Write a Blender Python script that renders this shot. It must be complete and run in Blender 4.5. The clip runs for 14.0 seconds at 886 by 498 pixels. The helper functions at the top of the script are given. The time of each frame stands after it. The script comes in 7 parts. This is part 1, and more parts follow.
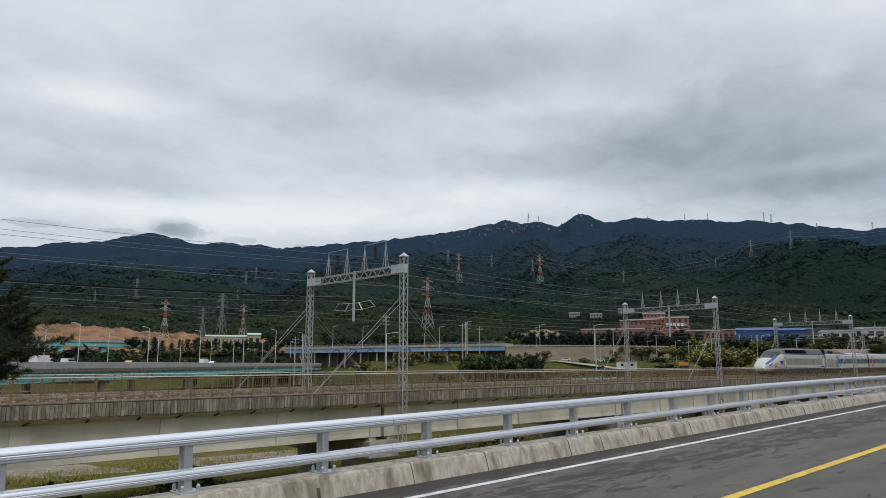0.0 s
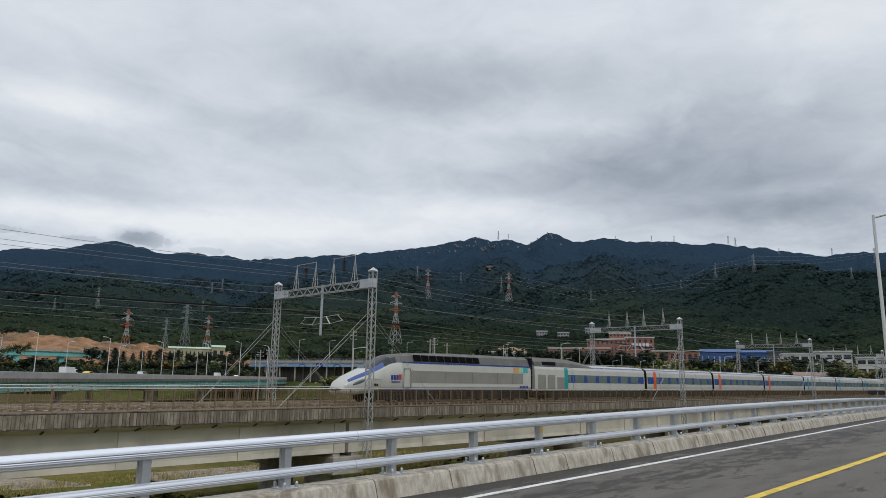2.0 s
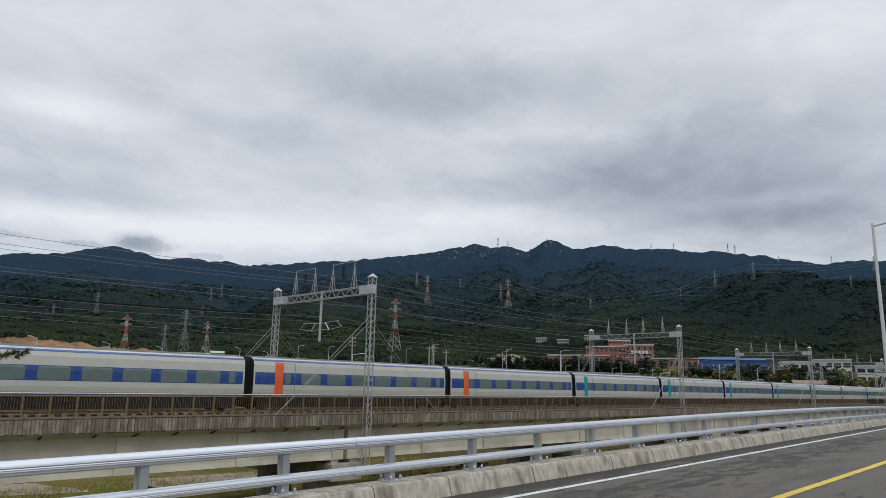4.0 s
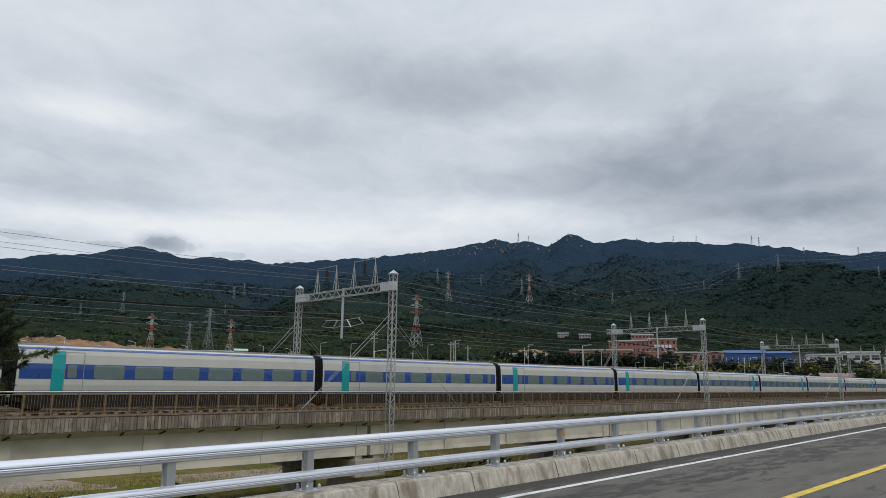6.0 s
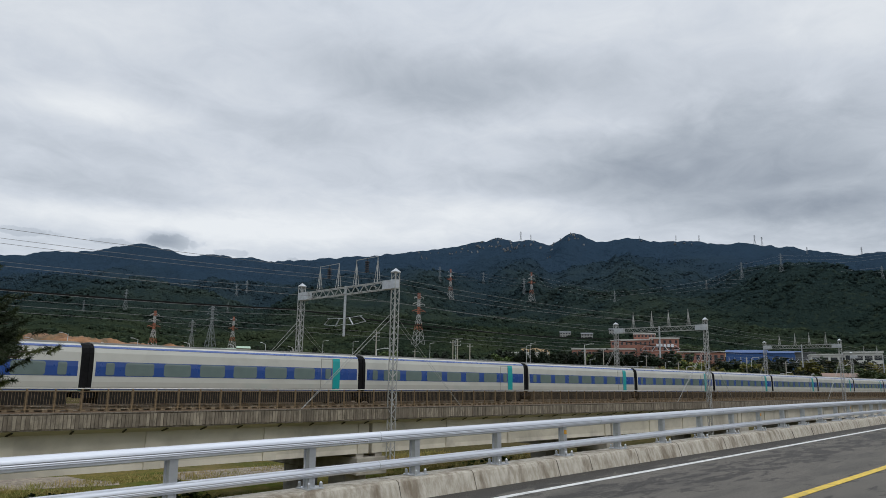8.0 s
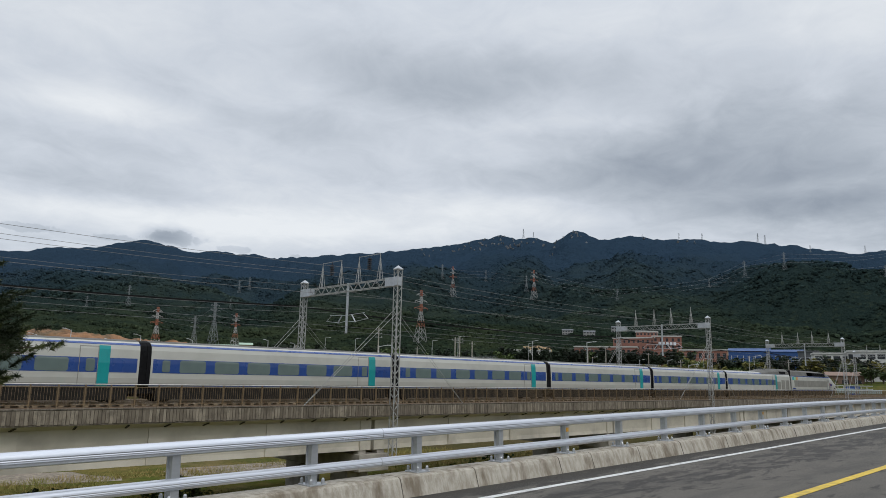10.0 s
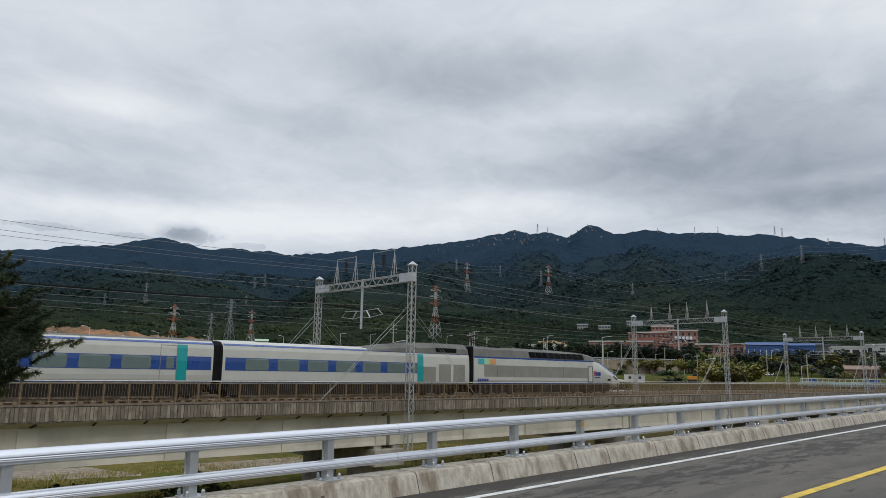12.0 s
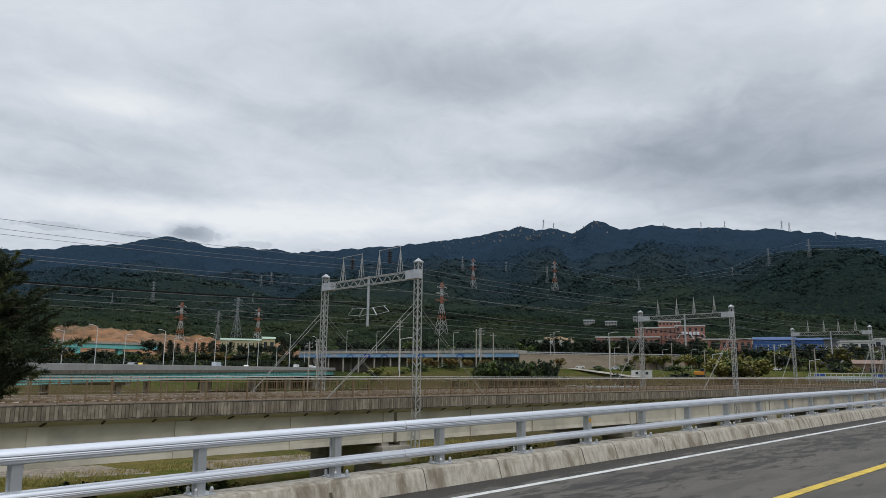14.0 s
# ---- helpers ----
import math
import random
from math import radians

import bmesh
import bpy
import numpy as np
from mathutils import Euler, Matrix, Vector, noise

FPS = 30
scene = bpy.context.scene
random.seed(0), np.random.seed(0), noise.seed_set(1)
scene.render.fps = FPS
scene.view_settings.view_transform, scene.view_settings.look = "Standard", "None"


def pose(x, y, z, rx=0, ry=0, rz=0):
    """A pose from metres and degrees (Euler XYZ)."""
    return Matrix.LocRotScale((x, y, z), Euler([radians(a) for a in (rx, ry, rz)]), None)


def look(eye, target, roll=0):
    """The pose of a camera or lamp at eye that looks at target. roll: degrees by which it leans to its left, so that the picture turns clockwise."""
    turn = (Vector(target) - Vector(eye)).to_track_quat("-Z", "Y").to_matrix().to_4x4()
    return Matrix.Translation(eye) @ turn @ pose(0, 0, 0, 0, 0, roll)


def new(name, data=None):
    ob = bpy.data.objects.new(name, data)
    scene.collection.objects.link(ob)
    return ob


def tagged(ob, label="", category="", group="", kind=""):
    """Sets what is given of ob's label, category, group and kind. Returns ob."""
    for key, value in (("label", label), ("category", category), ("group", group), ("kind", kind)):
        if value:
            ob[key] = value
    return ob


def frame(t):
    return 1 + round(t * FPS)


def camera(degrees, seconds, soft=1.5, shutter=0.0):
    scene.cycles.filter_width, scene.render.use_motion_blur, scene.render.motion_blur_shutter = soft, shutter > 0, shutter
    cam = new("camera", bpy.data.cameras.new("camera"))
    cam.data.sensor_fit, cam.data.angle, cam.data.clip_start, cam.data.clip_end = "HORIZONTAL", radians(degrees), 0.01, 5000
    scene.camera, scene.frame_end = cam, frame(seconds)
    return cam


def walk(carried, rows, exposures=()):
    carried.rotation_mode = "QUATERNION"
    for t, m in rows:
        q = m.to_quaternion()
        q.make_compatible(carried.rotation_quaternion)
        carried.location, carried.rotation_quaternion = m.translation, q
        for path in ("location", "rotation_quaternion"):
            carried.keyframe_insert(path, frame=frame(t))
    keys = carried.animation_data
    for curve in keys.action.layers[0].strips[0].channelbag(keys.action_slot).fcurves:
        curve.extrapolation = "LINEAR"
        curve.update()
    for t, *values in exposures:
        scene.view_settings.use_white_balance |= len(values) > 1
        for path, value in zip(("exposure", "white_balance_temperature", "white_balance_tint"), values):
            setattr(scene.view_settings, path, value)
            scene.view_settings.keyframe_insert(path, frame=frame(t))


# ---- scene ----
cam = camera(64.65, 14.0, soft=0.5)
EYE = Vector((0.0, 0.0, 1.7))
# seconds, heading from +X, tilt, lean (degrees): a hand-held camera that stands still
TURNS = [
    (0.0, 46.72, 9.48, -0.00),
    (0.5, 46.00, 9.67, 0.10),
    (1.0, 44.87, 10.03, 0.67),
    (1.5, 44.21, 10.48, 0.94),
    (2.0, 44.22, 10.80, 0.94),
    (4.5, 44.28, 11.44, 1.25),
    (5.0, 44.69, 11.41, 1.09),
    (5.5, 45.03, 11.28, 0.97),
    (6.0, 45.88, 10.97, 0.75),
    (6.5, 46.02, 10.97, 0.99),
    (7.0, 46.14, 10.87, 0.96),
    (7.5, 46.15, 10.88, 0.91),
    (8.0, 46.08, 10.84, 1.01),
    (10.5, 46.38, 10.53, 1.26),
    (11.0, 46.76, 10.38, 1.09),
    (11.5, 47.35, 10.29, 1.01),
    (12.0, 47.45, 10.22, 1.02),
    (12.5, 47.51, 10.19, 0.93),
    (13.0, 47.63, 10.18, 0.74),
    (13.5, 47.77, 10.02, 0.68),
    (14.0, 47.93, 9.95, 0.70)
]


def heading(az, tilt):
    a, b = radians(az), radians(tilt)
    return Vector((math.cos(a) * math.cos(b), math.sin(a) * math.cos(b), math.sin(b)))


walk(cam, [(t, look(EYE, EYE + heading(a, b), c)) for t, a, b, c in TURNS])

# ---- light ----
SUN_AZ, SUN_EL = 250.0, 48.0
world = bpy.data.worlds.new("overcast_sky")
scene.world = world
world.use_nodes = True


class Nodes:
    """A short hand for wiring nodes."""

    def __init__(self, tree):
        self.t = tree
        tree.nodes.clear()

    def add(self, kind, ins=None, **props):
        n = self.t.nodes.new(kind)
        if "operation" in props:
            n.operation = props["operation"]
        if "use_clamp" in props:
            n.use_clamp = props["use_clamp"]
        if "data_type" in props:
            n.data_type, n.blend_type = props["data_type"], props["blend_type"]
        if "interpolation_type" in props:
            n.interpolation_type = props["interpolation_type"]
        if "sky_type" in props:
            n.sky_type, n.sun_disc = props["sky_type"], props["sun_disc"]
            n.sun_elevation, n.sun_rotation = props["sun_elevation"], props["sun_rotation"]
        for k, v in (ins or {}).items():
            if isinstance(v, bpy.types.NodeSocket):
                self.t.links.new(v, n.inputs[k])
            else:
                n.inputs[k].default_value = v
        return n

    def math(self, op, a, b=0.0, c=0.0, clamp=False):
        return self.add("ShaderNodeMath", {0: a, 1: b, 2: c}, operation=op, use_clamp=clamp).outputs[0]

    def vmath(self, op, a, b=(0, 0, 0)):
        return self.add("ShaderNodeVectorMath", {0: a, 1: b}, operation=op)

    def noise(self, vec, scale, detail=4.0, rough=0.5, distort=0.0):
        return self.add("ShaderNodeTexNoise", {"Vector": vec, "Scale": scale, "Detail": detail, "Roughness": rough, "Distortion": distort})

    def ramp(self, fac, stops):
        n = self.add("ShaderNodeValToRGB", {"Fac": fac})
        el = n.color_ramp.elements
        while len(el) < len(stops):
            el.new(0.5)
        for e, (p, c) in zip(el, stops):
            e.position = p
            e.color = (*c, 1) if isinstance(c, tuple) else (c, c, c, 1)
        return n.outputs["Color"]

    def mix(self, fac, a, b, blend="MIX"):
        n = self.add("ShaderNodeMix", data_type="RGBA", blend_type=blend)
        for i, v in ((0, fac), (6, a), (7, b)):
            if isinstance(v, bpy.types.NodeSocket):
                self.t.links.new(v, n.inputs[i])
            else:
                n.inputs[i].default_value = (*v, 1) if isinstance(v, tuple) and len(v) == 3 else v
        return n.outputs[2]

    def remap(self, v, a, b, c, d, smooth=True):
        return self.add("ShaderNodeMapRange", {0: v, 1: a, 2: b, 3: c, 4: d},
                        interpolation_type="SMOOTHSTEP" if smooth else "LINEAR").outputs[0]


def build_sky():
    n = Nodes(world.node_tree)
    way = n.add("ShaderNodeTexCoord").outputs["Generated"]
    sky = n.add("ShaderNodeTexSky", sky_type="NISHITA", sun_disc=False, sun_elevation=radians(SUN_EL),
                sun_rotation=radians(90 - SUN_AZ))
    xyz = n.add("ShaderNodeSeparateXYZ", {0: way})
    up = n.math("MAXIMUM", xyz.outputs[2], 0.0)
    flat = n.math("DIVIDE", 1.0, n.math("ADD", up, 0.16))
    plane = n.add("ShaderNodeVectorMath", {0: n.add("ShaderNodeCombineXYZ", {0: xyz.outputs[0], 1: xyz.outputs[1]}).outputs[0], "Scale": flat},
                  operation="SCALE").outputs[0]
    plane = n.vmath("ADD", plane, (3.1, 7.4, 0)).outputs[0]
    big = n.noise(plane, 0.55, 3, 0.5, 0.3).outputs[0]
    mid = n.noise(plane, 1.7, 5, 0.55, 0.5).outputs[0]
    fine = n.noise(plane, 5.5, 6, 0.62, 0.6).outputs[0]
    v = n.math("ADD", 0.02, n.math("ADD", n.math("MULTIPLY", big, 0.28), n.math("ADD", n.math("MULTIPLY", mid, 0.52), n.math("MULTIPLY", fine, 0.40))))
    # cloud masses in their directions: heading, height (degrees), half sizes, how much lighter or darker
    clouds = ((78.8, 25.2, 11.8, 3.28, 0.14), (73.9, 19.4, 5.7, 1.2, 0.26), (75.5, 16.2, 9.5, 1.2, -0.06), (57.2, 22.9, 2.8, 1.3, 0.08), (43.1, 24.5, 18.1, 2.53, -0.27),
              (47.5, 22.8, 7.8, 1.77, -0.12), (57.1, 19.8, 7.9, 1.77, -0.1), (35.9, 20.5, 9.4, 0.71, 0.1), (22.7, 16.8, 14.1, 5.04, -0.48), (15.7, 12.7, 8.5, 3.19, -0.34),
              (19.7, 14.5, 5.8, 0.66, 0.16), (74.1, 13.6, 14.1, 1.38, -0.16), (68.0, 11.6, 19.2, 1.54, 0.34), (49.2, 13.1, 15.2, 1.94, 0.22), (35.6, 13.4, 10.0, 1.27, 0.12),
              (40.7, 16.5, 15.3, 1.55, -0.12), (16.5, 21.1, 1.7, 1.33, 0.14), (24.8, 20.2, 0.9, 1.77, 0.12), (26.3, 17.1, 1.0, 0.6, 0.12), (12.7, 25.9, 5.6, 2.54, 0.28),
              (35.2, 28.9, 15.7, 1.85, 0.05), (67.9, 10.5, 2.0, 0.77, -0.55))
    head = n.math("MULTIPLY", n.math("ARCTAN2", xyz.outputs[1], xyz.outputs[0]), 180 / math.pi)
    rise = n.math("MULTIPLY", n.math("ARCSINE", xyz.outputs[2]), 180 / math.pi)
    wob_a = n.math("MULTIPLY", n.math("SUBTRACT", n.noise(plane, 1.3, 5, 0.6).outputs[0], 0.5), 14.0)
    wob_e = n.math("MULTIPLY", n.math("SUBTRACT", n.noise(plane, 2.6, 6, 0.65).outputs[0], 0.5), 6.0)
    place = n.add("ShaderNodeCombineXYZ", {0: head, 1: rise}).outputs[0]
    curl = n.add("ShaderNodeCombineXYZ", {0: wob_a, 1: wob_e}).outputs[0]
    for az, el, wa, we, amount in clouds:
        # small clouds are curled less than great ones
        soft = n.add("ShaderNodeVectorMath", {0: curl, "Scale": min(1.0, 0.22 * we)}, operation="SCALE").outputs[0]
        off = n.vmath("SUBTRACT", n.vmath("ADD", place, soft).outputs[0], (az, el, 0)).outputs[0]
        off = n.vmath("MULTIPLY", off, (1 / wa, 1 / we, 0)).outputs[0]
        v = n.math("ADD", v, n.remap(n.vmath("LENGTH", off).outputs["Value"], 1.5, 0.1, 0.0, amount))
    # low ragged puffs behind the far summit
    tuft = n.noise(place, 0.75, 6, 0.6, 0.3).outputs[0]
    for az, el, wa, we in ((67.6, 10.25, 2.6, 0.75), (77.5, 10.0, 3.4, 0.45), (63.2, 9.75, 1.6, 0.35), (58.4, 9.35, 0.7, 0.45), (72.0, 9.9, 1.8, 0.4)):
        off = n.vmath("MULTIPLY", n.vmath("SUBTRACT", place, (az, el, 0)).outputs[0], (1 / wa, 1 / we, 0)).outputs[0]
        shape = n.math("ADD", n.remap(n.vmath("LENGTH", off).outputs["Value"], 1.5, 0.0, -0.25, 0.35), tuft)
        v = n.math("ADD", v, n.remap(shape, 0.5, 0.66, 0.0, -0.22))
    cloud = n.ramp(v, [(0.0, (0.285, 0.325, 0.385)), (0.3, (0.42, 0.465, 0.525)), (0.62, (0.595, 0.64, 0.705)), (1.0, (0.80, 0.83, 0.86))])
    # an overcast sky is brighter towards the zenith
    high = n.remap(up, 0.42, 0.95, 1.0, 1.9)
    cloud = n.vmath("MULTIPLY", cloud, n.add("ShaderNodeCombineXYZ", {0: high, 1: high, 2: high}).outputs[0]).outputs[0]
    b1 = n.add("ShaderNodeBackground", {"Color": cloud, "Strength": 1.06})
    b2 = n.add("ShaderNodeBackground", {"Color": sky.outputs[0], "Strength": 0.08})
    both = n.add("ShaderNodeMixShader", {0: 0.93, 1: b2.outputs[0], 2: b1.outputs[0]})
    n.add("ShaderNodeOutputWorld", {0: both.outputs[0]})


build_sky()
sun = new("sun", bpy.data.lights.new("sun", "SUN"))
sun.data.energy, sun.data.angle, sun.data.color = 0.9, radians(20), (1.0, 0.96, 0.9)
sun.matrix_basis = look(Vector((0, 0, 60)), Vector((0, 0, 60)) - heading(SUN_AZ, SUN_EL))
scene.view_settings.exposure = 0.0

# ---- materials ----
MATS = {}


def material(name, base, base2=None, scale=3.0, rough=0.7, metal=0.0, bump=0.0, bump_scale=40.0, stain=None, stain_scale=0.7,
             stain_amount=0.5, coat=0.0, stretch=(1, 1, 1), vary=0.0, spec=0.5):
    """A node material: two colours mixed by grain, a second, larger stain, and fine relief."""
    if name in MATS:
        return MATS[name]
    m = bpy.data.materials.new(name)
    m.use_nodes = True
    n = Nodes(m.node_tree)
    co = n.add("ShaderNodeTexCoord").outputs["Object"]
    co = n.vmath("MULTIPLY", co, stretch).outputs[0]
    base2 = base2 or tuple(c * 0.82 for c in base)
    grain = n.noise(co, scale, 6, 0.62).outputs[0]
    col = n.mix(n.remap(grain, 0.3, 0.7, 0, 1), base, base2)
    if stain:
        big = n.noise(co, stain_scale, 5, 0.6, 0.4).outputs[0]
        col = n.mix(n.math("MULTIPLY", n.remap(big, 0.48, 0.68, 0, 1), stain_amount), col, stain)
    if vary:
        r = n.add("ShaderNodeObjectInfo").outputs["Random"]
        col = n.mix(1.0, col, n.ramp(r, [(0.0, 1 - vary), (1.0, 1 + vary)]), "MULTIPLY")
    p = n.add("ShaderNodeBsdfPrincipled", {"Base Color": col, "Metallic": metal, "Coat Weight": coat, "Specular IOR Level": spec})
    n.t.links.new(n.remap(grain, 0.2, 0.8, max(rough - 0.08, 0.02), min(rough + 0.1, 1.0)), p.inputs["Roughness"])
    if bump:
        fine = n.noise(co, bump_scale, 5, 0.6).outputs[0]
        b = n.add("ShaderNodeBump", {"Height": fine, "Strength": bump, "Distance": 0.02})
        n.t.links.new(b.outputs[0], p.inputs["Normal"])
    n.add("ShaderNodeOutputMaterial", {0: p.outputs[0]})
    MATS[name] = m
    return m


CONCRETE = material("concrete", (0.40, 0.37, 0.32), (0.30, 0.28, 0.24), 1.2, 0.85, bump=0.25, stain=(0.13, 0.12, 0.10), stain_scale=0.5, stain_amount=0.5)
CONC_GIRDER = material("girder_concrete", (0.60, 0.56, 0.47), (0.50, 0.465, 0.39), 0.5, 0.85, bump=0.15, stain=(0.24, 0.22, 0.19), stain_scale=0.25, stain_amount=0.5)
CONC_DARK = material("weathered_concrete", (0.21, 0.185, 0.15), (0.10, 0.085, 0.068), 1.3, 0.9, bump=0.5, bump_scale=6, stain=(0.055, 0.048, 0.038), stain_scale=0.25, stain_amount=0.75, stretch=(6, 6, 0.3))
CURB = material("kerb_concrete", (0.50, 0.465, 0.395), (0.31, 0.275, 0.215), 4.0, 0.85, bump=0.5, bump_scale=14, stain=(0.15, 0.115, 0.075), stain_scale=0.9, stain_amount=0.8, stretch=(3, 3, 0.35))


def asphalt_material():
    """Asphalt with worn lighter lanes, tar-dark repairs and damp along the kerb."""
    m = bpy.data.materials.new("asphalt")
    m.use_nodes = True
    n = Nodes(m.node_tree)
    co = n.add("ShaderNodeTexCoord").outputs["Object"]
    xyz = n.add("ShaderNodeSeparateXYZ", {0: co})
    grit = n.noise(co, 70, 4, 0.75).outputs[0]
    long = n.noise(n.vmath("MULTIPLY", co, (0.35, 1.3, 1)).outputs[0], 0.9, 6, 0.65, 0.6).outputs[0]
    blot = n.noise(n.vmath("MULTIPLY", co, (0.5, 1.7, 1)).outputs[0], 2.2, 8, 0.70, 0.5).outputs[0]
    col = n.mix(n.remap(grit, 0.3, 0.7, 0, 1), (0.085, 0.078, 0.068), (0.165, 0.152, 0.132))
    col = n.mix(n.remap(long, 0.42, 0.7, 0, 0.55), col, (0.062, 0.060, 0.056))
    # distance from the kerb's foot, along the bend
    over = n.math("MAXIMUM", n.math("SUBTRACT", xyz.outputs[0], 14.0), 0.0)
    edge = n.math("SUBTRACT", n.math("ADD", n.math("ADD", 8.23, n.math("MULTIPLY", xyz.outputs[0], 0.0074)), n.math("MULTIPLY", n.math("MULTIPLY", over, over), 0.00153)), xyz.outputs[1])
    near = n.remap(edge, 0.15, 1.15, 0.20, -0.04)
    mid = n.remap(n.math("ABSOLUTE", n.math("SUBTRACT", edge, 1.9)), 0.2, 1.3, 0.075, -0.05)
    wet = n.remap(n.math("ADD", blot, n.math("MAXIMUM", near, mid)), 0.548, 0.575, 0, 1)
    col = n.mix(n.math("MULTIPLY", wet, 0.7), col, (0.024, 0.022, 0.020))
    rough = n.remap(wet, 0, 1, 0.85, 0.7)
    b = n.add("ShaderNodeBump", {"Height": grit, "Strength": 0.6, "Distance": 0.01})
    p = n.add("ShaderNodeBsdfPrincipled", {"Base Color": col, "Roughness": rough, "Normal": b.outputs[0], "Specular IOR Level": 0.18})
    n.add("ShaderNodeOutputMaterial", {0: p.outputs[0]})
    return m


ASPHALT = asphalt_material()
ASPHALT_FAR = material("far_asphalt", (0.20, 0.20, 0.20), (0.15, 0.15, 0.15), 0.5, 0.85)
WHITE_LINE = material("white_road_paint", (0.75, 0.75, 0.73), (0.5, 0.5, 0.48), 9, 0.7, bump=0.3, stain=(0.25, 0.25, 0.25), stain_scale=3, stain_amount=0.5)
YELLOW_LINE = material("yellow_road_paint", (0.72, 0.50, 0.06), (0.55, 0.38, 0.05), 9, 0.7, bump=0.3, stain=(0.25, 0.2, 0.08), stain_scale=3, stain_amount=0.5)
STEEL = material("galvanised_steel", (0.55, 0.57, 0.59), (0.45, 0.47, 0.49), 4, 0.42, 0.75, bump=0.05, stain=(0.3, 0.31, 0.33), stain_scale=1.2, stain_amount=0.3, stretch=(0.2, 1, 1))
RAIL_ALU = material("brushed_aluminium", (0.72, 0.74, 0.78), (0.62, 0.64, 0.68), 5, 0.33, 0.85, bump=0.04, bump_scale=60, stretch=(0.05, 1, 1), stain=(0.5, 0.52, 0.55), stain_scale=2.0, stain_amount=0.4)
MAST_STEEL = material("mast_steel", (0.44, 0.445, 0.435), (0.30, 0.30, 0.29), 3, 0.6, 0.3)
RAILING = material("rusty_railing", (0.23, 0.158, 0.085), (0.125, 0.085, 0.046), 6, 0.7, 0.1, stain=(0.30, 0.26, 0.20), stain_scale=2)
BALLAST = material("ballast", (0.17, 0.108, 0.058), (0.07, 0.045, 0.026), 5, 0.95, bump=0.8, bump_scale=20, stain=(0.10, 0.065, 0.04), stain_scale=0.5, stain_amount=0.5)
SLEEPER = material("sleeper_concrete", (0.29, 0.225, 0.14), (0.16, 0.12, 0.075), 3, 0.9)
RAIL_STEEL = material("worn_rail", (0.38, 0.33, 0.27), (0.20, 0.14, 0.09), 2, 0.5, 0.2)
TEAL = material("turquoise_paint", (0.17, 0.50, 0.48), (0.14, 0.43, 0.41), 0.6, 0.6, stain=(0.11, 0.32, 0.31), stain_scale=0.2)
BLUE_PANEL = material("light_blue_paint", (0.24, 0.38, 0.52), (0.13, 0.25, 0.42), 0.15, 0.6, stain=(0.36, 0.42, 0.47), stain_scale=0.08)

# ---- building helpers ----


def part(name, bm, mat, parent=None, label="", m=None, smooth=False):
    """Link a bmesh as one mesh object under a thing or a part."""
    me = bpy.data.meshes.new(name)
    bmesh.ops.recalc_face_normals(bm, faces=bm.faces[:])
    if smooth:
        for f in bm.faces:
            f.smooth = True
    bm.to_mesh(me)
    bm.free()
    for one in mat if isinstance(mat, (list, tuple)) else (mat,):
        me.materials.append(one)
    ob = new(name, me)
    if parent is not None:
        ob.parent = parent
    if m is not None:
        ob.matrix_basis = m
    if label:
        tagged(ob, label)
    return ob


def share(name, me, parent, m, label=""):
    ob = new(name, me)
    ob.parent = parent
    ob.matrix_basis = m
    if label:
        tagged(ob, label)
    return ob


def mesh_only(name, bm, mat, smooth=False):
    ob = part(name, bm, mat, smooth=smooth)
    me = ob.data
    bpy.data.objects.remove(ob)
    return me


def thing(name, m, label, category, group="", kind=""):
    ob = new(name)
    ob.empty_display_size = 0.2
    ob.matrix_basis = m
    return tagged(ob, label, category, group, kind)


def box(bm, x0, x1, y0, y1, z0, z1, bevel=0.0, mat=0):
    vs = [bm.verts.new(c) for c in ((x0, y0, z0), (x1, y0, z0), (x1, y1, z0), (x0, y1, z0), (x0, y0, z1), (x1, y0, z1), (x1, y1, z1), (x0, y1, z1))]
    fs = [bm.faces.new([vs[i] for i in q]) for q in ((3, 2, 1, 0), (4, 5, 6, 7), (0, 1, 5, 4), (1, 2, 6, 5), (2, 3, 7, 6), (3, 0, 4, 7))]
    for f in fs:
        f.material_index = mat
    if bevel:
        bmesh.ops.bevel(bm, geom=list({e for f in fs for e in f.edges}), offset=bevel, segments=2, affect="EDGES", profile=0.5)
    return vs


def tube(bm, a, b, r, r2=None, seg=8, caps=True, mat=0):
    a, b = Vector(a), Vector(b)
    q = (b - a).to_track_quat("Z", "Y")
    r2 = r if r2 is None else r2
    rings = []
    for p, rad in ((a, r), (b, r2)):
        rings.append([bm.verts.new(p + q @ Vector((rad * math.cos(2 * math.pi * (i + 0.5) / seg), rad * math.sin(2 * math.pi * (i + 0.5) / seg), 0))) for i in range(seg)])
    for i in range(seg):
        f = bm.faces.new((rings[0][i], rings[0][(i + 1) % seg], rings[1][(i + 1) % seg], rings[1][i]))
        f.material_index = mat
    if caps:
        bm.faces.new(rings[0][::-1]).material_index = mat
        bm.faces.new(rings[1]).material_index = mat


def sweep(bm, profile, stations, closed=True, caps=True, mat=0):
    """profile: (v, w) pairs; stations: functions' results mapping (v, w) to a place, one callable a station."""
    rings = [[bm.verts.new(st(v, w)) for v, w in profile] for st in stations]
    k = len(profile)
    for a, b in zip(rings, rings[1:]):
        for i in range(k if closed else k - 1):
            bm.faces.new((a[i], a[(i + 1) % k], b[(i + 1) % k], b[i])).material_index = mat
    if caps and closed:
        bm.faces.new(rings[0][::-1]).material_index = mat
        bm.faces.new(rings[-1]).material_index = mat


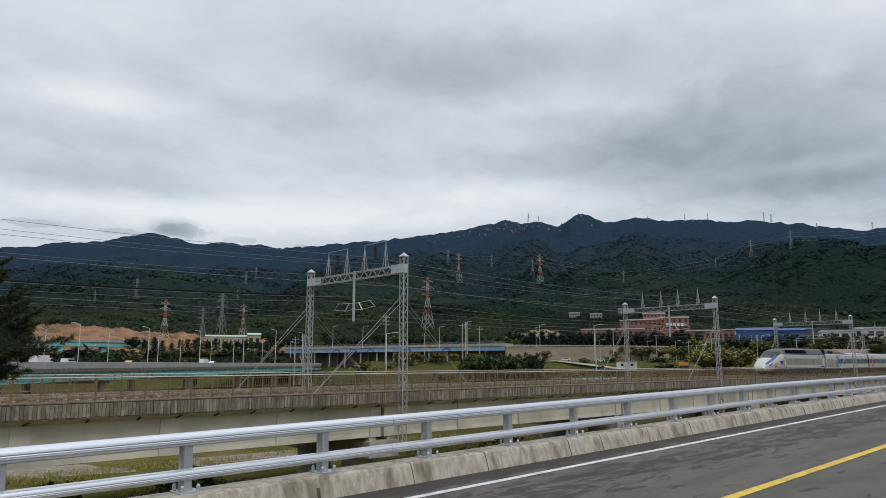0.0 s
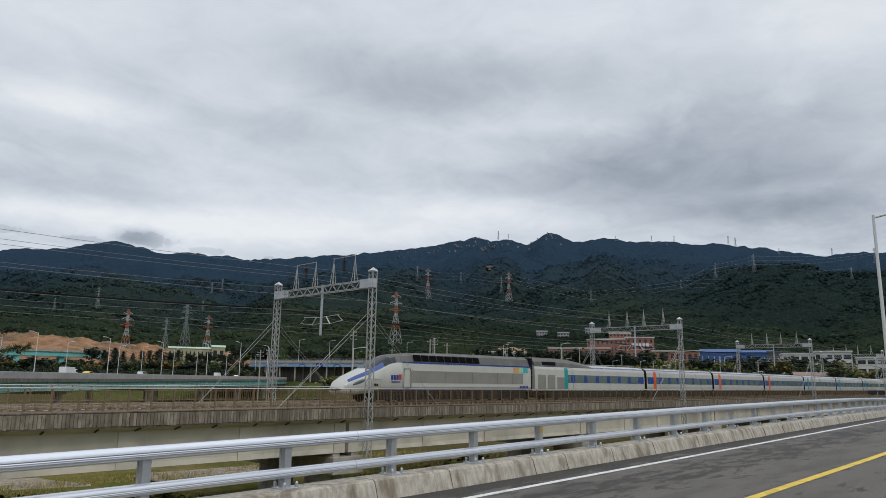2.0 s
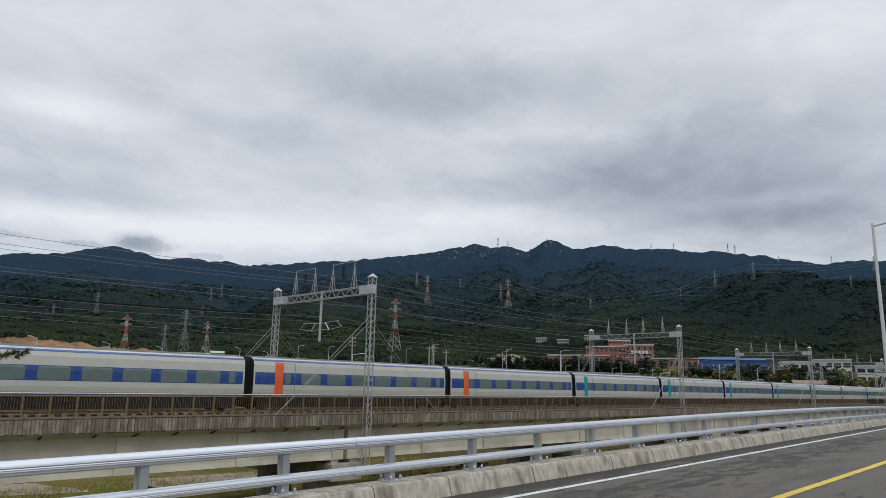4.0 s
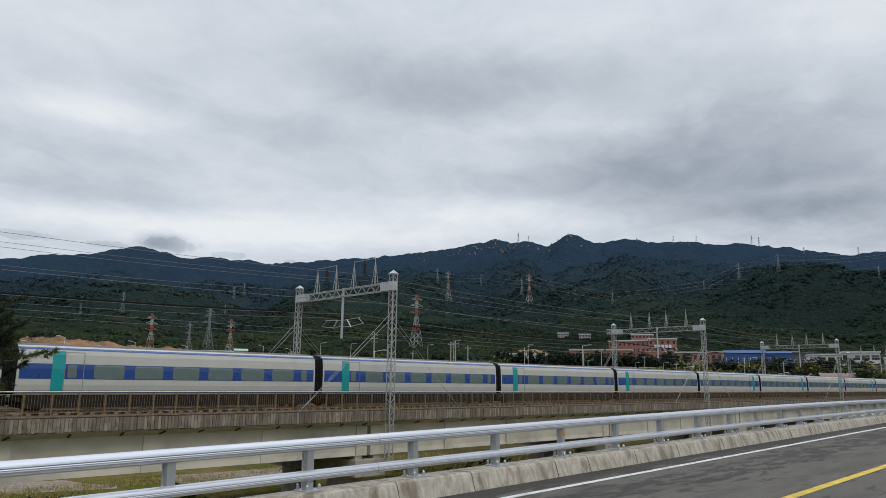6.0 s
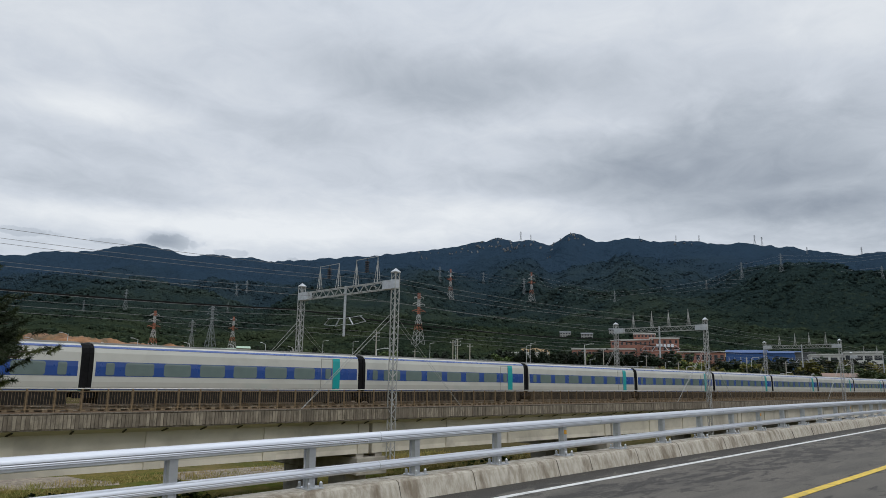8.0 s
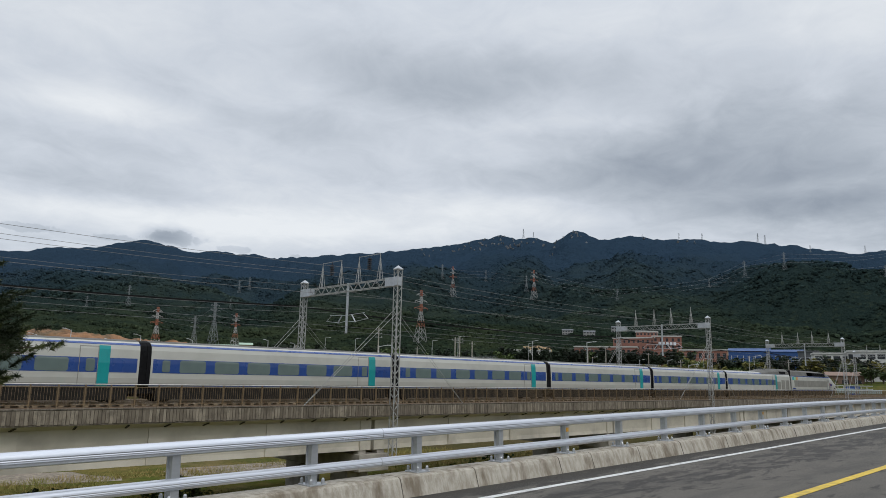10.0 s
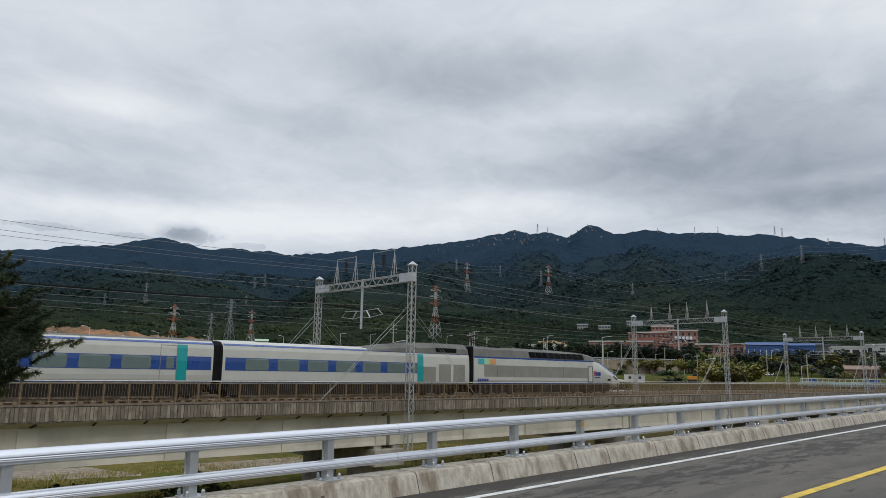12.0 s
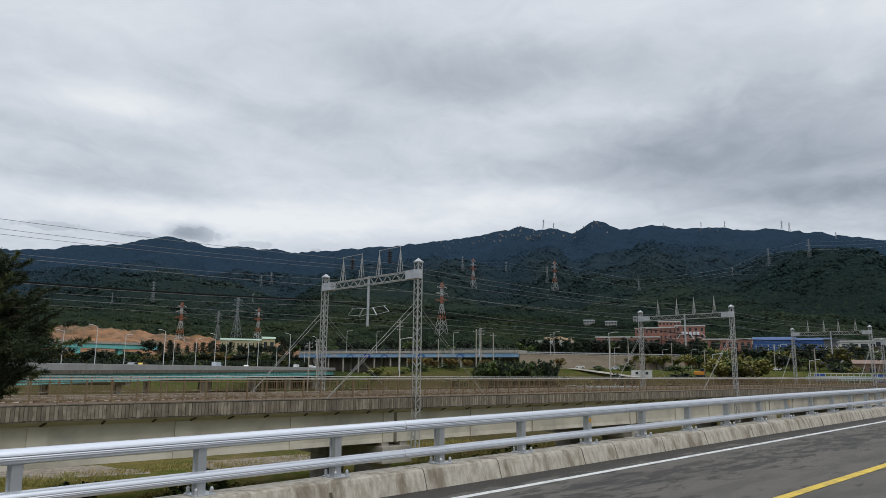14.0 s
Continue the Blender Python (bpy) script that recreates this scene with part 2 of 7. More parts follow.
def at(az, r, z=0.0):
    return Vector((r * math.cos(radians(az)), r * math.sin(radians(az)), z))


def sag(bm, a, b, drop, r=0.02, seg=14, sides=3, mat=0):
    """A hanging wire from a to b."""
    a, b = Vector(a), Vector(b)
    pts = []
    for i in range(seg + 1):
        t = i / seg
        p = a.lerp(b, t)
        p.z -= 4 * drop * t * (1 - t)
        pts.append(p)
    q = (b - a).to_track_quat("Z", "Y")
    rings = [[bm.verts.new(p + q @ Vector((r * math.cos(2 * math.pi * k / sides), r * math.sin(2 * math.pi * k / sides), 0))) for k in range(sides)] for p in pts]
    for u, v in zip(rings, rings[1:]):
        for k in range(sides):
            bm.faces.new((u[k], u[(k + 1) % sides], v[(k + 1) % sides], v[k])).material_index = mat


# ---- ground and mountains: one sheet from the river bank to the ridge ----
SUMMITS = ((80.5, 0.1415, 0.0006, 0.0008), (73.0, 0.1605, 0.0030, 0.0035), (69.7, 0.1755, 0.0050, 0.0036), (64.0, 0.1705, 0.0022, 0.0045), (61.8, 0.1690, 0.003, 0.0035),
           (57.0, 0.1680, 0.0030, 0.006), (52.6, 0.1770, 0.0019, 0.0018), (47.5, 0.1885, 0.0024, 0.0030), (43.8, 0.2000, 0.0034, 0.0040),
           (41.6, 0.2110, 0.0050, 0.0055), (39.0, 0.2080, 0.004, 0.0060), (35.5, 0.2165, 0.0100, 0.0080), (32.0, 0.2045, 0.0035, 0.0016),
           (27.5, 0.1985, 0.0024, 0.0018), (22.0, 0.1890, 0.0018, 0.0035), (19.6, 0.1835, 0.0040, 0.0060), (14.0, 0.1680, 0.0015, 0.001), (5.0, 0.165, 0.001, 0.002))


def ridge_slope(az):
    """How steeply the eye looks up to the ridge in that direction: the highest of the summits' flanks."""
    best = 0.09
    for a, h, left, right in SUMMITS:
        d = az - a
        flank = math.sqrt((d * (left if d > 0 else right)) ** 2 + 0.0008 ** 2) - 0.0008
        # a summit does not reach far past its neighbours
        best = max(best, h - flank - 0.005 * max(abs(d) - 7.0, 0.0))
    return best


FOOTHILLS = ((17, 1300, 8, 300, 62), (5, 1250, 6, 350, 45), (33, 1900, 6, 400, 30), (52, 1500, 8, 420, 30), (64, 1700, 6, 500, 30),
             (74, 1500, 6, 450, 25), (45, 900, 7, 220, 10))


def fade(a, b, x):
    t = min(max((x - a) / (b - a), 0.0), 1.0)
    return t * t * (3 - 2 * t)


def bank_edge(az):
    """How much farther off the far bank begins in that direction."""
    return 120 * fade(52, 57, az) - 6.0 * min(max(az - 57, 0), 18)


def land(az, r):
    """The ground's height."""
    far_bank = bank_edge(az)
    z = -6.5 + 10.0 * fade(236 + far_bank, 300 + far_bank, r) + 7.0 * fade(310, 520, r)
    z -= 5.5 * fade(304, 330, r) * (1 - fade(440, 490, r)) * fade(41.5, 43.5, az) * (1 - fade(59.6, 61.5, az))
    if r > 500:
        far = 3400 + 700 * fade(57, 62, az)
        top = ridge_slope(az) * far + 9 * noise.fractal(at(az, 3400) * 0.009, 1.0, 2.0, 4) + 5 * noise.fractal(at(az, 3400) * 0.035, 1.0, 2.0, 3)
        t = (r - 500) / (far - 500)
        shape = t ** 1.35 if t < 1 else max(1.0 - (t - 1) * 1.6, 0.25)
        p = at(az, r) * 0.0016
        spur = (abs(noise.fractal(p + Vector((4.2, 1.7, 0)), 1.0, 2.1, 5)) - 0.35)
        rough = 170 * spur * min(t * 2.2, 1.0) * (1.0 - 0.93 * fade(0.72, 0.97, t))
        z += (top - z) * shape - rough
        for a, d, wa, wr, h in FOOTHILLS:
            z += h * math.exp(-((az - a) / wa) ** 2 - ((r - d) / wr) ** 2)
        z += noise.fractal(at(az, r) * 0.02, 1.0, 2.0, 3) * 5.0 * fade(520, 900, r)
        # no spur stands above the ridge behind it
        if r < far * 0.96:
            z = min(z, EYE.z + (ridge_slope(az) - 0.004) * r)
    elif r < 400:
        z += noise.noise(at(az, r) * 0.08) * 0.35
    return z


def hazed_wood_colour(n, co):
    """Woods in mixed olive and dark green, blued by painted distance haze farther off."""
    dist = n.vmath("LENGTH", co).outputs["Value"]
    w1 = n.noise(co, 0.004, 6, 0.6, 0.6).outputs[0]
    w2 = n.noise(co, 0.03, 5, 0.65).outputs[0]
    w3 = n.noise(co, 0.11, 3, 0.6).outputs[0]
    wood = n.mix(n.remap(w1, 0.4, 0.62, 0, 1), (0.0155, 0.0245, 0.0165), (0.032, 0.042, 0.0215))
    wood = n.mix(n.remap(w2, 0.4, 0.7, 0, 0.7), wood, (0.014, 0.0235, 0.0175))
    wood = n.mix(n.remap(w3, 0.5, 0.72, 0, 0.45), wood, (0.040, 0.050, 0.025))
    # distance haze mixed into the base colour between 700 m and 2500 m
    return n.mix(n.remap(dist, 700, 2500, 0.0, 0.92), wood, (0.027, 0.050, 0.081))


def ground_material():
    m = bpy.data.materials.new("land")
    m.use_nodes = True
    n = Nodes(m.node_tree)
    co = n.add("ShaderNodeTexCoord").outputs["Object"]
    xyz = n.add("ShaderNodeSeparateXYZ", {0: co})
    dist = n.vmath("LENGTH", co).outputs["Value"]
    n1 = n.noise(co, 0.35, 6, 0.6).outputs[0]
    n2 = n.noise(co, 0.045, 5, 0.6, 0.5).outputs[0]
    n3 = n.noise(co, 3.0, 5, 0.7).outputs[0]
    grass = n.mix(n.remap(n1, 0.35, 0.65, 0, 1), (0.085, 0.105, 0.022), (0.19, 0.145, 0.05))
    grass = n.mix(n.remap(n3, 0.35, 0.7, 0, 0.6), grass, (0.04, 0.052, 0.016))
    grass = n.mix(n.remap(n2, 0.56, 0.68, 0, 0.8), grass, (0.23, 0.175, 0.105))
    # dry brown reeds on the river flats, a greener far bank
    reeds = n.mix(n.remap(n3, 0.35, 0.65, 0, 1), (0.085, 0.068, 0.034), (0.040, 0.038, 0.018))
    grass = n.mix(n.math("MULTIPLY", n.remap(dist, 58, 95, 0, 0.85), n.remap(dist, 272, 298, 1, 0)), grass, reeds)
    grass = n.mix(n.remap(dist, 272, 298, 0, 0.75), grass, n.mix(n.remap(n1, 0.35, 0.65, 0, 1), (0.030, 0.055, 0.013), (0.075, 0.085, 0.026)))
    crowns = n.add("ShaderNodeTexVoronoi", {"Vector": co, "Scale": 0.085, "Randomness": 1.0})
    w2 = n.noise(co, 0.03, 5, 0.65).outputs[0]
    wood = hazed_wood_colour(n, co)
    # darker away from each crown's centre: shade between crowns put into the colour
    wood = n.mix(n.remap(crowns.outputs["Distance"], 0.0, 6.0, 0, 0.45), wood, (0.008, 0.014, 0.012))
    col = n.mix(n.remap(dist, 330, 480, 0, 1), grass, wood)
    relief = n.math("ADD", n.math("MULTIPLY", n.math("SUBTRACT", 6.0, crowns.outputs["Distance"]), 0.7), n.math("MULTIPLY", w2, 22.0))
    b = n.add("ShaderNodeBump", {"Height": relief, "Strength": n.remap(dist, 330, 520, 0.05, 0.9), "Distance": 1.6})
    p = n.add("ShaderNodeBsdfPrincipled", {"Base Color": col, "Roughness": 1.0, "Normal": b.outputs[0], "Specular IOR Level": 0.0})
    n.add("ShaderNodeOutputMaterial", {0: p.outputs[0]})
    return m


def build_ground():
    azs = [a * 0.25 for a in range(0, 400)] + [100 + 6.5 * k for k in range(0, 40)]
    rs = [0.0] + [6 * 1.045 ** k for k in range(0, 100)] + [510 + 42 * k for k in range(0, 98)]
    rs = sorted(r for r in rs if r < 4650)
    verts, faces = [(0, 0, -6.5)], []
    for r in rs[1:]:
        for a in azs:
            p = at(a, r)
            verts.append((p.x, p.y, land(a if a < 180 else (360 - a if a < 270 else a - 360 + 5) , r)))
    k = len(azs)
    for i in range(k):
        faces.append((0, 1 + i, 1 + (i + 1) % k))
    for j in range(len(rs) - 2):
        o = 1 + j * k
        for i in range(k):
            i2 = (i + 1) % k
            faces.append((o + i, o + k + i, o + k + i2, o + i2))
    me = bpy.data.meshes.new("ground")
    me.from_pydata(verts, [], faces)
    for f in me.polygons:
        f.use_smooth = True
    me.materials.append(ground_material())
    tagged(new("ground", me), "grassy river bank rising to dark wooded mountains", "ground", kind="structure")


build_ground()

# ---- the road and its guard rail ----
ROAD_TURN = Matrix(((1, -0.0074, 0, 0), (0.0074, 1, 0, 8.58), (0.0178, 0, 1, -0.188), (0, 0, 0, 1)))


def rd(u, v, w):
    """Along the road, across it (away from the camera is positive; 0 is the guard rail), above its edge. The far stretch bends a little."""
    bend = 0.00153 * max(u - 14, 0) ** 2 if u < 60 else 0.00153 * (46 ** 2 + 2 * 46 * (u - 60))
    crest = -0.00039 * max(u - 14, 0) ** 2 if u < 60 else -0.00039 * (46 ** 2 + 2 * 46 * (u - 60))
    return ROAD_TURN @ Vector((u, v + bend, w + crest - 0.02 * min(v, 0)))


U_ROAD = [-60, -30, -12, -6] + [2 * k for k in range(-1, 42)] + [95, 120, 160, 220]


def across(u):
    return lambda v, w: rd(u, v, w)


def build_road():
    stations = [across(u) for u in U_ROAD]
    bm = bmesh.new()
    sweep(bm, [(-0.28, 0), (-14.2, 0), (-14.2, -0.9), (-9, -1.6), (-4, -1.6), (0.25, -0.9), (0.25, -0.05), (-0.28, -0.05)], stations)
    tagged(part("road", bm, ASPHALT), "grey patched asphalt road with damp dark patches", "road", kind="structure")
    for name, v0, v1, mat, label in (("edge_line", -1.27, -1.13, WHITE_LINE, "worn white painted edge line on the asphalt"),
                                     ("centre_line", -4.50, -4.34, YELLOW_LINE, "yellow painted centre line on the asphalt")):
        bm = bmesh.new()
        sweep(bm, [(v0, 0.004), (v1, 0.004), (v1, 0.008), (v0, 0.008)], stations)
        tagged(part(name, bm, mat), label, "road marking", kind="structure")
    bm = bmesh.new()
    prof = [(-0.345, 0.0), (-0.275, 0.22), (-0.25, 0.275), (-0.20, 0.30), (0.22, 0.30), (0.25, 0.27), (0.25, -0.1), (-0.345, -0.1)]
    sweep(bm, prof, stations)
    kerb = tagged(part("kerb", bm, CURB), "stained chipped concrete kerb carrying a guard rail", "kerb", kind="structure")
    dark = material("kerb_joint_grime", (0.10, 0.08, 0.06), (0.06, 0.05, 0.04), 6, 0.95)
    rnd = random.Random(12)
    for k in range(34):
        # cast joints and rust-brown runs below them
        u = 1.2 + k * 1.9 + rnd.uniform(-0.5, 0.5)
        wide = rnd.choice((0.012, 0.012, 0.02, 0.05))
        top_w = 0.30 if wide < 0.03 else rnd.uniform(0.12, 0.26)
        edge = [(-0.345, 0.0), (-0.275, 0.22), (-0.25, 0.275), (-0.20, 0.30)]
        edge = [q for q in edge if q[1] <= top_w + 0.005]
        if len(edge) < 2:
            edge = [(-0.345, 0.0), (-0.345 + 0.07 * top_w / 0.22, top_w)]
        if wide < 0.03:
            edge.append((0.2, 0.30))
        bm = bmesh.new()
        sweep(bm, [(v - 0.003, w + 0.002) for v, w in edge] + [(v + 0.01, w - 0.01) for v, w in reversed(edge)], [across(u), across(u + wide)])
        part("joint" if wide < 0.03 else "rust_run", bm, dark, kerb)


build_road()


def oval(cw, ch, a, b, k=14):
    return [(cw + a * math.cos(2 * math.pi * i / k), ch + b * math.sin(2 * math.pi * i / k)) for i in range(k)]


def build_guard():
    g = thing("guard_rail", Matrix.Identity(4), "two-rail brushed aluminium bridge guard rail on concrete kerb", "guard rail")
    us = [-30, -12, -6, -3] + [k * 1.0 for k in range(-1, 80)] + [90, 110, 140]
    for name, h, a, b in (("top_rail", 0.932, 0.085, 0.084), ("lower_rail", 0.513, 0.075, 0.070)):
        # fine grooves run along the traffic face of the rail
        prof = []
        for i in range(48):
            t = 2 * math.pi * i / 48
            k = 0.93 if i in (24, 26, 28) else 1.0
            prof.append((a * math.cos(t) * k, h + b * math.sin(t) * k))
        bm = bmesh.new()
        sweep(bm, prof, [across(u) for u in us])
        part(name, bm, RAIL_ALU, g)
    # post: a flat plate with a flanged foot and four capped bolts
    bm = bmesh.new()
    box(bm, -0.055, 0.055, -0.012, 0.10, 0.30, 0.88, 0.006)
    box(bm, -0.075, 0.075, 0.085, 0.105, 0.30, 0.90, 0.004)
    post = part("post", bm, STEEL)
    pm = post.data
    bpy.data.objects.remove(post)
    bm = bmesh.new()
    box(bm, -0.14, 0.14, -0.12, 0.18, 0.301, 0.322, 0.004)
    foot = part("foot_plate", bm, STEEL)
    fm = foot.data
    bpy.data.objects.remove(foot)
    bm = bmesh.new()
    tube(bm, (0, 0, 0.322), (0, 0, 0.38), 0.026, 0.024, 8)
    tube(bm, (0, 0, 0.38), (0, 0, 0.40), 0.024, 0.012, 8)
    cap = part("bolt_cap", bm, STEEL)
    cm = cap.data
    bpy.data.objects.remove(cap)
    bm = bmesh.new()
    box(bm, -0.04, 0.04, -0.018, -0.0135, 0.72, 0.80)
    ref = part("reflector", bm, material("amber_reflector", (0.62, 0.33, 0.03), rough=0.35))
    rm = ref.data
    bpy.data.objects.remove(ref)
    for k in range(-4, 34):
        u = 3.835 + 2 * k
        base = Matrix.Translation(rd(u, 0, 0)) @ Matrix.Rotation(0.016, 4, "Z") @ Matrix.Rotation(-0.024, 4, "Y")
        p = share("post", pm, g, base)
        share("foot_plate", fm, p, Matrix.Identity(4))
        for dx in (-0.10, 0.10):
            for dy in (-0.085, 0.145):
                share("bolt_cap", cm, p, Matrix.Translation((dx, dy, 0)))
        if k > 0 and k % 5 == 4:
            share("reflector", rm, p, Matrix.Identity(4))
    for u in (7.0, 13.0, 19.0, 25.0, 31.0, 37.0):
        for h, a, b in ((0.932, 0.086, 0.085), (0.513, 0.076, 0.071)):
            bm = bmesh.new()
            sweep(bm, oval(0, h, a, b, 18), [across(u), across(u + 0.015)])
            part("joint_sleeve", bm, STEEL, g)


build_guard()

# ---- the railway viaduct ----
GRADE = 0.003


def tk(x, y, z):
    """A place on the viaduct: along the track, across, above the rail heads' level at x = 0."""
    return Vector((x, y, z + GRADE * x))


def along(x):
    return lambda v, w: tk(x, v, w)


V_NEAR, V_FAR = 38.6, 50.9
TRACKS = (42.5, 47.0)
PIERS = [31.2 - 30 * k for k in range(1, 5)][::-1] + [31.2 + 30 * k for k in range(0, 12)]


def rib_material():
    """Each cast rib has its own streak of weather."""
    m = bpy.data.materials.new("streaked_concrete")
    m.use_nodes = True
    n = Nodes(m.node_tree)
    co = n.add("ShaderNodeTexCoord").outputs["Object"]
    isl = n.add("ShaderNodeNewGeometry").outputs["Random Per Island"]
    col = n.ramp(isl, [(0.0, (0.15, 0.125, 0.095)), (0.55, (0.22, 0.188, 0.145)), (1.0, (0.31, 0.27, 0.21))])
    run = n.noise(n.vmath("MULTIPLY", co, (1, 1, 0.5)).outputs[0], 4.0, 5, 0.7).outputs[0]
    col = n.mix(n.remap(run, 0.42, 0.68, 0, 0.7), col, (0.085, 0.07, 0.052))
    wide = n.noise(n.vmath("MULTIPLY", co, (1, 1, 0.2)).outputs[0], 0.35, 4, 0.6).outputs[0]
    col = n.mix(n.remap(wide, 0.5, 0.7, 0, 0.6), col, (0.10, 0.085, 0.065))
    p = n.add("ShaderNodeBsdfPrincipled", {"Base Color": col, "Roughness": 0.92})
    n.add("ShaderNodeOutputMaterial", {0: p.outputs[0]})
    return m


RIB = rib_material()
DAMP_DARK = material("damp_dark_concrete", (0.055, 0.048, 0.04), (0.03, 0.027, 0.022), 4, 0.9)


def build_viaduct():
    v = thing("railway_viaduct", Matrix.Identity(4), "weathered concrete double-track railway viaduct with fluted parapet", "viaduct")
    st = [along(x) for x in (-160, 0, 120, 420)]
    bm = bmesh.new()
    sweep(bm, [(V_NEAR + 0.1, -0.55), (V_FAR - 0.1, -0.55), (V_FAR - 0.1, -0.95), (V_FAR - 1.6, -1.25), (V_NEAR + 0.8, -1.22), (V_NEAR + 0.1, -0.98)], st)
    part("deck_slab", bm, CONC_GIRDER, v)
    for side, y0, y1 in (("near", V_NEAR - 0.12, V_NEAR + 0.16), ("far", V_FAR - 0.16, V_FAR + 0.12)):
        bm = bmesh.new()
        sweep(bm, [(y0, -0.95), (y0, -0.20), (y0 - 0.04, -0.17), (y0 - 0.04, -0.12), (y1, -0.12), (y1, -0.95)], st)
        part("parapet", bm, CONC_DARK, v, "dark stained concrete parapet")
    # the parapet's cast ribs, and drain stubs under the deck's lip
    rnd = random.Random(17)
    bm = bmesh.new()
    for k in range(-60, 760):
        x = k * 0.185 + rnd.uniform(-0.012, 0.012)
        box(bm, x, x + rnd.uniform(0.145, 0.172), V_NEAR - 0.155 - rnd.uniform(0, 0.02), V_NEAR - 0.118, -0.90 + rnd.uniform(0, 0.05) + GRADE * x, -0.21 + GRADE * x)
    tagged(part("rib", bm, RIB, v, "streaked cast ribs of the parapet"), kind="stuff")
    bm = bmesh.new()
    box(bm, 0, 0.10, -0.02, 0.55, -0.03, 0.02)
    stub = mesh_only("drain_stub", bm, DAMP_DARK)
    for k in range(-4, 50):
        x = k * 2.35 + rnd.uniform(-0.3, 0.3)
        share("drain_stub", stub, v, Matrix.Translation(tk(x, V_NEAR + 0.02, -1.02)) @ Matrix.Rotation(-0.30, 4, "X") @ Matrix.Rotation(rnd.uniform(-0.25, 0.25), 4, "Z"))
    # girders span by span with end stiffeners
    for i, x in enumerate(PIERS[:-1]):
        x1 = PIERS[i + 1]
        bm = bmesh.new()
        for y in (V_NEAR + 1.1, V_NEAR + 4.5, V_NEAR + 7.9, V_NEAR + 11.2):
            sweep(bm, [(y - 0.35, -1.2), (y + 0.35, -1.2), (y + 0.28, -2.9), (y + 0.34, -3.2), (y - 0.34, -3.2), (y - 0.28, -2.9)], [along(x + 0.45), along(x1 - 0.45)])
            for f in (0.0, 0.25, 0.5, 0.75, 1.0):
                xs = x + 0.6 + (x1 - x - 1.2) * f
                box(bm, xs - 0.45, xs + 0.45, y - 0.42, y + 0.42, -3.2 + GRADE * xs, -1.22 + GRADE * xs, 0.0)
        part("girder", bm, CONC_GIRDER, v)
    for x in PIERS:
        bm = bmesh.new()
        z = GRADE * x
        box(bm, x - 1.3, x + 1.3, V_NEAR + 0.4, V_FAR - 0.4, z - 4.6, z - 3.45, 0.05)
        box(bm, x - 0.9, x + 0.9, V_NEAR + 2.2, V_NEAR + 4.2, -8, z - 4.6, 0.05)
        box(bm, x - 0.9, x + 0.9, V_FAR - 4.2, V_FAR - 2.2, -8, z - 4.6, 0.05)
        for y in (V_NEAR + 1.1, V_NEAR + 4.5, V_NEAR + 7.9, V_NEAR + 11.2):
            for s in (-0.8, 0.8):
                box(bm, x + s - 0.3, x + s + 0.3, y - 0.35, y + 0.35, z - 3.45, z - 3.2)
        part("pier", bm, CONCRETE, v)
    bm = bmesh.new()
    sweep(bm, [(V_NEAR + 0.5, -0.55), (V_NEAR + 1.6, -0.17), (V_FAR - 1.6, -0.17), (V_FAR - 0.5, -0.55)], st)
    part("ballast_bed", bm, BALLAST, v, "brown crushed-stone ballast")
    for y in TRACKS:
        for s in (-0.7175, 0.7175):
            bm = bmesh.new()
            sweep(bm, [(y + s - 0.035, 0.02), (y + s + 0.035, 0.02), (y + s + 0.035, -0.03), (y + s + 0.01, -0.05), (y + s + 0.07, -0.15), (y + s - 0.07, -0.15), (y + s - 0.01, -0.05), (y + s - 0.035, -0.03)], st)
            part("rail", bm, RAIL_STEEL, v)
    bm = bmesh.new()
    for y in TRACKS:
        for k in range(-60, 330):
            box(bm, k * 0.62 - 0.12, k * 0.62 + 0.12, y - 1.25, y + 1.25, -0.2 + GRADE * k * 0.62, -0.06 + GRADE * k * 0.62)
    tagged(part("sleeper", bm, SLEEPER, v), kind="stuff")


build_viaduct()


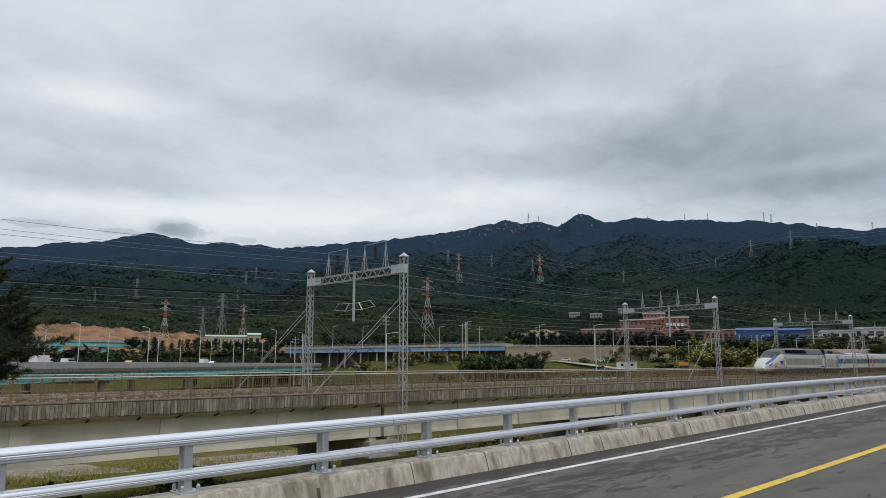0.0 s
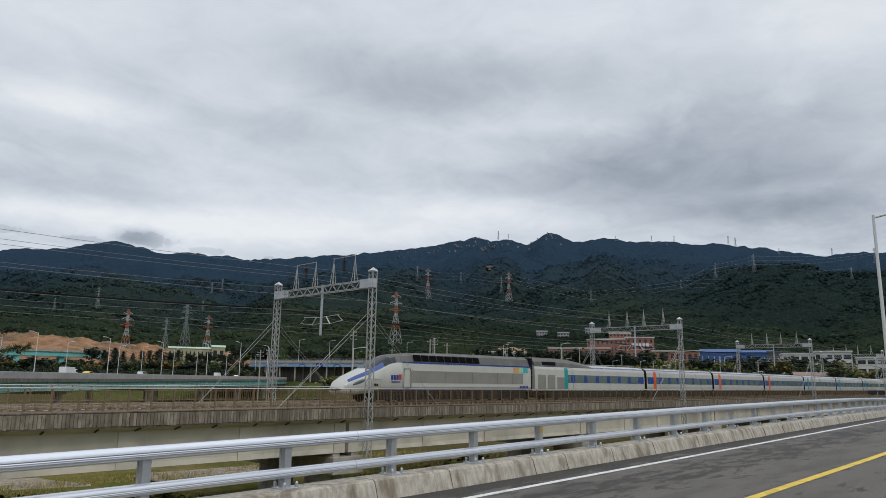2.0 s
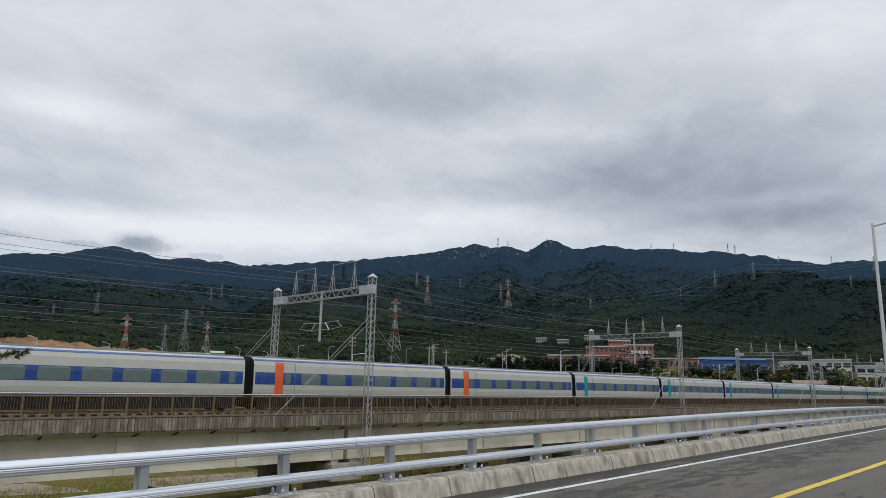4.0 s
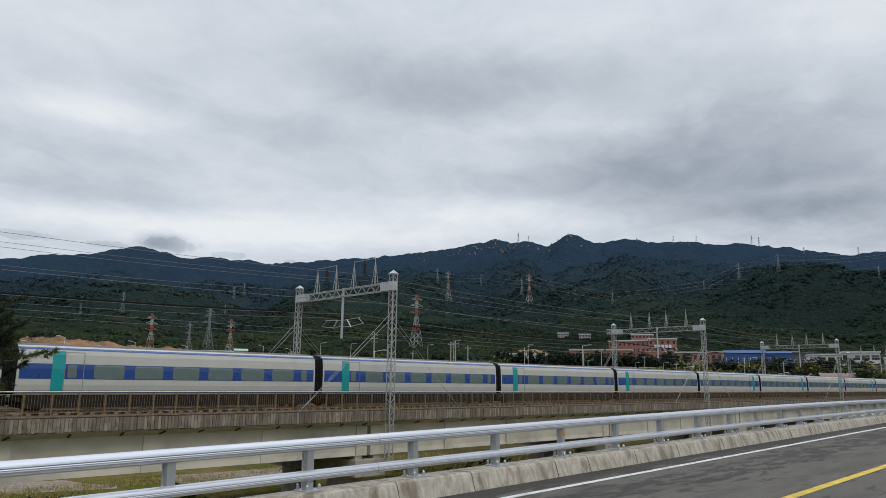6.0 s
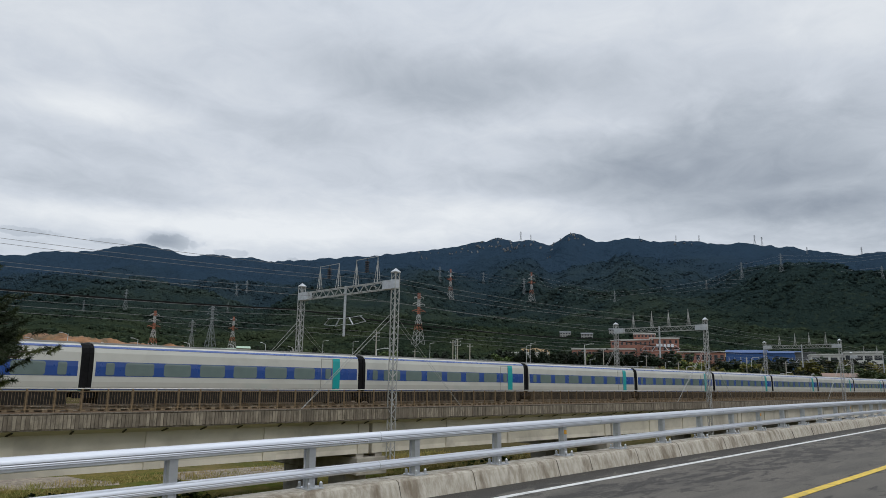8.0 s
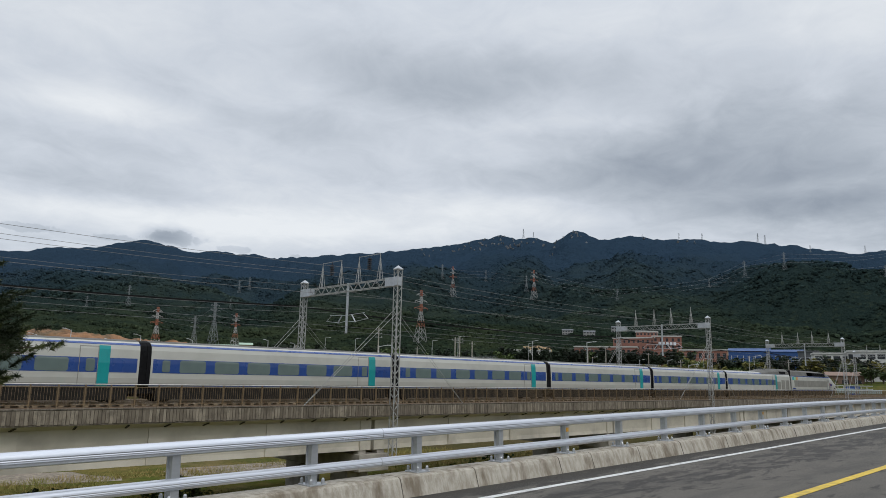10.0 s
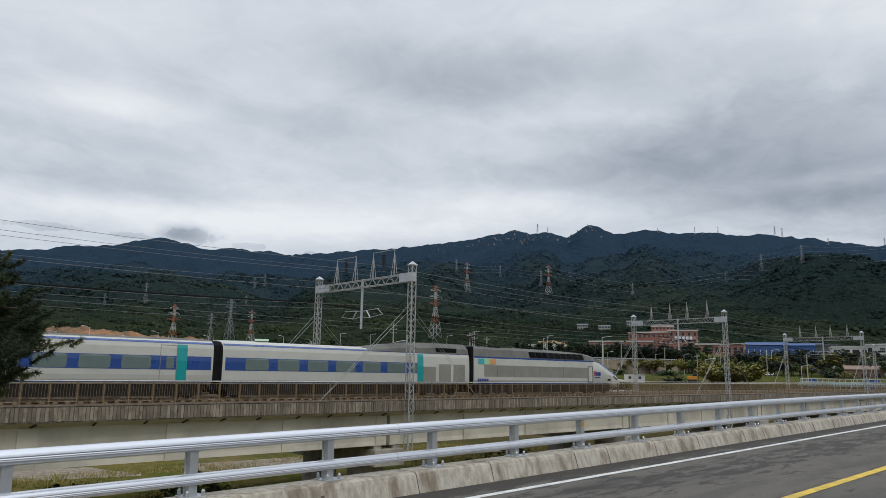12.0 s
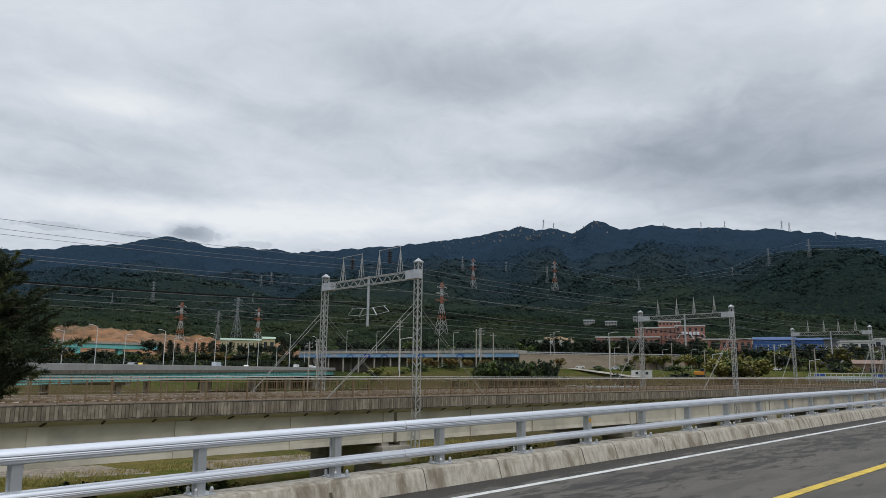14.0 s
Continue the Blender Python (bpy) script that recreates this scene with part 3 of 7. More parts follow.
def build_viaduct_railings():
    """Steel railings of posts, rails and hooped bars, in bays of 1.25 m."""
    bm = bmesh.new()
    L = 1.25
    tube(bm, (0, 0, 0.06), (L, 0, 0.06), 0.022, seg=6, caps=False)
    tube(bm, (0, 0, 0.94), (L, 0, 0.94), 0.02, seg=6, caps=False)
    for k in range(9):
        x = L * (k + 0.5) / 9
        tube(bm, (x, 0, 0.06), (x, 0, 0.94), 0.0095, seg=4, caps=False)
    for k in range(4):
        x = L * (2 * k + 1) / 9
        pts = [Vector((x + L / 18 + (L / 18) * math.cos(a), 0.0, 0.20 - 0.10 * math.sin(a))) for a in [math.pi * i / 5 for i in range(6)]]
        for p, q in zip(pts, pts[1:]):
            tube(bm, p, q, 0.011, seg=4, caps=False)
    bay = part("railing_panel", bm, RAILING)
    bay_me = bay.data
    bpy.data.objects.remove(bay)
    bm = bmesh.new()
    tube(bm, (0, 0, 1.08), (L, 0, 1.08), 0.034, seg=8, caps=False)
    rail = part("hand_rail", bm, material("worn_steel", (0.62, 0.61, 0.58), (0.48, 0.46, 0.42), 3, 0.45, 0.3))
    rail_me = rail.data
    bpy.data.objects.remove(rail)
    bm = bmesh.new()
    box(bm, -0.035, 0.035, -0.03, 0.03, -0.12, 1.06)
    post = part("railing_post", bm, RAILING)
    post_me = post.data
    bpy.data.objects.remove(post)
    for y, n0, n1, name in ((V_NEAR, -8, 130, "viaduct_railing"), (V_FAR, -4, 120, "viaduct_railing")):
        g = thing(name, Matrix.Identity(4), "rust-brown steel railing with hooped bars on parapet", "railing", "viaduct railings")
        for k in range(n0, n1):
            m = Matrix.Translation(tk(k * L + 0.81, y, 0.0))
            share("railing_post", post_me, g, m)
            share("railing_panel", bay_me, g, m)
            share("hand_rail", rail_me, g, m)


build_viaduct_railings()

# ---- overhead line: lattice portals every 49 m ----


def lattice(bm, p0, p1, side, width, depth, step, r=0.035, leg=0.05):
    """A four-legged lattice between two places; side is the direction across it."""
    p0, p1, side = Vector(p0), Vector(p1), Vector(side).normalized()
    d = (p1 - p0).normalized()
    up = d.cross(side)
    cor = [side * sx * width / 2 + up * sy * depth / 2 for sx, sy in ((-1, -1), (1, -1), (1, 1), (-1, 1))]
    for c in cor:
        tube(bm, p0 + c, p1 + c, leg, seg=4)
    n = max(2, round((p1 - p0).length / step))
    for i in range(n):
        a, b = p0.lerp(p1, i / n), p0.lerp(p1, (i + 1) / n)
        for j in range(4):
            c0, c1 = cor[j], cor[(j + 1) % 4]
            if (i + j) % 2:
                c0, c1 = c1, c0
            tube(bm, a + c0, b + c1, r, seg=3, caps=False)


PORTALS = [32.2 + 48.2 * k for k in range(-1, 5)]
M_NEAR, M_FAR = 38.3, 50.5
STANDS = (40.4, 43.0, 45.3, 47.9)
HANGERS = (41.7, 46.6)


def build_portal(x):
    p = thing("catenary_portal", Matrix.Translation((x, 0, GRADE * x)), "grey galvanised lattice steel catenary portal over the tracks", "catenary portal", "catenary portals")
    for y in (M_NEAR, M_FAR):
        bm = bmesh.new()
        lattice(bm, (0, y, -3.9 if y == M_NEAR else -0.5), (0, y, 9.35), (1, 0, 0), 0.40, 0.40, 0.42, 0.022, 0.038)
        box(bm, -0.26, 0.26, y - 0.26, y + 0.26, 9.35, 9.42)
        mast = part("mast", bm, MAST_STEEL, p)
        bm = bmesh.new()
        vs = [bm.verts.new((sx * 0.27, y + sy * 0.27, 9.42)) for sx, sy in ((-1, -1), (1, -1), (1, 1), (-1, 1))]
        t = bm.verts.new((0, y, 9.70))
        bm.faces.new(vs[::-1])
        for i in range(4):
            bm.faces.new((vs[i], vs[(i + 1) % 4], t))
        part("cap", bm, STEEL, mast)
        bm = bmesh.new()
        s = 1 if y == M_NEAR else -1
        box(bm, -0.24, 0.24, min(y - 0.22 * s, y + 1.2 * s), max(y - 0.22 * s, y + 1.2 * s), 8.20, 8.85, 0.01)
        part("beam_bracket", bm, STEEL, mast)
    bm = bmesh.new()
    lattice(bm, (0, M_NEAR + 1.2, 8.52), (0, M_FAR - 1.2, 8.52), (1, 0, 0), 0.40, 0.55, 0.55, 0.022, 0.04)
    part("beam", bm, MAST_STEEL, p)
    # tripod insulator stands in pairs with a cross bar
    for y in STANDS:
        bm = bmesh.new()
        for dx in (-0.16, 0.16):
            tube(bm, (dx, y - 0.16, 8.80), (0, y, 10.6), 0.025, seg=4)
            tube(bm, (dx, y + 0.16, 8.80), (0, y, 10.6), 0.025, seg=4)
        for k in range(4):
            w = 0.16 * (1 - k / 5)
            tube(bm, (-w, y - w, 8.95 + k * 0.36), (w, y + w, 9.1 + k * 0.36), 0.018, seg=3)
        tube(bm, (0, y, 10.3), (0, y, 10.85), 0.03, seg=5)
        part("insulator_stand", bm, MAST_STEEL, p)
    for y0, y1 in (STANDS[:2], STANDS[2:]) if x < 60 else ():
        bm = bmesh.new()
        tube(bm, (0, y0, 10.8), (0, y1, 10.8), 0.03, seg=4)
        part("cross_bar", bm, MAST_STEEL, p)
    for y in HANGERS if x < 60 else ():
        bm = bmesh.new()
        for k in range(6):
            tube(bm, (0, y, 9.75 + k * 0.15), (0, y, 9.83 + k * 0.15), 0.19, 0.14, seg=8)
        tube(bm, (0, y, 9.65), (0, y, 10.8), 0.03, seg=5)
        part("insulator", bm, material("dark_porcelain", (0.02, 0.018, 0.02), rough=0.6, spec=0.2), p, "dark ribbed porcelain insulator")
    bm = bmesh.new()
    ym = 44.3
    tube(bm, (0, ym, 5.0), (0, ym, 8.9), 0.10, seg=8)
    part("drop_tube", bm, STEEL, p)
    for s in (-1, 1):
        bm = bmesh.new()
        tube(bm, (0, ym, 6.38), (0, ym + s * 2.25, 6.48), 0.022, seg=5)
        tube(bm, (0, ym + s * 0.62, 6.42), (0, ym + s * 1.15, 5.82), 0.05, seg=6)
        tube(bm, (0, ym, 5.95), (0, ym + s * 1.15, 5.82), 0.02, seg=5)
        tube(bm, (0, ym + s * 1.1, 5.86), (0, ym + s * 2.7, 6.02), 0.02, seg=5)
        tube(bm, (0, ym + s * 2.0, 6.48), (0, ym + s * 2.7, 6.02), 0.02, seg=5)
        part("cantilever", bm, STEEL, p)
    for y, s in ((M_NEAR, -1), (M_FAR, 1)):
        for dz in (0.0, -0.45):
            for x1, z1, r in ((-7.6 if y == M_NEAR else -6.5, 6.7 + dz, 0.018), (7.5, 6.4 + dz, 0.010)):
                bm = bmesh.new()
                tube(bm, (0, y, z1), (x1, y + 0.2, -0.5), r, seg=4)
                part("stay_wire", bm, MAST_STEEL, p)
    return p


for x in PORTALS:
    build_portal(x)


def build_wires():
    w = thing("overhead_wires", Matrix.Identity(4), "thin grey overhead wires strung between portals", "wires")
    mat = material("wire", (0.22, 0.22, 0.22), rough=0.5, metal=0.4)
    ends = [PORTALS[0] - 60] + PORTALS + [PORTALS[-1] + 50]
    for y, z, d, r in ((42.5, 6.75, 0.7, 0.012), (42.5, 5.35, 0.03, 0.012), (47.0, 6.75, 0.7, 0.012), (47.0, 5.35, 0.03, 0.012), (41.7, 9.7, 0.5, 0.014), (46.6, 9.7, 0.5, 0.014), (40.0, 9.0, 0.6, 0.012), (48.5, 9.0, 0.6, 0.012), (51.7, 7.55, 0.5, 0.065), (38.3, 7.2, 0.4, 0.014)):
        for a, b in zip(ends, ends[1:]):
            bm = bmesh.new()
            sag(bm, tk(a, y, z), tk(b, y, z), d, r, 10)
            part("wire", bm, mat if r < 0.03 else material("black_cable", (0.012, 0.012, 0.012), rough=0.8, spec=0.1), w)


build_wires()

# ---- the train ----
TRAIN_WHITE = material("train_pale_grey", (0.50, 0.50, 0.455), (0.46, 0.46, 0.42), 0.7, 0.35, coat=0.3, stain=(0.38, 0.375, 0.335), stain_scale=0.5, stain_amount=0.35)
TRAIN_BLUE = material("train_blue", (0.018, 0.062, 0.25), (0.015, 0.055, 0.22), 1, 0.3, coat=0.3)
TRAIN_GLASS = material("tinted_glass", (0.15, 0.195, 0.185), (0.12, 0.16, 0.155), 0.6, 0.12, coat=0.5)
TRAIN_TEAL = material("door_turquoise", (0.0, 0.30, 0.30), (0.0, 0.26, 0.27), 1, 0.35, coat=0.3)
TRAIN_ORANGE = material("door_orange", (0.75, 0.12, 0.02), (0.68, 0.10, 0.02), 1, 0.35, coat=0.3)
TRAIN_BELLOW = material("black_bellows", (0.012, 0.012, 0.013), (0.008, 0.008, 0.009), 4, 0.8, spec=0.08)
TRAIN_ROOF = material("roof_grey", (0.15, 0.147, 0.135), (0.12, 0.118, 0.108), 1, 0.7, spec=0.25, stain=(0.10, 0.10, 0.09), stain_scale=0.6)
TRAIN_UNDER = material("underframe", (0.028, 0.025, 0.022), (0.016, 0.015, 0.013), 4, 0.85, spec=0.15)
TRAIN_LOW = material("train_dull_grey", (0.42, 0.41, 0.365), (0.38, 0.37, 0.33), 0.7, 0.4, coat=0.2, stain=(0.31, 0.37, 0.33), stain_scale=0.4, stain_amount=0.4)
TRAIN_GRILLE = material("grille_grey", (0.25, 0.245, 0.215), (0.21, 0.205, 0.18), 0.8, 0.5)

HALF = 1.45
SIDE = [(-1.38, 0.90), (-1.45, 1.10), (-1.45, 2.2), (-1.41, 2.95), (-1.33, 3.22), (-1.05, 3.42), (-0.4, 3.53)]


def section(scale=1.0, top=0.0, low=0.0):
    pts = [(y * scale, z + (top * (z - 2.0) / 1.48 if z > 2.0 else 0) + (low if z < 1 else 0)) for y, z in SIDE]
    return pts + [(-y, z) for y, z in reversed(pts)]


def x_station(x):
    return lambda v, w: Vector((x, v, w))


def side_y(z):
    """The body side's half width at a height."""
    for (y0, z0), (y1, z1) in zip(SIDE, SIDE[1:]):
        if z0 <= z <= z1:
            return y0 + (y1 - y0) * (z - z0) / (z1 - z0)
    return SIDE[0][0]


def side_panel(bm, x0, x1, z0, z1, proud=0.008, radius=0.0, sides=(-1, 1)):
    """A thin plate that follows the body's side, on both sides of a car."""
    zs = sorted({z0, z1} | {z for _, z in SIDE if z0 < z < z1})
    for s in sides:
        rows = []
        for z in zs:
            y = -side_y(z)
            r = radius if z in (z0, z1) else 0.0
            rows.append([(x0 + r, s * (y + proud), z), (x1 - r, s * (y + proud), z), (x1 - r, s * (y - 0.02), z), (x0 + r, s * (y - 0.02), z)])
        if radius:
            full = []
            for i, z in enumerate((z0, z0 + radius, z1 - radius, z1)):
                y = -side_y(z)
                r = radius if i in (0, 3) else 0.0
                full.append([(x0 + r, s * (y + proud), z), (x1 - r, s * (y + proud), z), (x1 - r, s * (y - 0.02), z), (x0 + r, s * (y - 0.02), z)])
            rows = full
        vs = [[bm.verts.new(c) for c in row] for row in rows]
        for a, b in zip(vs, vs[1:]):
            for i in range(4):
                bm.faces.new((a[i], a[(i + 1) % 4], b[(i + 1) % 4], b[i]))
        bm.faces.new(vs[0][::-1])
        bm.faces.new(vs[-1])


def bogie_mesh():
    bm = bmesh.new()
    for x in (-1.5, 1.5):
        for y in (-0.74, 0.74):
            tube(bm, (x, y - 0.07, 0.46), (x, y + 0.07, 0.46), 0.46, seg=20)
            tube(bm, (x, y - 0.2, 0.46), (x, y + 0.2, 0.46), 0.16, seg=10)
        tube(bm, (x, -0.8, 0.46), (x, 0.8, 0.46), 0.09, seg=8)
    for y in (-1.05, 1.05):
        box(bm, -2.1, 2.1, y - 0.1, y + 0.1, 0.5, 0.72, 0.03)
        for x in (-1.5, 0, 1.5):
            tube(bm, (x, y, 0.3), (x, y, 0.9), 0.11, seg=8)
    box(bm, -0.5, 0.5, -1.0, 1.0, 0.35, 0.6)
    return mesh_only("bogie", bm, TRAIN_UNDER)


BOGIE = bogie_mesh()


def under_mesh(x0, x1):
    bm = bmesh.new()
    random.seed(5)
    x = x0
    while x < x1 - 0.8:
        w = random.uniform(1.0, 2.4)
        box(bm, x, min(x + w, x1), -1.2, 1.2, random.uniform(0.25, 0.38), 0.6, 0.02)
        x += w + random.uniform(0.05, 0.3)
    box(bm, x0 - 1.6, x1 + 1.6, -1.31, 1.31, 0.18, 0.97)
    return mesh_only("underframe", bm, TRAIN_UNDER)


def cars():
    """Every kind of car once, as lists of (name, mesh, label); cars run from their front end at x = 0 to +length."""
    kinds = {}
    L = 18.7
    bm = bmesh.new()
    sweep(bm, section(), [x_station(x) for x in (0.33, 0.39, L - 0.39, L - 0.33)])
    body = mesh_only("passenger_car", bm, TRAIN_WHITE)
    bm = bmesh.new()
    side_panel(bm, 0.45, L - 0.45, 1.68, 2.47)
    band = mesh_only("blue_band", bm, TRAIN_BLUE)
    bm = bmesh.new()
    side_panel(bm, 0.32, L - 0.32, 3.20, 3.32)
    line = mesh_only("blue_line", bm, TRAIN_BLUE)
    bm = bmesh.new()
    side_panel(bm, 0.32, L - 0.32, 0.94, 1.03)
    skirt = mesh_only("skirt_stripe", bm, TRAIN_BLUE)
    bm = bmesh.new()
    sweep(bm, [(-1.06, 3.43), (-0.4, 3.545), (0.4, 3.545), (1.06, 3.43)], [x_station(0.3), x_station(L - 0.3)])
    roof = mesh_only("roof", bm, TRAIN_ROOF)
    win, win_s = [], []
    for side in (-1, 1):
        bm = bmesh.new()
        side_panel(bm, 0, 1.62, 1.71, 2.44, 0.014, 0.09, (side,))
        win.append(mesh_only("window", bm, TRAIN_GLASS))
        bm = bmesh.new()
        side_panel(bm, 0, 0.46, 1.74, 2.42, 0.022, 0.07, (side,))
        win_s.append(mesh_only("door_window", bm, TRAIN_GLASS))
    bm = bmesh.new()
    for i in range(3):
        sweep(bm, [(y * s, z * 0.985 + 0.02) for y, z in section() for s in (0.95 if i % 2 else 0.985,)], [x_station(-0.33 + 0.22 * i), x_station(-0.11 + 0.22 * i)])
    for s in (-1, 1):
        box(bm, -0.55, 0.55, s * 1.2 - 0.12, s * 1.2 + 0.12, 0.5, 0.78, 0.03)
    bellow = mesh_only("bellows", bm, TRAIN_BELLOW)
    for colour, mat, word in (("teal", TRAIN_TEAL, "turquoise"), ("orange", TRAIN_ORANGE, "orange")):
        kinds["stripe_" + colour] = []
        for side in (-1, 1):
            bm = bmesh.new()
            side_panel(bm, 0, 0.60, 0.95, 3.14, 0.018, 0.0, (side,))
            kinds["stripe_" + colour].append(mesh_only("door_stripe", bm, mat))
    door = []
    for side in (-1, 1):
      bm = bmesh.new()
      for x0, x1, z0, z1 in ((0, 0.03, 1.05, 3.1), (0.95, 0.98, 1.05, 3.1), (0, 0.98, 3.07, 3.1)):
        side_panel(bm, x0, x1, z0, z1, 0.019, 0.0, (side,))
      door.append(mesh_only("door", bm, TRAIN_GRILLE))
    bm = bmesh.new()
    side_panel(bm, 0.36, L - 0.36, 1.06, 1.38, 0.006)
    low = mesh_only("lower_panel", bm, TRAIN_LOW)
    under = under_mesh(2.4, L - 2.4)
    kinds["trailer"] = dict(L=L, body=body, band=band, line=line, skirt=skirt, roof=roof, win=win, win_s=win_s, bellow=bellow, door=door, under=under, low=low)
    return kinds


KIND = cars()
POWER_L, MOTOR_L, TRAILER_L = 22.517, 21.845, 18.7


def both(name, meshes, car, m, label=""):
    for me in meshes:
        share(name, me, car, m, label)


def add_trailer(train, x, colour, flip):
    k = KIND["trailer"]
    L = k["L"]
    T = Matrix.Identity(4)
    m = Matrix.Translation((x, 0, 0))
    if flip:
        m = Matrix.Translation((x + L, 0, 0)) @ Matrix.Rotation(math.pi, 4, "Z")
    car = share("passenger_car", k["body"], train, m, "pale grey passenger car with blue window band")
    share("blue_band", k["band"], car, T, "blue window band")
    share("blue_line", k["line"], car, T)
    share("skirt_stripe", k["skirt"], car, T)
    share("roof", k["roof"], car, T)
    share("bellows", k["bellow"], car, Matrix.Translation((L if flip else 0.0, 0, 0)), "black gangway bellows")
    share("underframe", k["under"], car, T)
    share("bogie", BOGIE, car, T)
    both("door_stripe", KIND["stripe_" + colour], car, Matrix.Translation((1.95, 0, 0)), {"teal": "turquoise stripe beside the door", "orange": "orange stripe beside the door"}[colour])
    both("door", k["door"], car, Matrix.Translation((2.56, 0, 0)))
    both("door_window", k["win_s"], car, Matrix.Translation((2.72, 0, 0)))
    for i in range(6):
        both("window", k["win"], car, Matrix.Translation((4.05 + i * 2.2, 0, 0)))
    both("door_window", k["win_s"], car, Matrix.Translation((17.25, 0, 0)))
    share("lower_panel", k["low"], car, T, "duller grey lower flank")
    return car


def nose_section(x):
    """The power car's section: a long sloped nose, a raked windscreen, then the full body with its high roof."""
    def lerp(table):
        for (a, u), (b, v) in zip(table, table[1:]):
            if x <= b:
                t = (x - a) / (b - a)
                t = t * t * (3 - 2 * t) * 0.35 + t * 0.65
                return u + (v - u) * t
        return table[-1][1]
    top = lerp(((0, 1.05), (0.35, 1.55), (1.2, 2.0), (2.6, 2.55), (3.4, 2.95), (4.5, 3.52), (5.4, 3.72), (7.0, 3.86), (9.0, 4.0), (23, 4.02)))
    half = lerp(((0, 0.55), (0.35, 0.85), (1.2, 1.12), (2.6, 1.30), (4.4, 1.38), (6, 1.41), (23, 1.41)))
    low = lerp(((0, 0.78), (0.35, 0.62), (1.2, 0.60), (3.9, 0.90), (23, 0.90)))
    sh = min(3.05, low + (top - low) * 0.78)
    pts = [(-half * 0.90, low), (-half, low + 0.30), (-half, low + (sh - low) * 0.6), (-half * 0.975, sh - 0.12), (-half * 0.90, sh), (-half * 0.72, sh + (top - sh) * 0.75), (-half * 0.40, top)]
    return pts + [(-y, z) for y, z in reversed(pts)]


def power_meshes():
    xs = [0, 0.12, 0.35, 0.7, 1.2, 1.8, 2.6, 3.1, 3.5, 3.9, 4.3, 4.6, 5.1, 5.6, 6.4, 7.2, 12, 18, 22.2]
    bm = bmesh.new()
    rings = [[bm.verts.new((x, y, z)) for y, z in nose_section(x)] for x in xs]
    k = len(rings[0])
    for j, (a, b) in enumerate(zip(rings, rings[1:])):
        for i in range(k):
            f = bm.faces.new((a[i], a[(i + 1) % k], b[(i + 1) % k], b[i]))
            f.smooth = xs[j] < 5.5
            xm = (xs[j] + xs[j + 1]) / 2
            # painted roof, windscreen and the blue sweep over the nose
            if (5 <= i <= 7 and xm > 4.6) or (i in (4, 8) and xm > 5.1):
                f.material_index = 1
            elif (i in (5, 6, 7) and 2.6 < xm < 4.6) or (i in (4, 8) and 3.7 < xm < 5.1):
                f.material_index = 2
            elif i in (4, 8) and 0.7 < xm < 5.1:
                f.material_index = 3
    bm.faces.new(rings[0][::-1])
    bm.faces.new(rings[-1])
    body = mesh_only("power_car", bm, [TRAIN_WHITE, TRAIN_ROOF, material("dark_windscreen", (0.02, 0.022, 0.025), rough=0.25, spec=0.3), TRAIN_BLUE], smooth=False)
    out = {"body": body}

    def plates(name, rects, mat, y=1.41, depth=0.01):
        sides = []
        for s in (-1, 1):
            bm = bmesh.new()
            for x0, x1, z0, z1 in rects:
                box(bm, x0, x1, s * y - depth, s * y + depth, z0, z1)
            sides.append(mesh_only(name, bm, mat))
        return sides
    out["side_grille"] = plates("side_grille", ((6.4, 21.0, 1.50, 2.46),), TRAIN_GRILLE, 1.405, 0.02)
    out["grille_seam"] = plates("grille_seam", ((10.4, 10.44, 1.50, 2.46), (13.8, 13.84, 1.50, 2.46), (17.2, 17.24, 1.50, 2.46), (19.4, 19.44, 1.50, 2.46)), TRAIN_ROOF, 1.41, 0.02)
    out["blue_line"] = plates("blue_line", ((5.6, 22.2, 3.02, 3.14),), TRAIN_BLUE, 1.40, 0.018)
    out["skirt_stripe"] = plates("skirt_stripe", ((3.9, 22.2, 0.94, 1.03),), TRAIN_BLUE, 1.37, 0.03)
    out["cab_door"] = plates("cab_door", ((5.75, 5.80, 1.06, 2.6), (6.45, 6.50, 1.06, 2.6), (5.75, 6.5, 2.56, 2.6), (5.9, 6.35, 1.04, 1.1)), TRAIN_UNDER, 1.405, 0.012)
    out["handrail"] = plates("handrail", ((5.62, 5.66, 1.1, 2.2), (6.6, 6.64, 1.1, 2.2)), STEEL, 1.43, 0.02)
    out["headlight"] = []
    for sd in (-1, 1):
        bm = bmesh.new()
        bmesh.ops.create_uvsphere(bm, u_segments=16, v_segments=8, radius=1.0, matrix=Matrix.Translation((1.55, sd * 1.125, 1.52)) @ Matrix.Rotation(sd * 0.13, 4, "Z") @ Matrix.Rotation(-0.34, 4, "Y") @ Matrix.Diagonal((0.62, 0.07, 0.14, 1)))
        out["headlight"].append(mesh_only("headlight", bm, material("headlight_glass", (0.12, 0.14, 0.16), rough=0.1, coat=0.6), True))
    out["hatch"] = plates("hatch", ((2.55, 2.58, 1.05, 1.75), (3.45, 3.48, 1.05, 1.75), (2.55, 3.48, 1.73, 1.76), (3.85, 4.1, 1.15, 1.45)), TRAIN_LOW, 1.335, 0.02)
    out["number_bar"] = plates("number_bar", ((2.7, 2.82, 1.25, 1.42), (2.87, 2.99, 1.25, 1.42), (3.04, 3.16, 1.25, 1.42)), TRAIN_UNDER, 1.35, 0.02)
    out["roof_grille"] = []
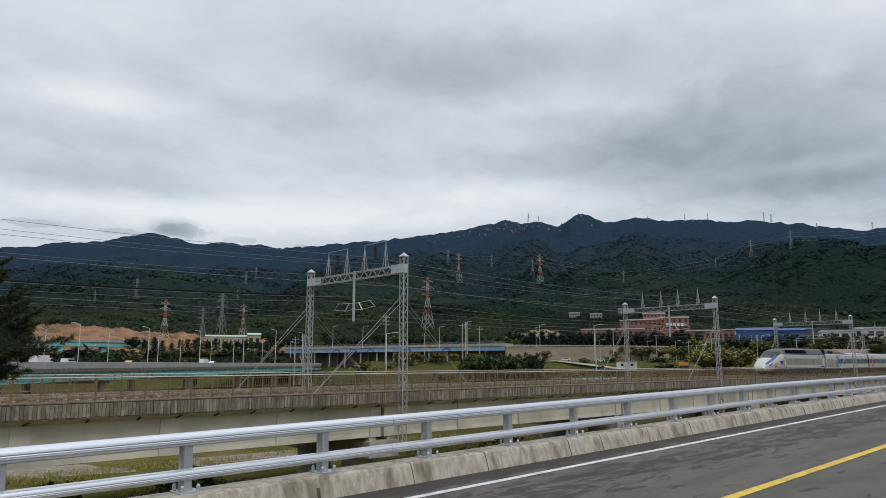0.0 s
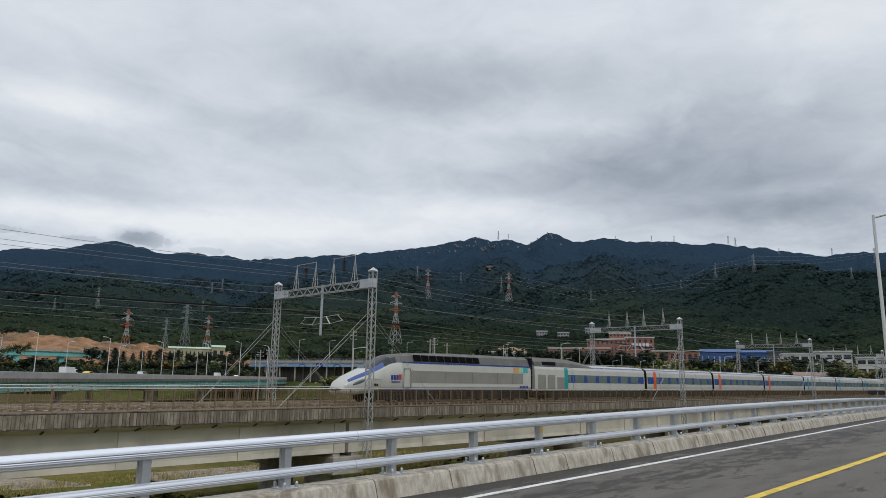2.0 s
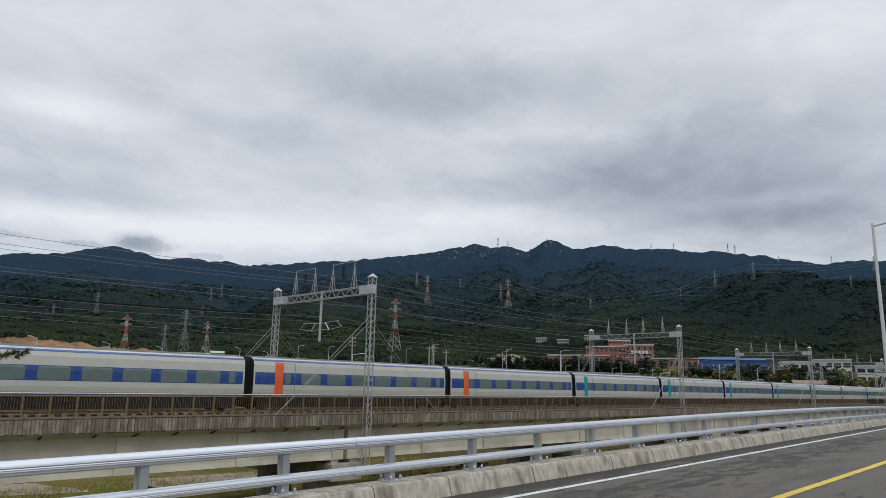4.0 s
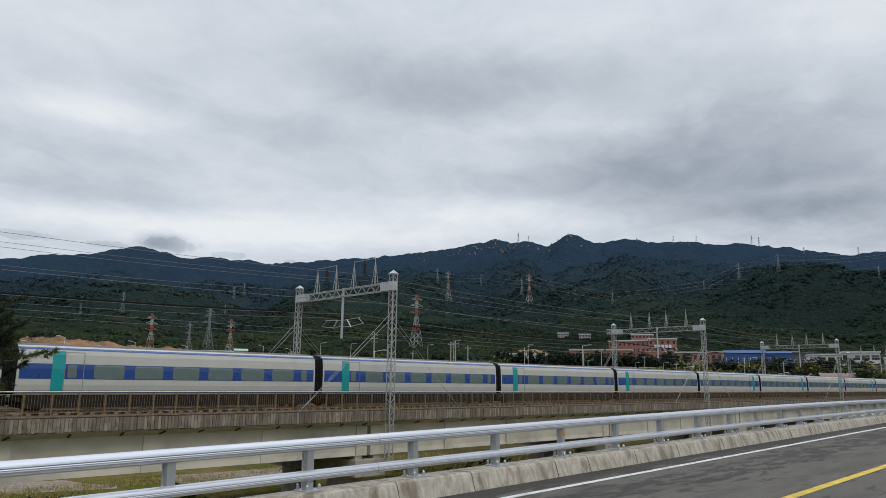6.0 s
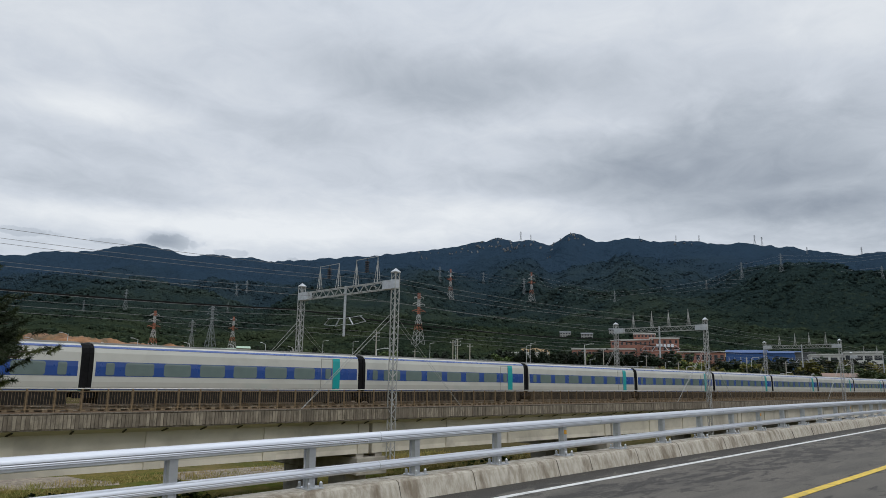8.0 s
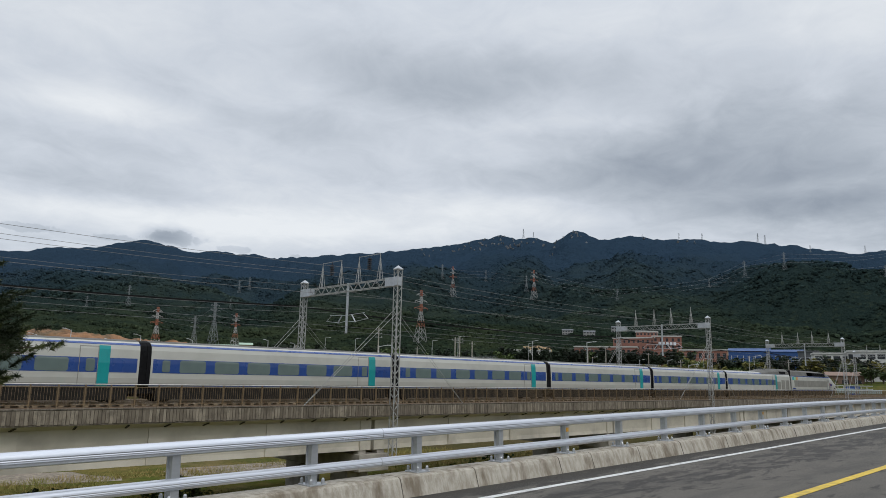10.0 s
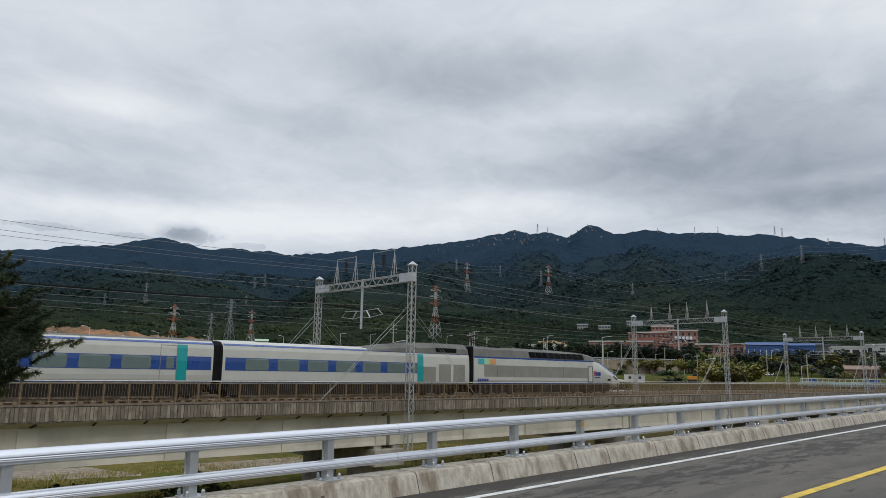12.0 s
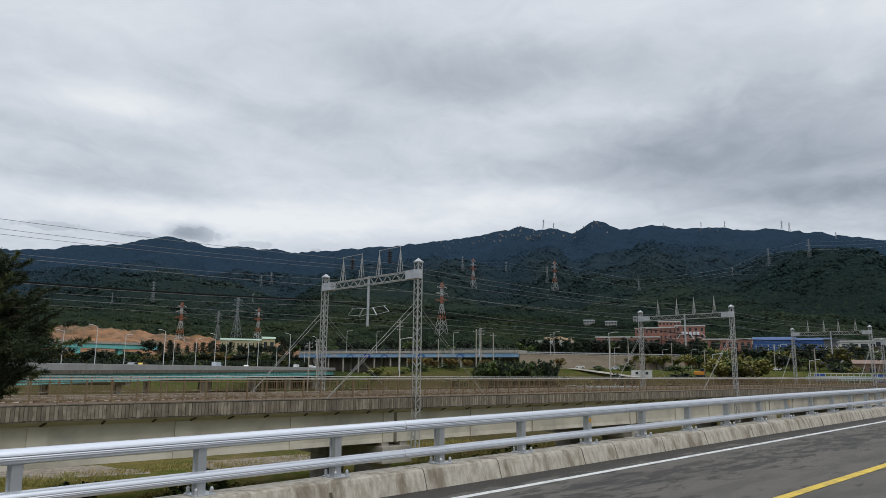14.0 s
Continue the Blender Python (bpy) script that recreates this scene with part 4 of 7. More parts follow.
    for i in range(9):
        for s in (-1, 1):
            bm = bmesh.new()
            x0 = 6.95 + i * 0.9
            vs = [bm.verts.new((x, s * (1.29 - (z - 3.1) * 0.37 + 0.025), z)) for x, z in ((x0, 3.22), (x0 + 0.83, 3.22), (x0 + 0.83, 3.72), (x0, 3.72))]
            bm.faces.new(vs)
            bmesh.ops.solidify(bm, geom=bm.faces[:], thickness=0.02)
            out["roof_grille"].append(mesh_only("roof_grille", bm, TRAIN_BELLOW))
    # folded pantograph with its base and horn
    bm = bmesh.new()
    box(bm, 18.3, 19.7, -0.7, 0.7, 3.98, 4.12, 0.02)
    for y in (-0.5, 0.5):
        tube(bm, (19.3, y, 4.15), (21.9, y * 0.6, 4.65), 0.05, seg=6)
        tube(bm, (21.9, y * 0.6, 4.65), (19.3, 0, 5.32), 0.04, seg=6)
    tube(bm, (19.3, -0.8, 5.34), (19.3, 0.8, 5.28), 0.04, seg=6)
    tube(bm, (18.95, -0.6, 5.34), (18.95, 0.6, 5.28), 0.04, seg=6)
    out["pantograph"] = mesh_only("pantograph", bm, TRAIN_UNDER)
    bm = bmesh.new()
    for x in (7.0, 13.0, 21.0):
        box(bm, x, x + 0.05, -1.0, 1.0, 3.99, 4.04)
    out["roof_seam"] = mesh_only("roof_seam", bm, TRAIN_UNDER)
    # maker's banner patch, in plain colours
    bm = bmesh.new()
    cols = 3
    for i in range(cols):
        for s in (-1, 1):
            box(bm, 19.6 + i * 0.7, 20.3 + i * 0.7, s * 1.41 - 0.012, s * 1.41 + 0.012, 2.52, 2.98, mat=i)
    out["banner"] = mesh_only("banner", bm, [material("banner_orange", (0.7, 0.32, 0.12)), material("banner_green", (0.35, 0.62, 0.35)), material("banner_teal", (0.05, 0.42, 0.48))])
    out["underframe"] = under_mesh(4.5, 20)
    bm = bmesh.new()
    box(bm, 22.2, 22.52, -1.34, 1.34, 0.6, 3.95, 0.05)
    out["gangway"] = mesh_only("gangway", bm, TRAIN_BELLOW)
    # operator's mark and name as plain bars on the flank
    blue, red = material("mark_blue", (0.02, 0.04, 0.22)), material("mark_red", (0.5, 0.04, 0.05))
    bars = [(4.45, 0.2, 1.72, 2.08), (4.72, 0.2, 1.72, 2.08), (4.99, 0.2, 1.72, 2.08), (4.5, 0.9, 1.52, 1.60)] + [(20.5 + i * 0.22, 0.16, 1.12, 1.34) for i in range(6)]
    out["lettering_bar"] = []
    for x0, w, z0, z1 in bars:
        out["lettering_bar"] += plates("lettering_bar", ((x0, x0 + w, z0, z1),), blue, 1.405, 0.02)
    out["lettering_swash"] = plates("lettering_swash", ((5.24, 5.5, 1.72, 2.14),), red, 1.405, 0.02)
    return out


POWER = power_meshes()


def add_power(train, x, flip):
    m = Matrix.Translation((x, 0, 0))
    if flip:
        m = Matrix.Translation((x + POWER_L, 0, 0)) @ Matrix.Rotation(math.pi, 4, "Z")
    car = share("power_car", POWER["body"], train, m, "pale grey streamlined power car with blue nose")
    T = Matrix.Identity(4)
    for key, me in POWER.items():
        if key == "pantograph" and not flip:
            continue
        if isinstance(me, list):
            both(key, me, car, T)
        elif key != "body":
            share(key, me, car, T)
    for bx in (4.6, 18.6):
        share("bogie", BOGIE, car, Matrix.Translation((bx, 0, 0)))


def motor_meshes():
    """The motor car next to the power car: a passenger car with a raised equipment end."""
    L = MOTOR_L
    bm = bmesh.new()
    sweep(bm, section(), [x_station(x) for x in (0.28, 0.34, L - 0.34, L - 0.28)])
    out = {"body": mesh_only("motor_car", bm, TRAIN_WHITE)}
    bm = bmesh.new()
    # the fairing rises from the power car's roof height down to the passenger roof
    rows = []
    for x, h in ((0.3, 0.56), (4.6, 0.56), (6.6, 0.50), (8.6, 0.28), (10.5, 0.03)):
        rows.append([bm.verts.new(c) for c in ((x, -1.345, 3.24), (x, -1.25, 3.3 + h * 0.6), (x, -0.75, 3.50 + h), (x, 0.75, 3.50 + h), (x, 1.25, 3.3 + h * 0.6), (x, 1.345, 3.24))])
    for a, b in zip(rows, rows[1:]):
        for i in range(6):
            bm.faces.new((a[i], a[(i + 1) % 6], b[(i + 1) % 6], b[i]))
    bm.faces.new(rows[0][::-1])
    bm.faces.new(rows[-1])
    out["fairing"] = mesh_only("fairing", bm, TRAIN_ROOF)
    bm = bmesh.new()
    for x, h in ((0.9, 0.56), (4.2, 0.56), (5.9, 0.51), (7.6, 0.40)):
        box(bm, x, x + 0.04, -1.27, 1.27, 3.27, 3.31 + h * 0.62)
        box(bm, x, x + 0.04, -0.76, 0.76, 3.4, 3.51 + h)
    box(bm, 1.65, 3.86, -1.335, 1.335, 3.34, 3.68)
    out["roof_grille"] = mesh_only("roof_grille", bm, TRAIN_BELLOW)
    out["side_grille"] = []
    for x0, z1 in ((0.78, 2.42), (2.34, 2.42), (3.96, 2.2)):
        for side in (-1, 1):
            bm = bmesh.new()
            side_panel(bm, x0, x0 + 1.27, 1.08, z1, 0.012, 0.0, (side,))
            out["side_grille"].append(mesh_only("side_grille", bm, TRAIN_GRILLE))
    bm = bmesh.new()
    side_panel(bm, 5.75, L - 0.45, 1.68, 2.47)
    out["blue_band"] = mesh_only("blue_band", bm, TRAIN_BLUE)
    for nm, z0, z1 in (("blue_line", 3.20, 3.32), ("skirt_stripe", 0.94, 1.03)):
        bm = bmesh.new()
        side_panel(bm, 0.32, L - 0.32, z0, z1)
        out[nm] = mesh_only(nm, bm, TRAIN_BLUE)
    out["underframe"] = under_mesh(4.2, L - 2.4)
    return out


MOTOR = motor_meshes()


def add_motor(train, x, flip):
    L = MOTOR_L
    m = Matrix.Translation((x, 0, 0))
    if flip:
        m = Matrix.Translation((x + L, 0, 0)) @ Matrix.Rotation(math.pi, 4, "Z")
    T = Matrix.Identity(4)
    car = share("motor_car", MOTOR["body"], train, m, "pale grey motor car with raised roof fairing")
    for key, me in MOTOR.items():
        if isinstance(me, list):
            both(key, me, car, T)
        elif key != "body":
            share(key, me, car, T)
    k = KIND["trailer"]
    share("bogie", BOGIE, car, Matrix.Translation((3.2, 0, 0)))
    if flip:
        share("bellows", k["bellow"], car, Matrix.Translation((L, 0, 0)))
    both("door_stripe", KIND["stripe_teal"], car, Matrix.Translation((5.25, 0, 0)), "turquoise stripe beside the door")
    both("door", k["door"], car, Matrix.Translation((5.83, 0, 0)))
    both("door_window", k["win_s"], car, Matrix.Translation((5.92, 0, 0)))
    for i in range(6):
        both("window", k["win"], car, Matrix.Translation((7.12 + i * 2.26, 0, 0)))


def build_train():
    train = thing("high_speed_train", pose(101.2, TRACKS[0], 0.02), "long pale grey and blue high-speed train on the viaduct", "train")
    x = 0.0
    add_power(train, x, False)
    x += POWER_L
    add_motor(train, x, False)
    x += MOTOR_L
    for i in range(16):
        # doors of the rear half stand at the cars' other end
        add_trailer(train, x, "orange" if i < 3 else "teal", i >= 8)
        x += TRAILER_L
    add_motor(train, x, True)
    x += MOTOR_L
    add_power(train, x, True)
    return train


TRAIN = build_train()

# the train's nose along the track, second by second
NOSE = ((0.0, 101.2), (0.1, 97.8), (0.5, 84.1), (1.0, 67.1), (1.5, 49.8), (2.0, 32.3), (3.0, -3.2), (4.0, -38.6), (5.0, -74.15), (6.5, -127.6), (7.5, -163.2),
        (9.0, -216.9), (11.0, -288.7), (12.5, -342.3), (13.5, -378.8), (13.9, -393.2), (14.0, -396.8))


# ---- trees ----
LEAF_A = material("leaves_green", (0.075, 0.11, 0.026), (0.04, 0.065, 0.018), 0.8, 0.8, vary=0.35)
LEAF_B = material("leaves_yellow_green", (0.20, 0.175, 0.035), (0.10, 0.11, 0.028), 0.6, 0.8, vary=0.3)
LEAF_C = material("leaves_autumn", (0.20, 0.13, 0.03), (0.11, 0.085, 0.025), 0.6, 0.8, vary=0.3)
LEAF_D = material("leaves_dark", (0.018, 0.032, 0.014), (0.010, 0.019, 0.009), 0.6, 0.85, vary=0.35)
BARK = material("bark", (0.09, 0.07, 0.055), (0.05, 0.04, 0.03), 4, 0.95, bump=0.4)
PINE = material("pine_needles", (0.028, 0.046, 0.012), (0.013, 0.022, 0.007), 2.0, 0.75)
PINE_TIP = material("pine_tips", (0.085, 0.10, 0.025), (0.05, 0.065, 0.018), 2.0, 0.75)


def clump(bm, c, size, rnd, n=9, flat=0.8):
    """A tuft of leaves: small bent blades set at all angles."""
    for _ in range(n):
        p = c + Vector((rnd.gauss(0, 0.45), rnd.gauss(0, 0.45), rnd.gauss(0, 0.36) * flat)) * size
        q = Euler((rnd.uniform(-1.0, 1.0), rnd.uniform(-1.0, 1.0), rnd.uniform(0, 6.3))).to_quaternion()
        s = size * rnd.uniform(0.22, 0.42)
        vs = [bm.verts.new(p + q @ Vector(v)) for v in ((-s, -0.5 * s, 0), (s * 0.2, -s, 0.25 * s), (s, 0.3 * s, 0), (-0.2 * s, s, 0.2 * s))]
        bm.faces.new(vs)


def tree_meshes(seed, conifer=False, wide=1.0):
    """A tree of unit height: a tapered trunk with limbs, and a crown of tufts round the limbs' ends."""
    rnd = random.Random(seed)
    tb, cb = bmesh.new(), bmesh.new()
    top = 0.95 if conifer else 0.62
    tube(tb, (0, 0, -0.05), (rnd.uniform(-0.02, 0.02), rnd.uniform(-0.02, 0.02), top), 0.028, 0.008, seg=7)
    if conifer:
        for i in range(34):
            h = 0.2 + 0.76 * i / 34
            a = i * 2.4 + rnd.uniform(-0.4, 0.4)
            reach = (1.0 - h) * 0.30 * rnd.uniform(0.6, 1.15) + 0.03
            tip = Vector((reach * math.cos(a), reach * math.sin(a), h - 0.03))
            tube(tb, (0, 0, h), tip, 0.006, 0.002, seg=4)
            for t in (0.45, 0.85):
                clump(cb, Vector((0, 0, h)).lerp(tip, t), 0.085, rnd, 8, 0.6)
    else:
        for i in range(15):
            h = rnd.uniform(0.22, 0.6)
            a = i * 2.4 + rnd.uniform(-0.5, 0.5)
            reach = rnd.uniform(0.18, 0.42) * wide
            tip = Vector((reach * math.cos(a), reach * math.sin(a), min(h + rnd.uniform(0.12, 0.36), 0.93 - reach * 0.35)))
            tube(tb, (0, 0, h), tip, 0.012, 0.004, seg=5)
            for t in (0.45, 0.6, 0.75, 0.88, 1.0):
                clump(cb, Vector((0, 0, h)).lerp(tip, t) + Vector((rnd.uniform(-0.05, 0.05), rnd.uniform(-0.05, 0.05), 0.03)), 0.10, rnd, 13)
    return mesh_only("trunk", tb, BARK), cb


def tree_kinds():
    out = {}
    for key, seed, con, wide, mat in (("green", 3, False, 1.0, LEAF_A), ("broad", 5, False, 1.25, LEAF_A), ("yellow", 8, False, 1.1, LEAF_B), ("autumn", 11, False, 1.0, LEAF_C),
                                      ("dark", 14, False, 0.9, LEAF_D), ("fir", 17, True, 1.0, LEAF_D), ("fir_b", 19, True, 1.0, LEAF_D)):
        trunk, cb = tree_meshes(seed, con, wide)
        out[key] = (trunk, mesh_only("crown", cb, mat))
    return out


TREES = tree_kinds()
TREE_WORDS = {"green": "green leafy tree on the grass bank", "broad": "broad green leafy tree with spreading crown", "yellow": "yellow-green street tree with rounded crown",
              "autumn": "small tree with orange-brown autumn leaves", "dark": "dark green leafy tree at the wood's edge", "fir": "dark green conifer at the wood's edge", "fir_b": "dark green conifer at the wood's edge"}
tree_rnd = random.Random(21)


def add_tree(az, r, height, key, base=None, squash=1.0):
    z = land(az, r) - 0.2 if base is None else base
    t = thing("tree", Matrix.Translation(at(az, r, z)) @ Matrix.Rotation(tree_rnd.uniform(0, 6.3), 4, "Z"), TREE_WORDS[key], "tree", "trees behind the railway")
    s = Matrix.Diagonal((height * squash, height * squash, height, 1))
    trunk, crown = TREES[key]
    share("trunk", trunk, t, s)
    share("crown", crown, t, s)


def build_trees():
    R = tree_rnd
    # the street trees in front of the brick college
    for i in range(13):
        az = 33.6 - 9.6 * i / 12 + R.uniform(-0.2, 0.2)
        add_tree(az, 318 + R.uniform(-6, 6), R.uniform(6.5, 8.0), R.choice(("yellow", "green", "yellow")), None, 1.25)
    for i in range(9):
        add_tree(26.6 - 2.6 * i / 8 + R.uniform(-0.2, 0.2), 262 + R.uniform(-12, 12), R.uniform(7.0, 10.5), R.choice(("yellow", "broad")), -1.5, 1.35)
    add_tree(38.45, 288, 6.2, "autumn", None, 1.0)
    # the thicket behind the viaduct
    for i in range(22):
        add_tree(44.6 - 5.4 * i / 21, 243 + R.uniform(-6, 6), R.uniform(10.5, 13.2), R.choice(("broad", "green", "dark", "green")), -5.6, 0.75)
    for i in range(8):
        add_tree(50.5 - 6.5 * i / 7 + R.uniform(-0.4, 0.4), 287 + R.uniform(-2, 2), R.uniform(4.2, 5.6), "autumn", 2.5, 1.2)
    # the hedge and the tree belt beyond the highway
    for i in range(56):
        az = 78.5 - 20.5 * i / 55 + R.uniform(-0.2, 0.2)
        r = 300 + bank_edge(az) + R.uniform(-6, 12)
        add_tree(az, r, R.uniform(5.5, 8.0), R.choice(("green", "dark", "autumn", "dark", "broad")), land(az, r) - 1.6, 1.6)
    for i in range(26):
        add_tree(70.5 - 11.5 * i / 25 + R.uniform(-0.3, 0.3), 430 + R.uniform(-20, 20), R.uniform(8, 11), R.choice(("fir", "dark", "fir_b")), None, 1.2)
    # the dark wood's edge behind the blue viaduct
    for i in range(64):
        add_tree(60.5 - 26.5 * i / 63 + R.uniform(-0.2, 0.2), 458 + R.uniform(-18, 40), R.uniform(10.5, 16.0), R.choice(("fir", "dark", "fir_b", "dark", "green")), None, 1.15)
    for i in range(36):
        add_tree(41.5 - 14.5 * i / 35 + R.uniform(-0.2, 0.2), 368 + R.uniform(-10, 10), R.uniform(13.0, 16.5), R.choice(("dark", "fir", "dark", "green")), None, 1.1)
    for i in range(22):
        add_tree(27.4 - 13.0 * i / 21 + R.uniform(-0.2, 0.2), 352 + R.uniform(-10, 10), R.uniform(10.0, 12.5), R.choice(("dark", "green", "yellow", "dark")), None, 1.25)
    for i in range(26):
        add_tree(24.5 - 12.0 * i / 25 + R.uniform(-0.2, 0.2), 325 + R.uniform(-25, 20), R.uniform(4.5, 7.5), R.choice(("green", "dark", "yellow")), None, 1.3)
    for i in range(10):
        add_tree(24.0 - 10.0 * i / 9 + R.uniform(-0.3, 0.3), 232 + R.uniform(-10, 10), R.uniform(4.5, 6.5), R.choice(("green", "dark")), -5.8, 1.3)


build_trees()


def build_hedge():
    """The long clipped hedge beside the highway: tufts past counting, in one mesh."""
    rnd = random.Random(61)
    bm = bmesh.new()
    for k in range(1500):
        az = 79.5 - 22.5 * k / 1499 + rnd.uniform(-0.05, 0.05)
        r = 279 + bank_edge(az) + rnd.uniform(-2.5, 2.5)
        top = 3.6 + 1.3 * noise.noise(Vector((az * 1.7, 0, 4)))
        clump(bm, at(az, r, land(az, r) + rnd.uniform(0.2, top)), 1.0, rnd, 8)
    tagged(part("hedge", bm, [LEAF_D]), "dark green hedge along the highway", "hedge", kind="stuff")


build_hedge()


def build_woods():
    """The woods on the slopes: crowns past counting, in one mesh."""
    rnd = np.random.RandomState(4)
    ico = bmesh.new()
    bmesh.ops.create_icosphere(ico, subdivisions=1, radius=1.0)
    base = np.array([v.co[:] for v in ico.verts])
    tri = np.array([[v.index for v in f.verts] for f in ico.faces])
    ico.free()
    verts, faces, count = [], [], 0
    for _ in range(62000):
        az = rnd.uniform(6, 84)
        r = rnd.uniform(470, 2000)
        if r < 470 or (57.5 < az < 82 and r < 760) or (14 < az < 37 and r < 560):
            continue
        z = land(az, r)
        p = at(az, r)
        s = rnd.uniform(1.7, 3.1) * (1.0 + 0.25 * fade(900, 1500, r)) * (1.0 - 0.5 * fade(1600, 2000, r))
        blob = base * (1 + rnd.uniform(-0.28, 0.28, (len(base), 1))) * np.array([s, s, s * rnd.uniform(0.7, 1.1)])
        verts.append(blob + np.array([p.x, p.y, z - s * 0.12]))
        faces.append(tri + count)
        count += len(base)
    me = bpy.data.meshes.new("woods")
    me.from_pydata(np.concatenate(verts).tolist(), [], np.concatenate(faces).tolist())
    m = bpy.data.materials.new("wood_crowns")
    m.use_nodes = True
    n = Nodes(m.node_tree)
    isl = n.add("ShaderNodeNewGeometry").outputs["Random Per Island"]
    co = n.add("ShaderNodeTexCoord").outputs["Object"]
    col = n.mix(1.0, hazed_wood_colour(n, co), n.ramp(isl, [(0.0, 0.85), (0.6, 1.1), (0.93, 1.35), (1.0, 1.9)]), "MULTIPLY")
    g = n.noise(co, 0.9, 4, 0.7).outputs[0]
    col = n.mix(n.remap(g, 0.42, 0.7, 0, 0.22), col, (0.008, 0.014, 0.011))
    b = n.add("ShaderNodeBump", {"Height": g, "Strength": 0.8, "Distance": 1.0})
    p = n.add("ShaderNodeBsdfPrincipled", {"Base Color": col, "Roughness": 1.0, "Normal": b.outputs[0], "Specular IOR Level": 0.0})
    n.add("ShaderNodeOutputMaterial", {0: p.outputs[0]})
    me.materials.append(m)
    tagged(new("woods", me), "dark green woods covering the mountain slopes", "woods", kind="stuff")


build_woods()


def build_crags():
    """Pale granite outcrops breaking through the woods below the ridge."""
    rnd = random.Random(8)
    bm = bmesh.new()
    for a, spread, count, low in ((41.2, 1.3, 34, 0.016), (36.6, 0.9, 12, 0.022), (35.4, 0.4, 9, 0.010), (47.6, 1.5, 6, 0.012), (29.0, 3.0, 4, 0.012), (44.6, 0.8, 6, 0.010)):
        for _ in range(count):
            az = rnd.gauss(a, spread)
            slope = ridge_slope(az) - 0.0030 - low * rnd.random() ** 1.3
            r = 1500.0
            while r < 3390 and land(az, r) - EYE.z < slope * r:
                r += 12
            wide, tall = rnd.uniform(2.5, 8), rnd.uniform(4, 15)
            m = Matrix.Translation(at(az, r - 4, land(az, r) - 0.5)) @ Matrix.Rotation(radians(az - 90), 4, "Z") @ Matrix.Rotation(rnd.uniform(-0.6, 0.6), 4, "Y") @ Matrix.Diagonal((wide, 6, tall, 1))
            new_vs = bmesh.ops.create_icosphere(bm, subdivisions=2, radius=0.55, matrix=m)["verts"]
            for q in new_vs:
                q.co += Vector((rnd.gauss(0, 0.9), rnd.gauss(0, 0.9), rnd.gauss(0, 1.3)))
    tagged(part("crags", bm, material("granite", (0.20, 0.205, 0.21), (0.075, 0.08, 0.085), 0.12, 0.9, bump=0.6, bump_scale=0.5, stain=(0.05, 0.06, 0.05), stain_scale=0.06, stain_amount=0.6)),
           "pale granite outcrops below the mountain ridge", "rocks", kind="stuff")


build_crags()


def build_pine():
    """The pine beside the camera's road, whose boughs hang into view."""
    rnd = random.Random(9)
    foot = at(84.0, 19.0, land(84, 19) - 0.3)
    t = thing("pine_tree", Matrix.Translation(foot), "dark green pine with long needled boughs beside the bridge", "tree")
    H = 10.2
    tb = bmesh.new()
    tube(tb, (0, 0, 0), (0.15, 0, H * 0.55), 0.20, 0.14, seg=10)
    tube(tb, (0.15, 0, H * 0.55), (0.1, 0.1, H), 0.14, 0.03, seg=10)
    nb = bmesh.new()
    for i in range(96):
        h = 7.6 + (H - 7.6) * i / 95
        a = radians(-25 + (i * 137.5) % 360)
        reach = max(0.35, 2.75 - abs(h - 8.7) * 0.9) * rnd.uniform(0.75, 1.05)
        a0 = Vector((0.12, 0, h))
        tip = Vector((reach * math.cos(a), reach * math.sin(a), h + rnd.uniform(-0.25, 0.5)))
        tube(tb, a0, tip, 0.045, 0.012, seg=5)
        for k in range(20):
            f = 0.2 + 0.8 * k / 19
            c = a0.lerp(tip, f) + Vector((rnd.gauss(0, 0.2), rnd.gauss(0, 0.2), rnd.gauss(0.05, 0.14)))
            out = (tip - a0).normalized()
            axis = (out + Vector((rnd.gauss(0, 0.5), rnd.gauss(0, 0.5), rnd.uniform(0.0, 0.9)))).normalized()
            tube(tb, c, c + axis * 0.2, 0.012, 0.006, seg=3, caps=False)
            light = 1 if (rnd.random() < 0.22 and f > 0.6) else 0
            for j in range(120):
                root = c + axis * rnd.uniform(-0.05, 0.26)
                d = (axis * rnd.uniform(0.2, 1.0) + Vector((rnd.gauss(0, 0.55), rnd.gauss(0, 0.55), rnd.gauss(0, 0.55)))).normalized()
                L = rnd.uniform(0.09, 0.19)
                side = d.cross(Vector((rnd.gauss(0, 1), rnd.gauss(0, 1), rnd.gauss(0, 1)))).normalized() * 0.0115
                f3 = nb.faces.new([nb.verts.new(root - side), nb.verts.new(root + side), nb.verts.new(root + d * L)])
                f3.material_index = light
    part("trunk", tb, BARK, t)
    part("crown", nb, [PINE, PINE_TIP], t)


build_pine()

# ---- the highway bridge beyond the railway ----
H0, H1 = at(84, 119.2, 0), at(56.5, 402, 0)
HW = (H1 - H0).normalized()
HN = Vector((-HW.y, HW.x, 0))
H_LEN = (H1 - H0).length


def hw(u, v, w):
    """Along the highway, across (away is positive), above its deck."""
    return H0 + HW * u + HN * v + Vector((0, 0, 1.46 + 0.0031 * u + w))


def hw_at(u):
    return lambda v, w: hw(u, v, w)


HW_TURN = Matrix.Rotation(math.atan2(HW.y, HW.x), 4, "Z")


def hw_m(u, v, w=0.0):
    return Matrix.Translation(hw(u, v, w)) @ HW_TURN


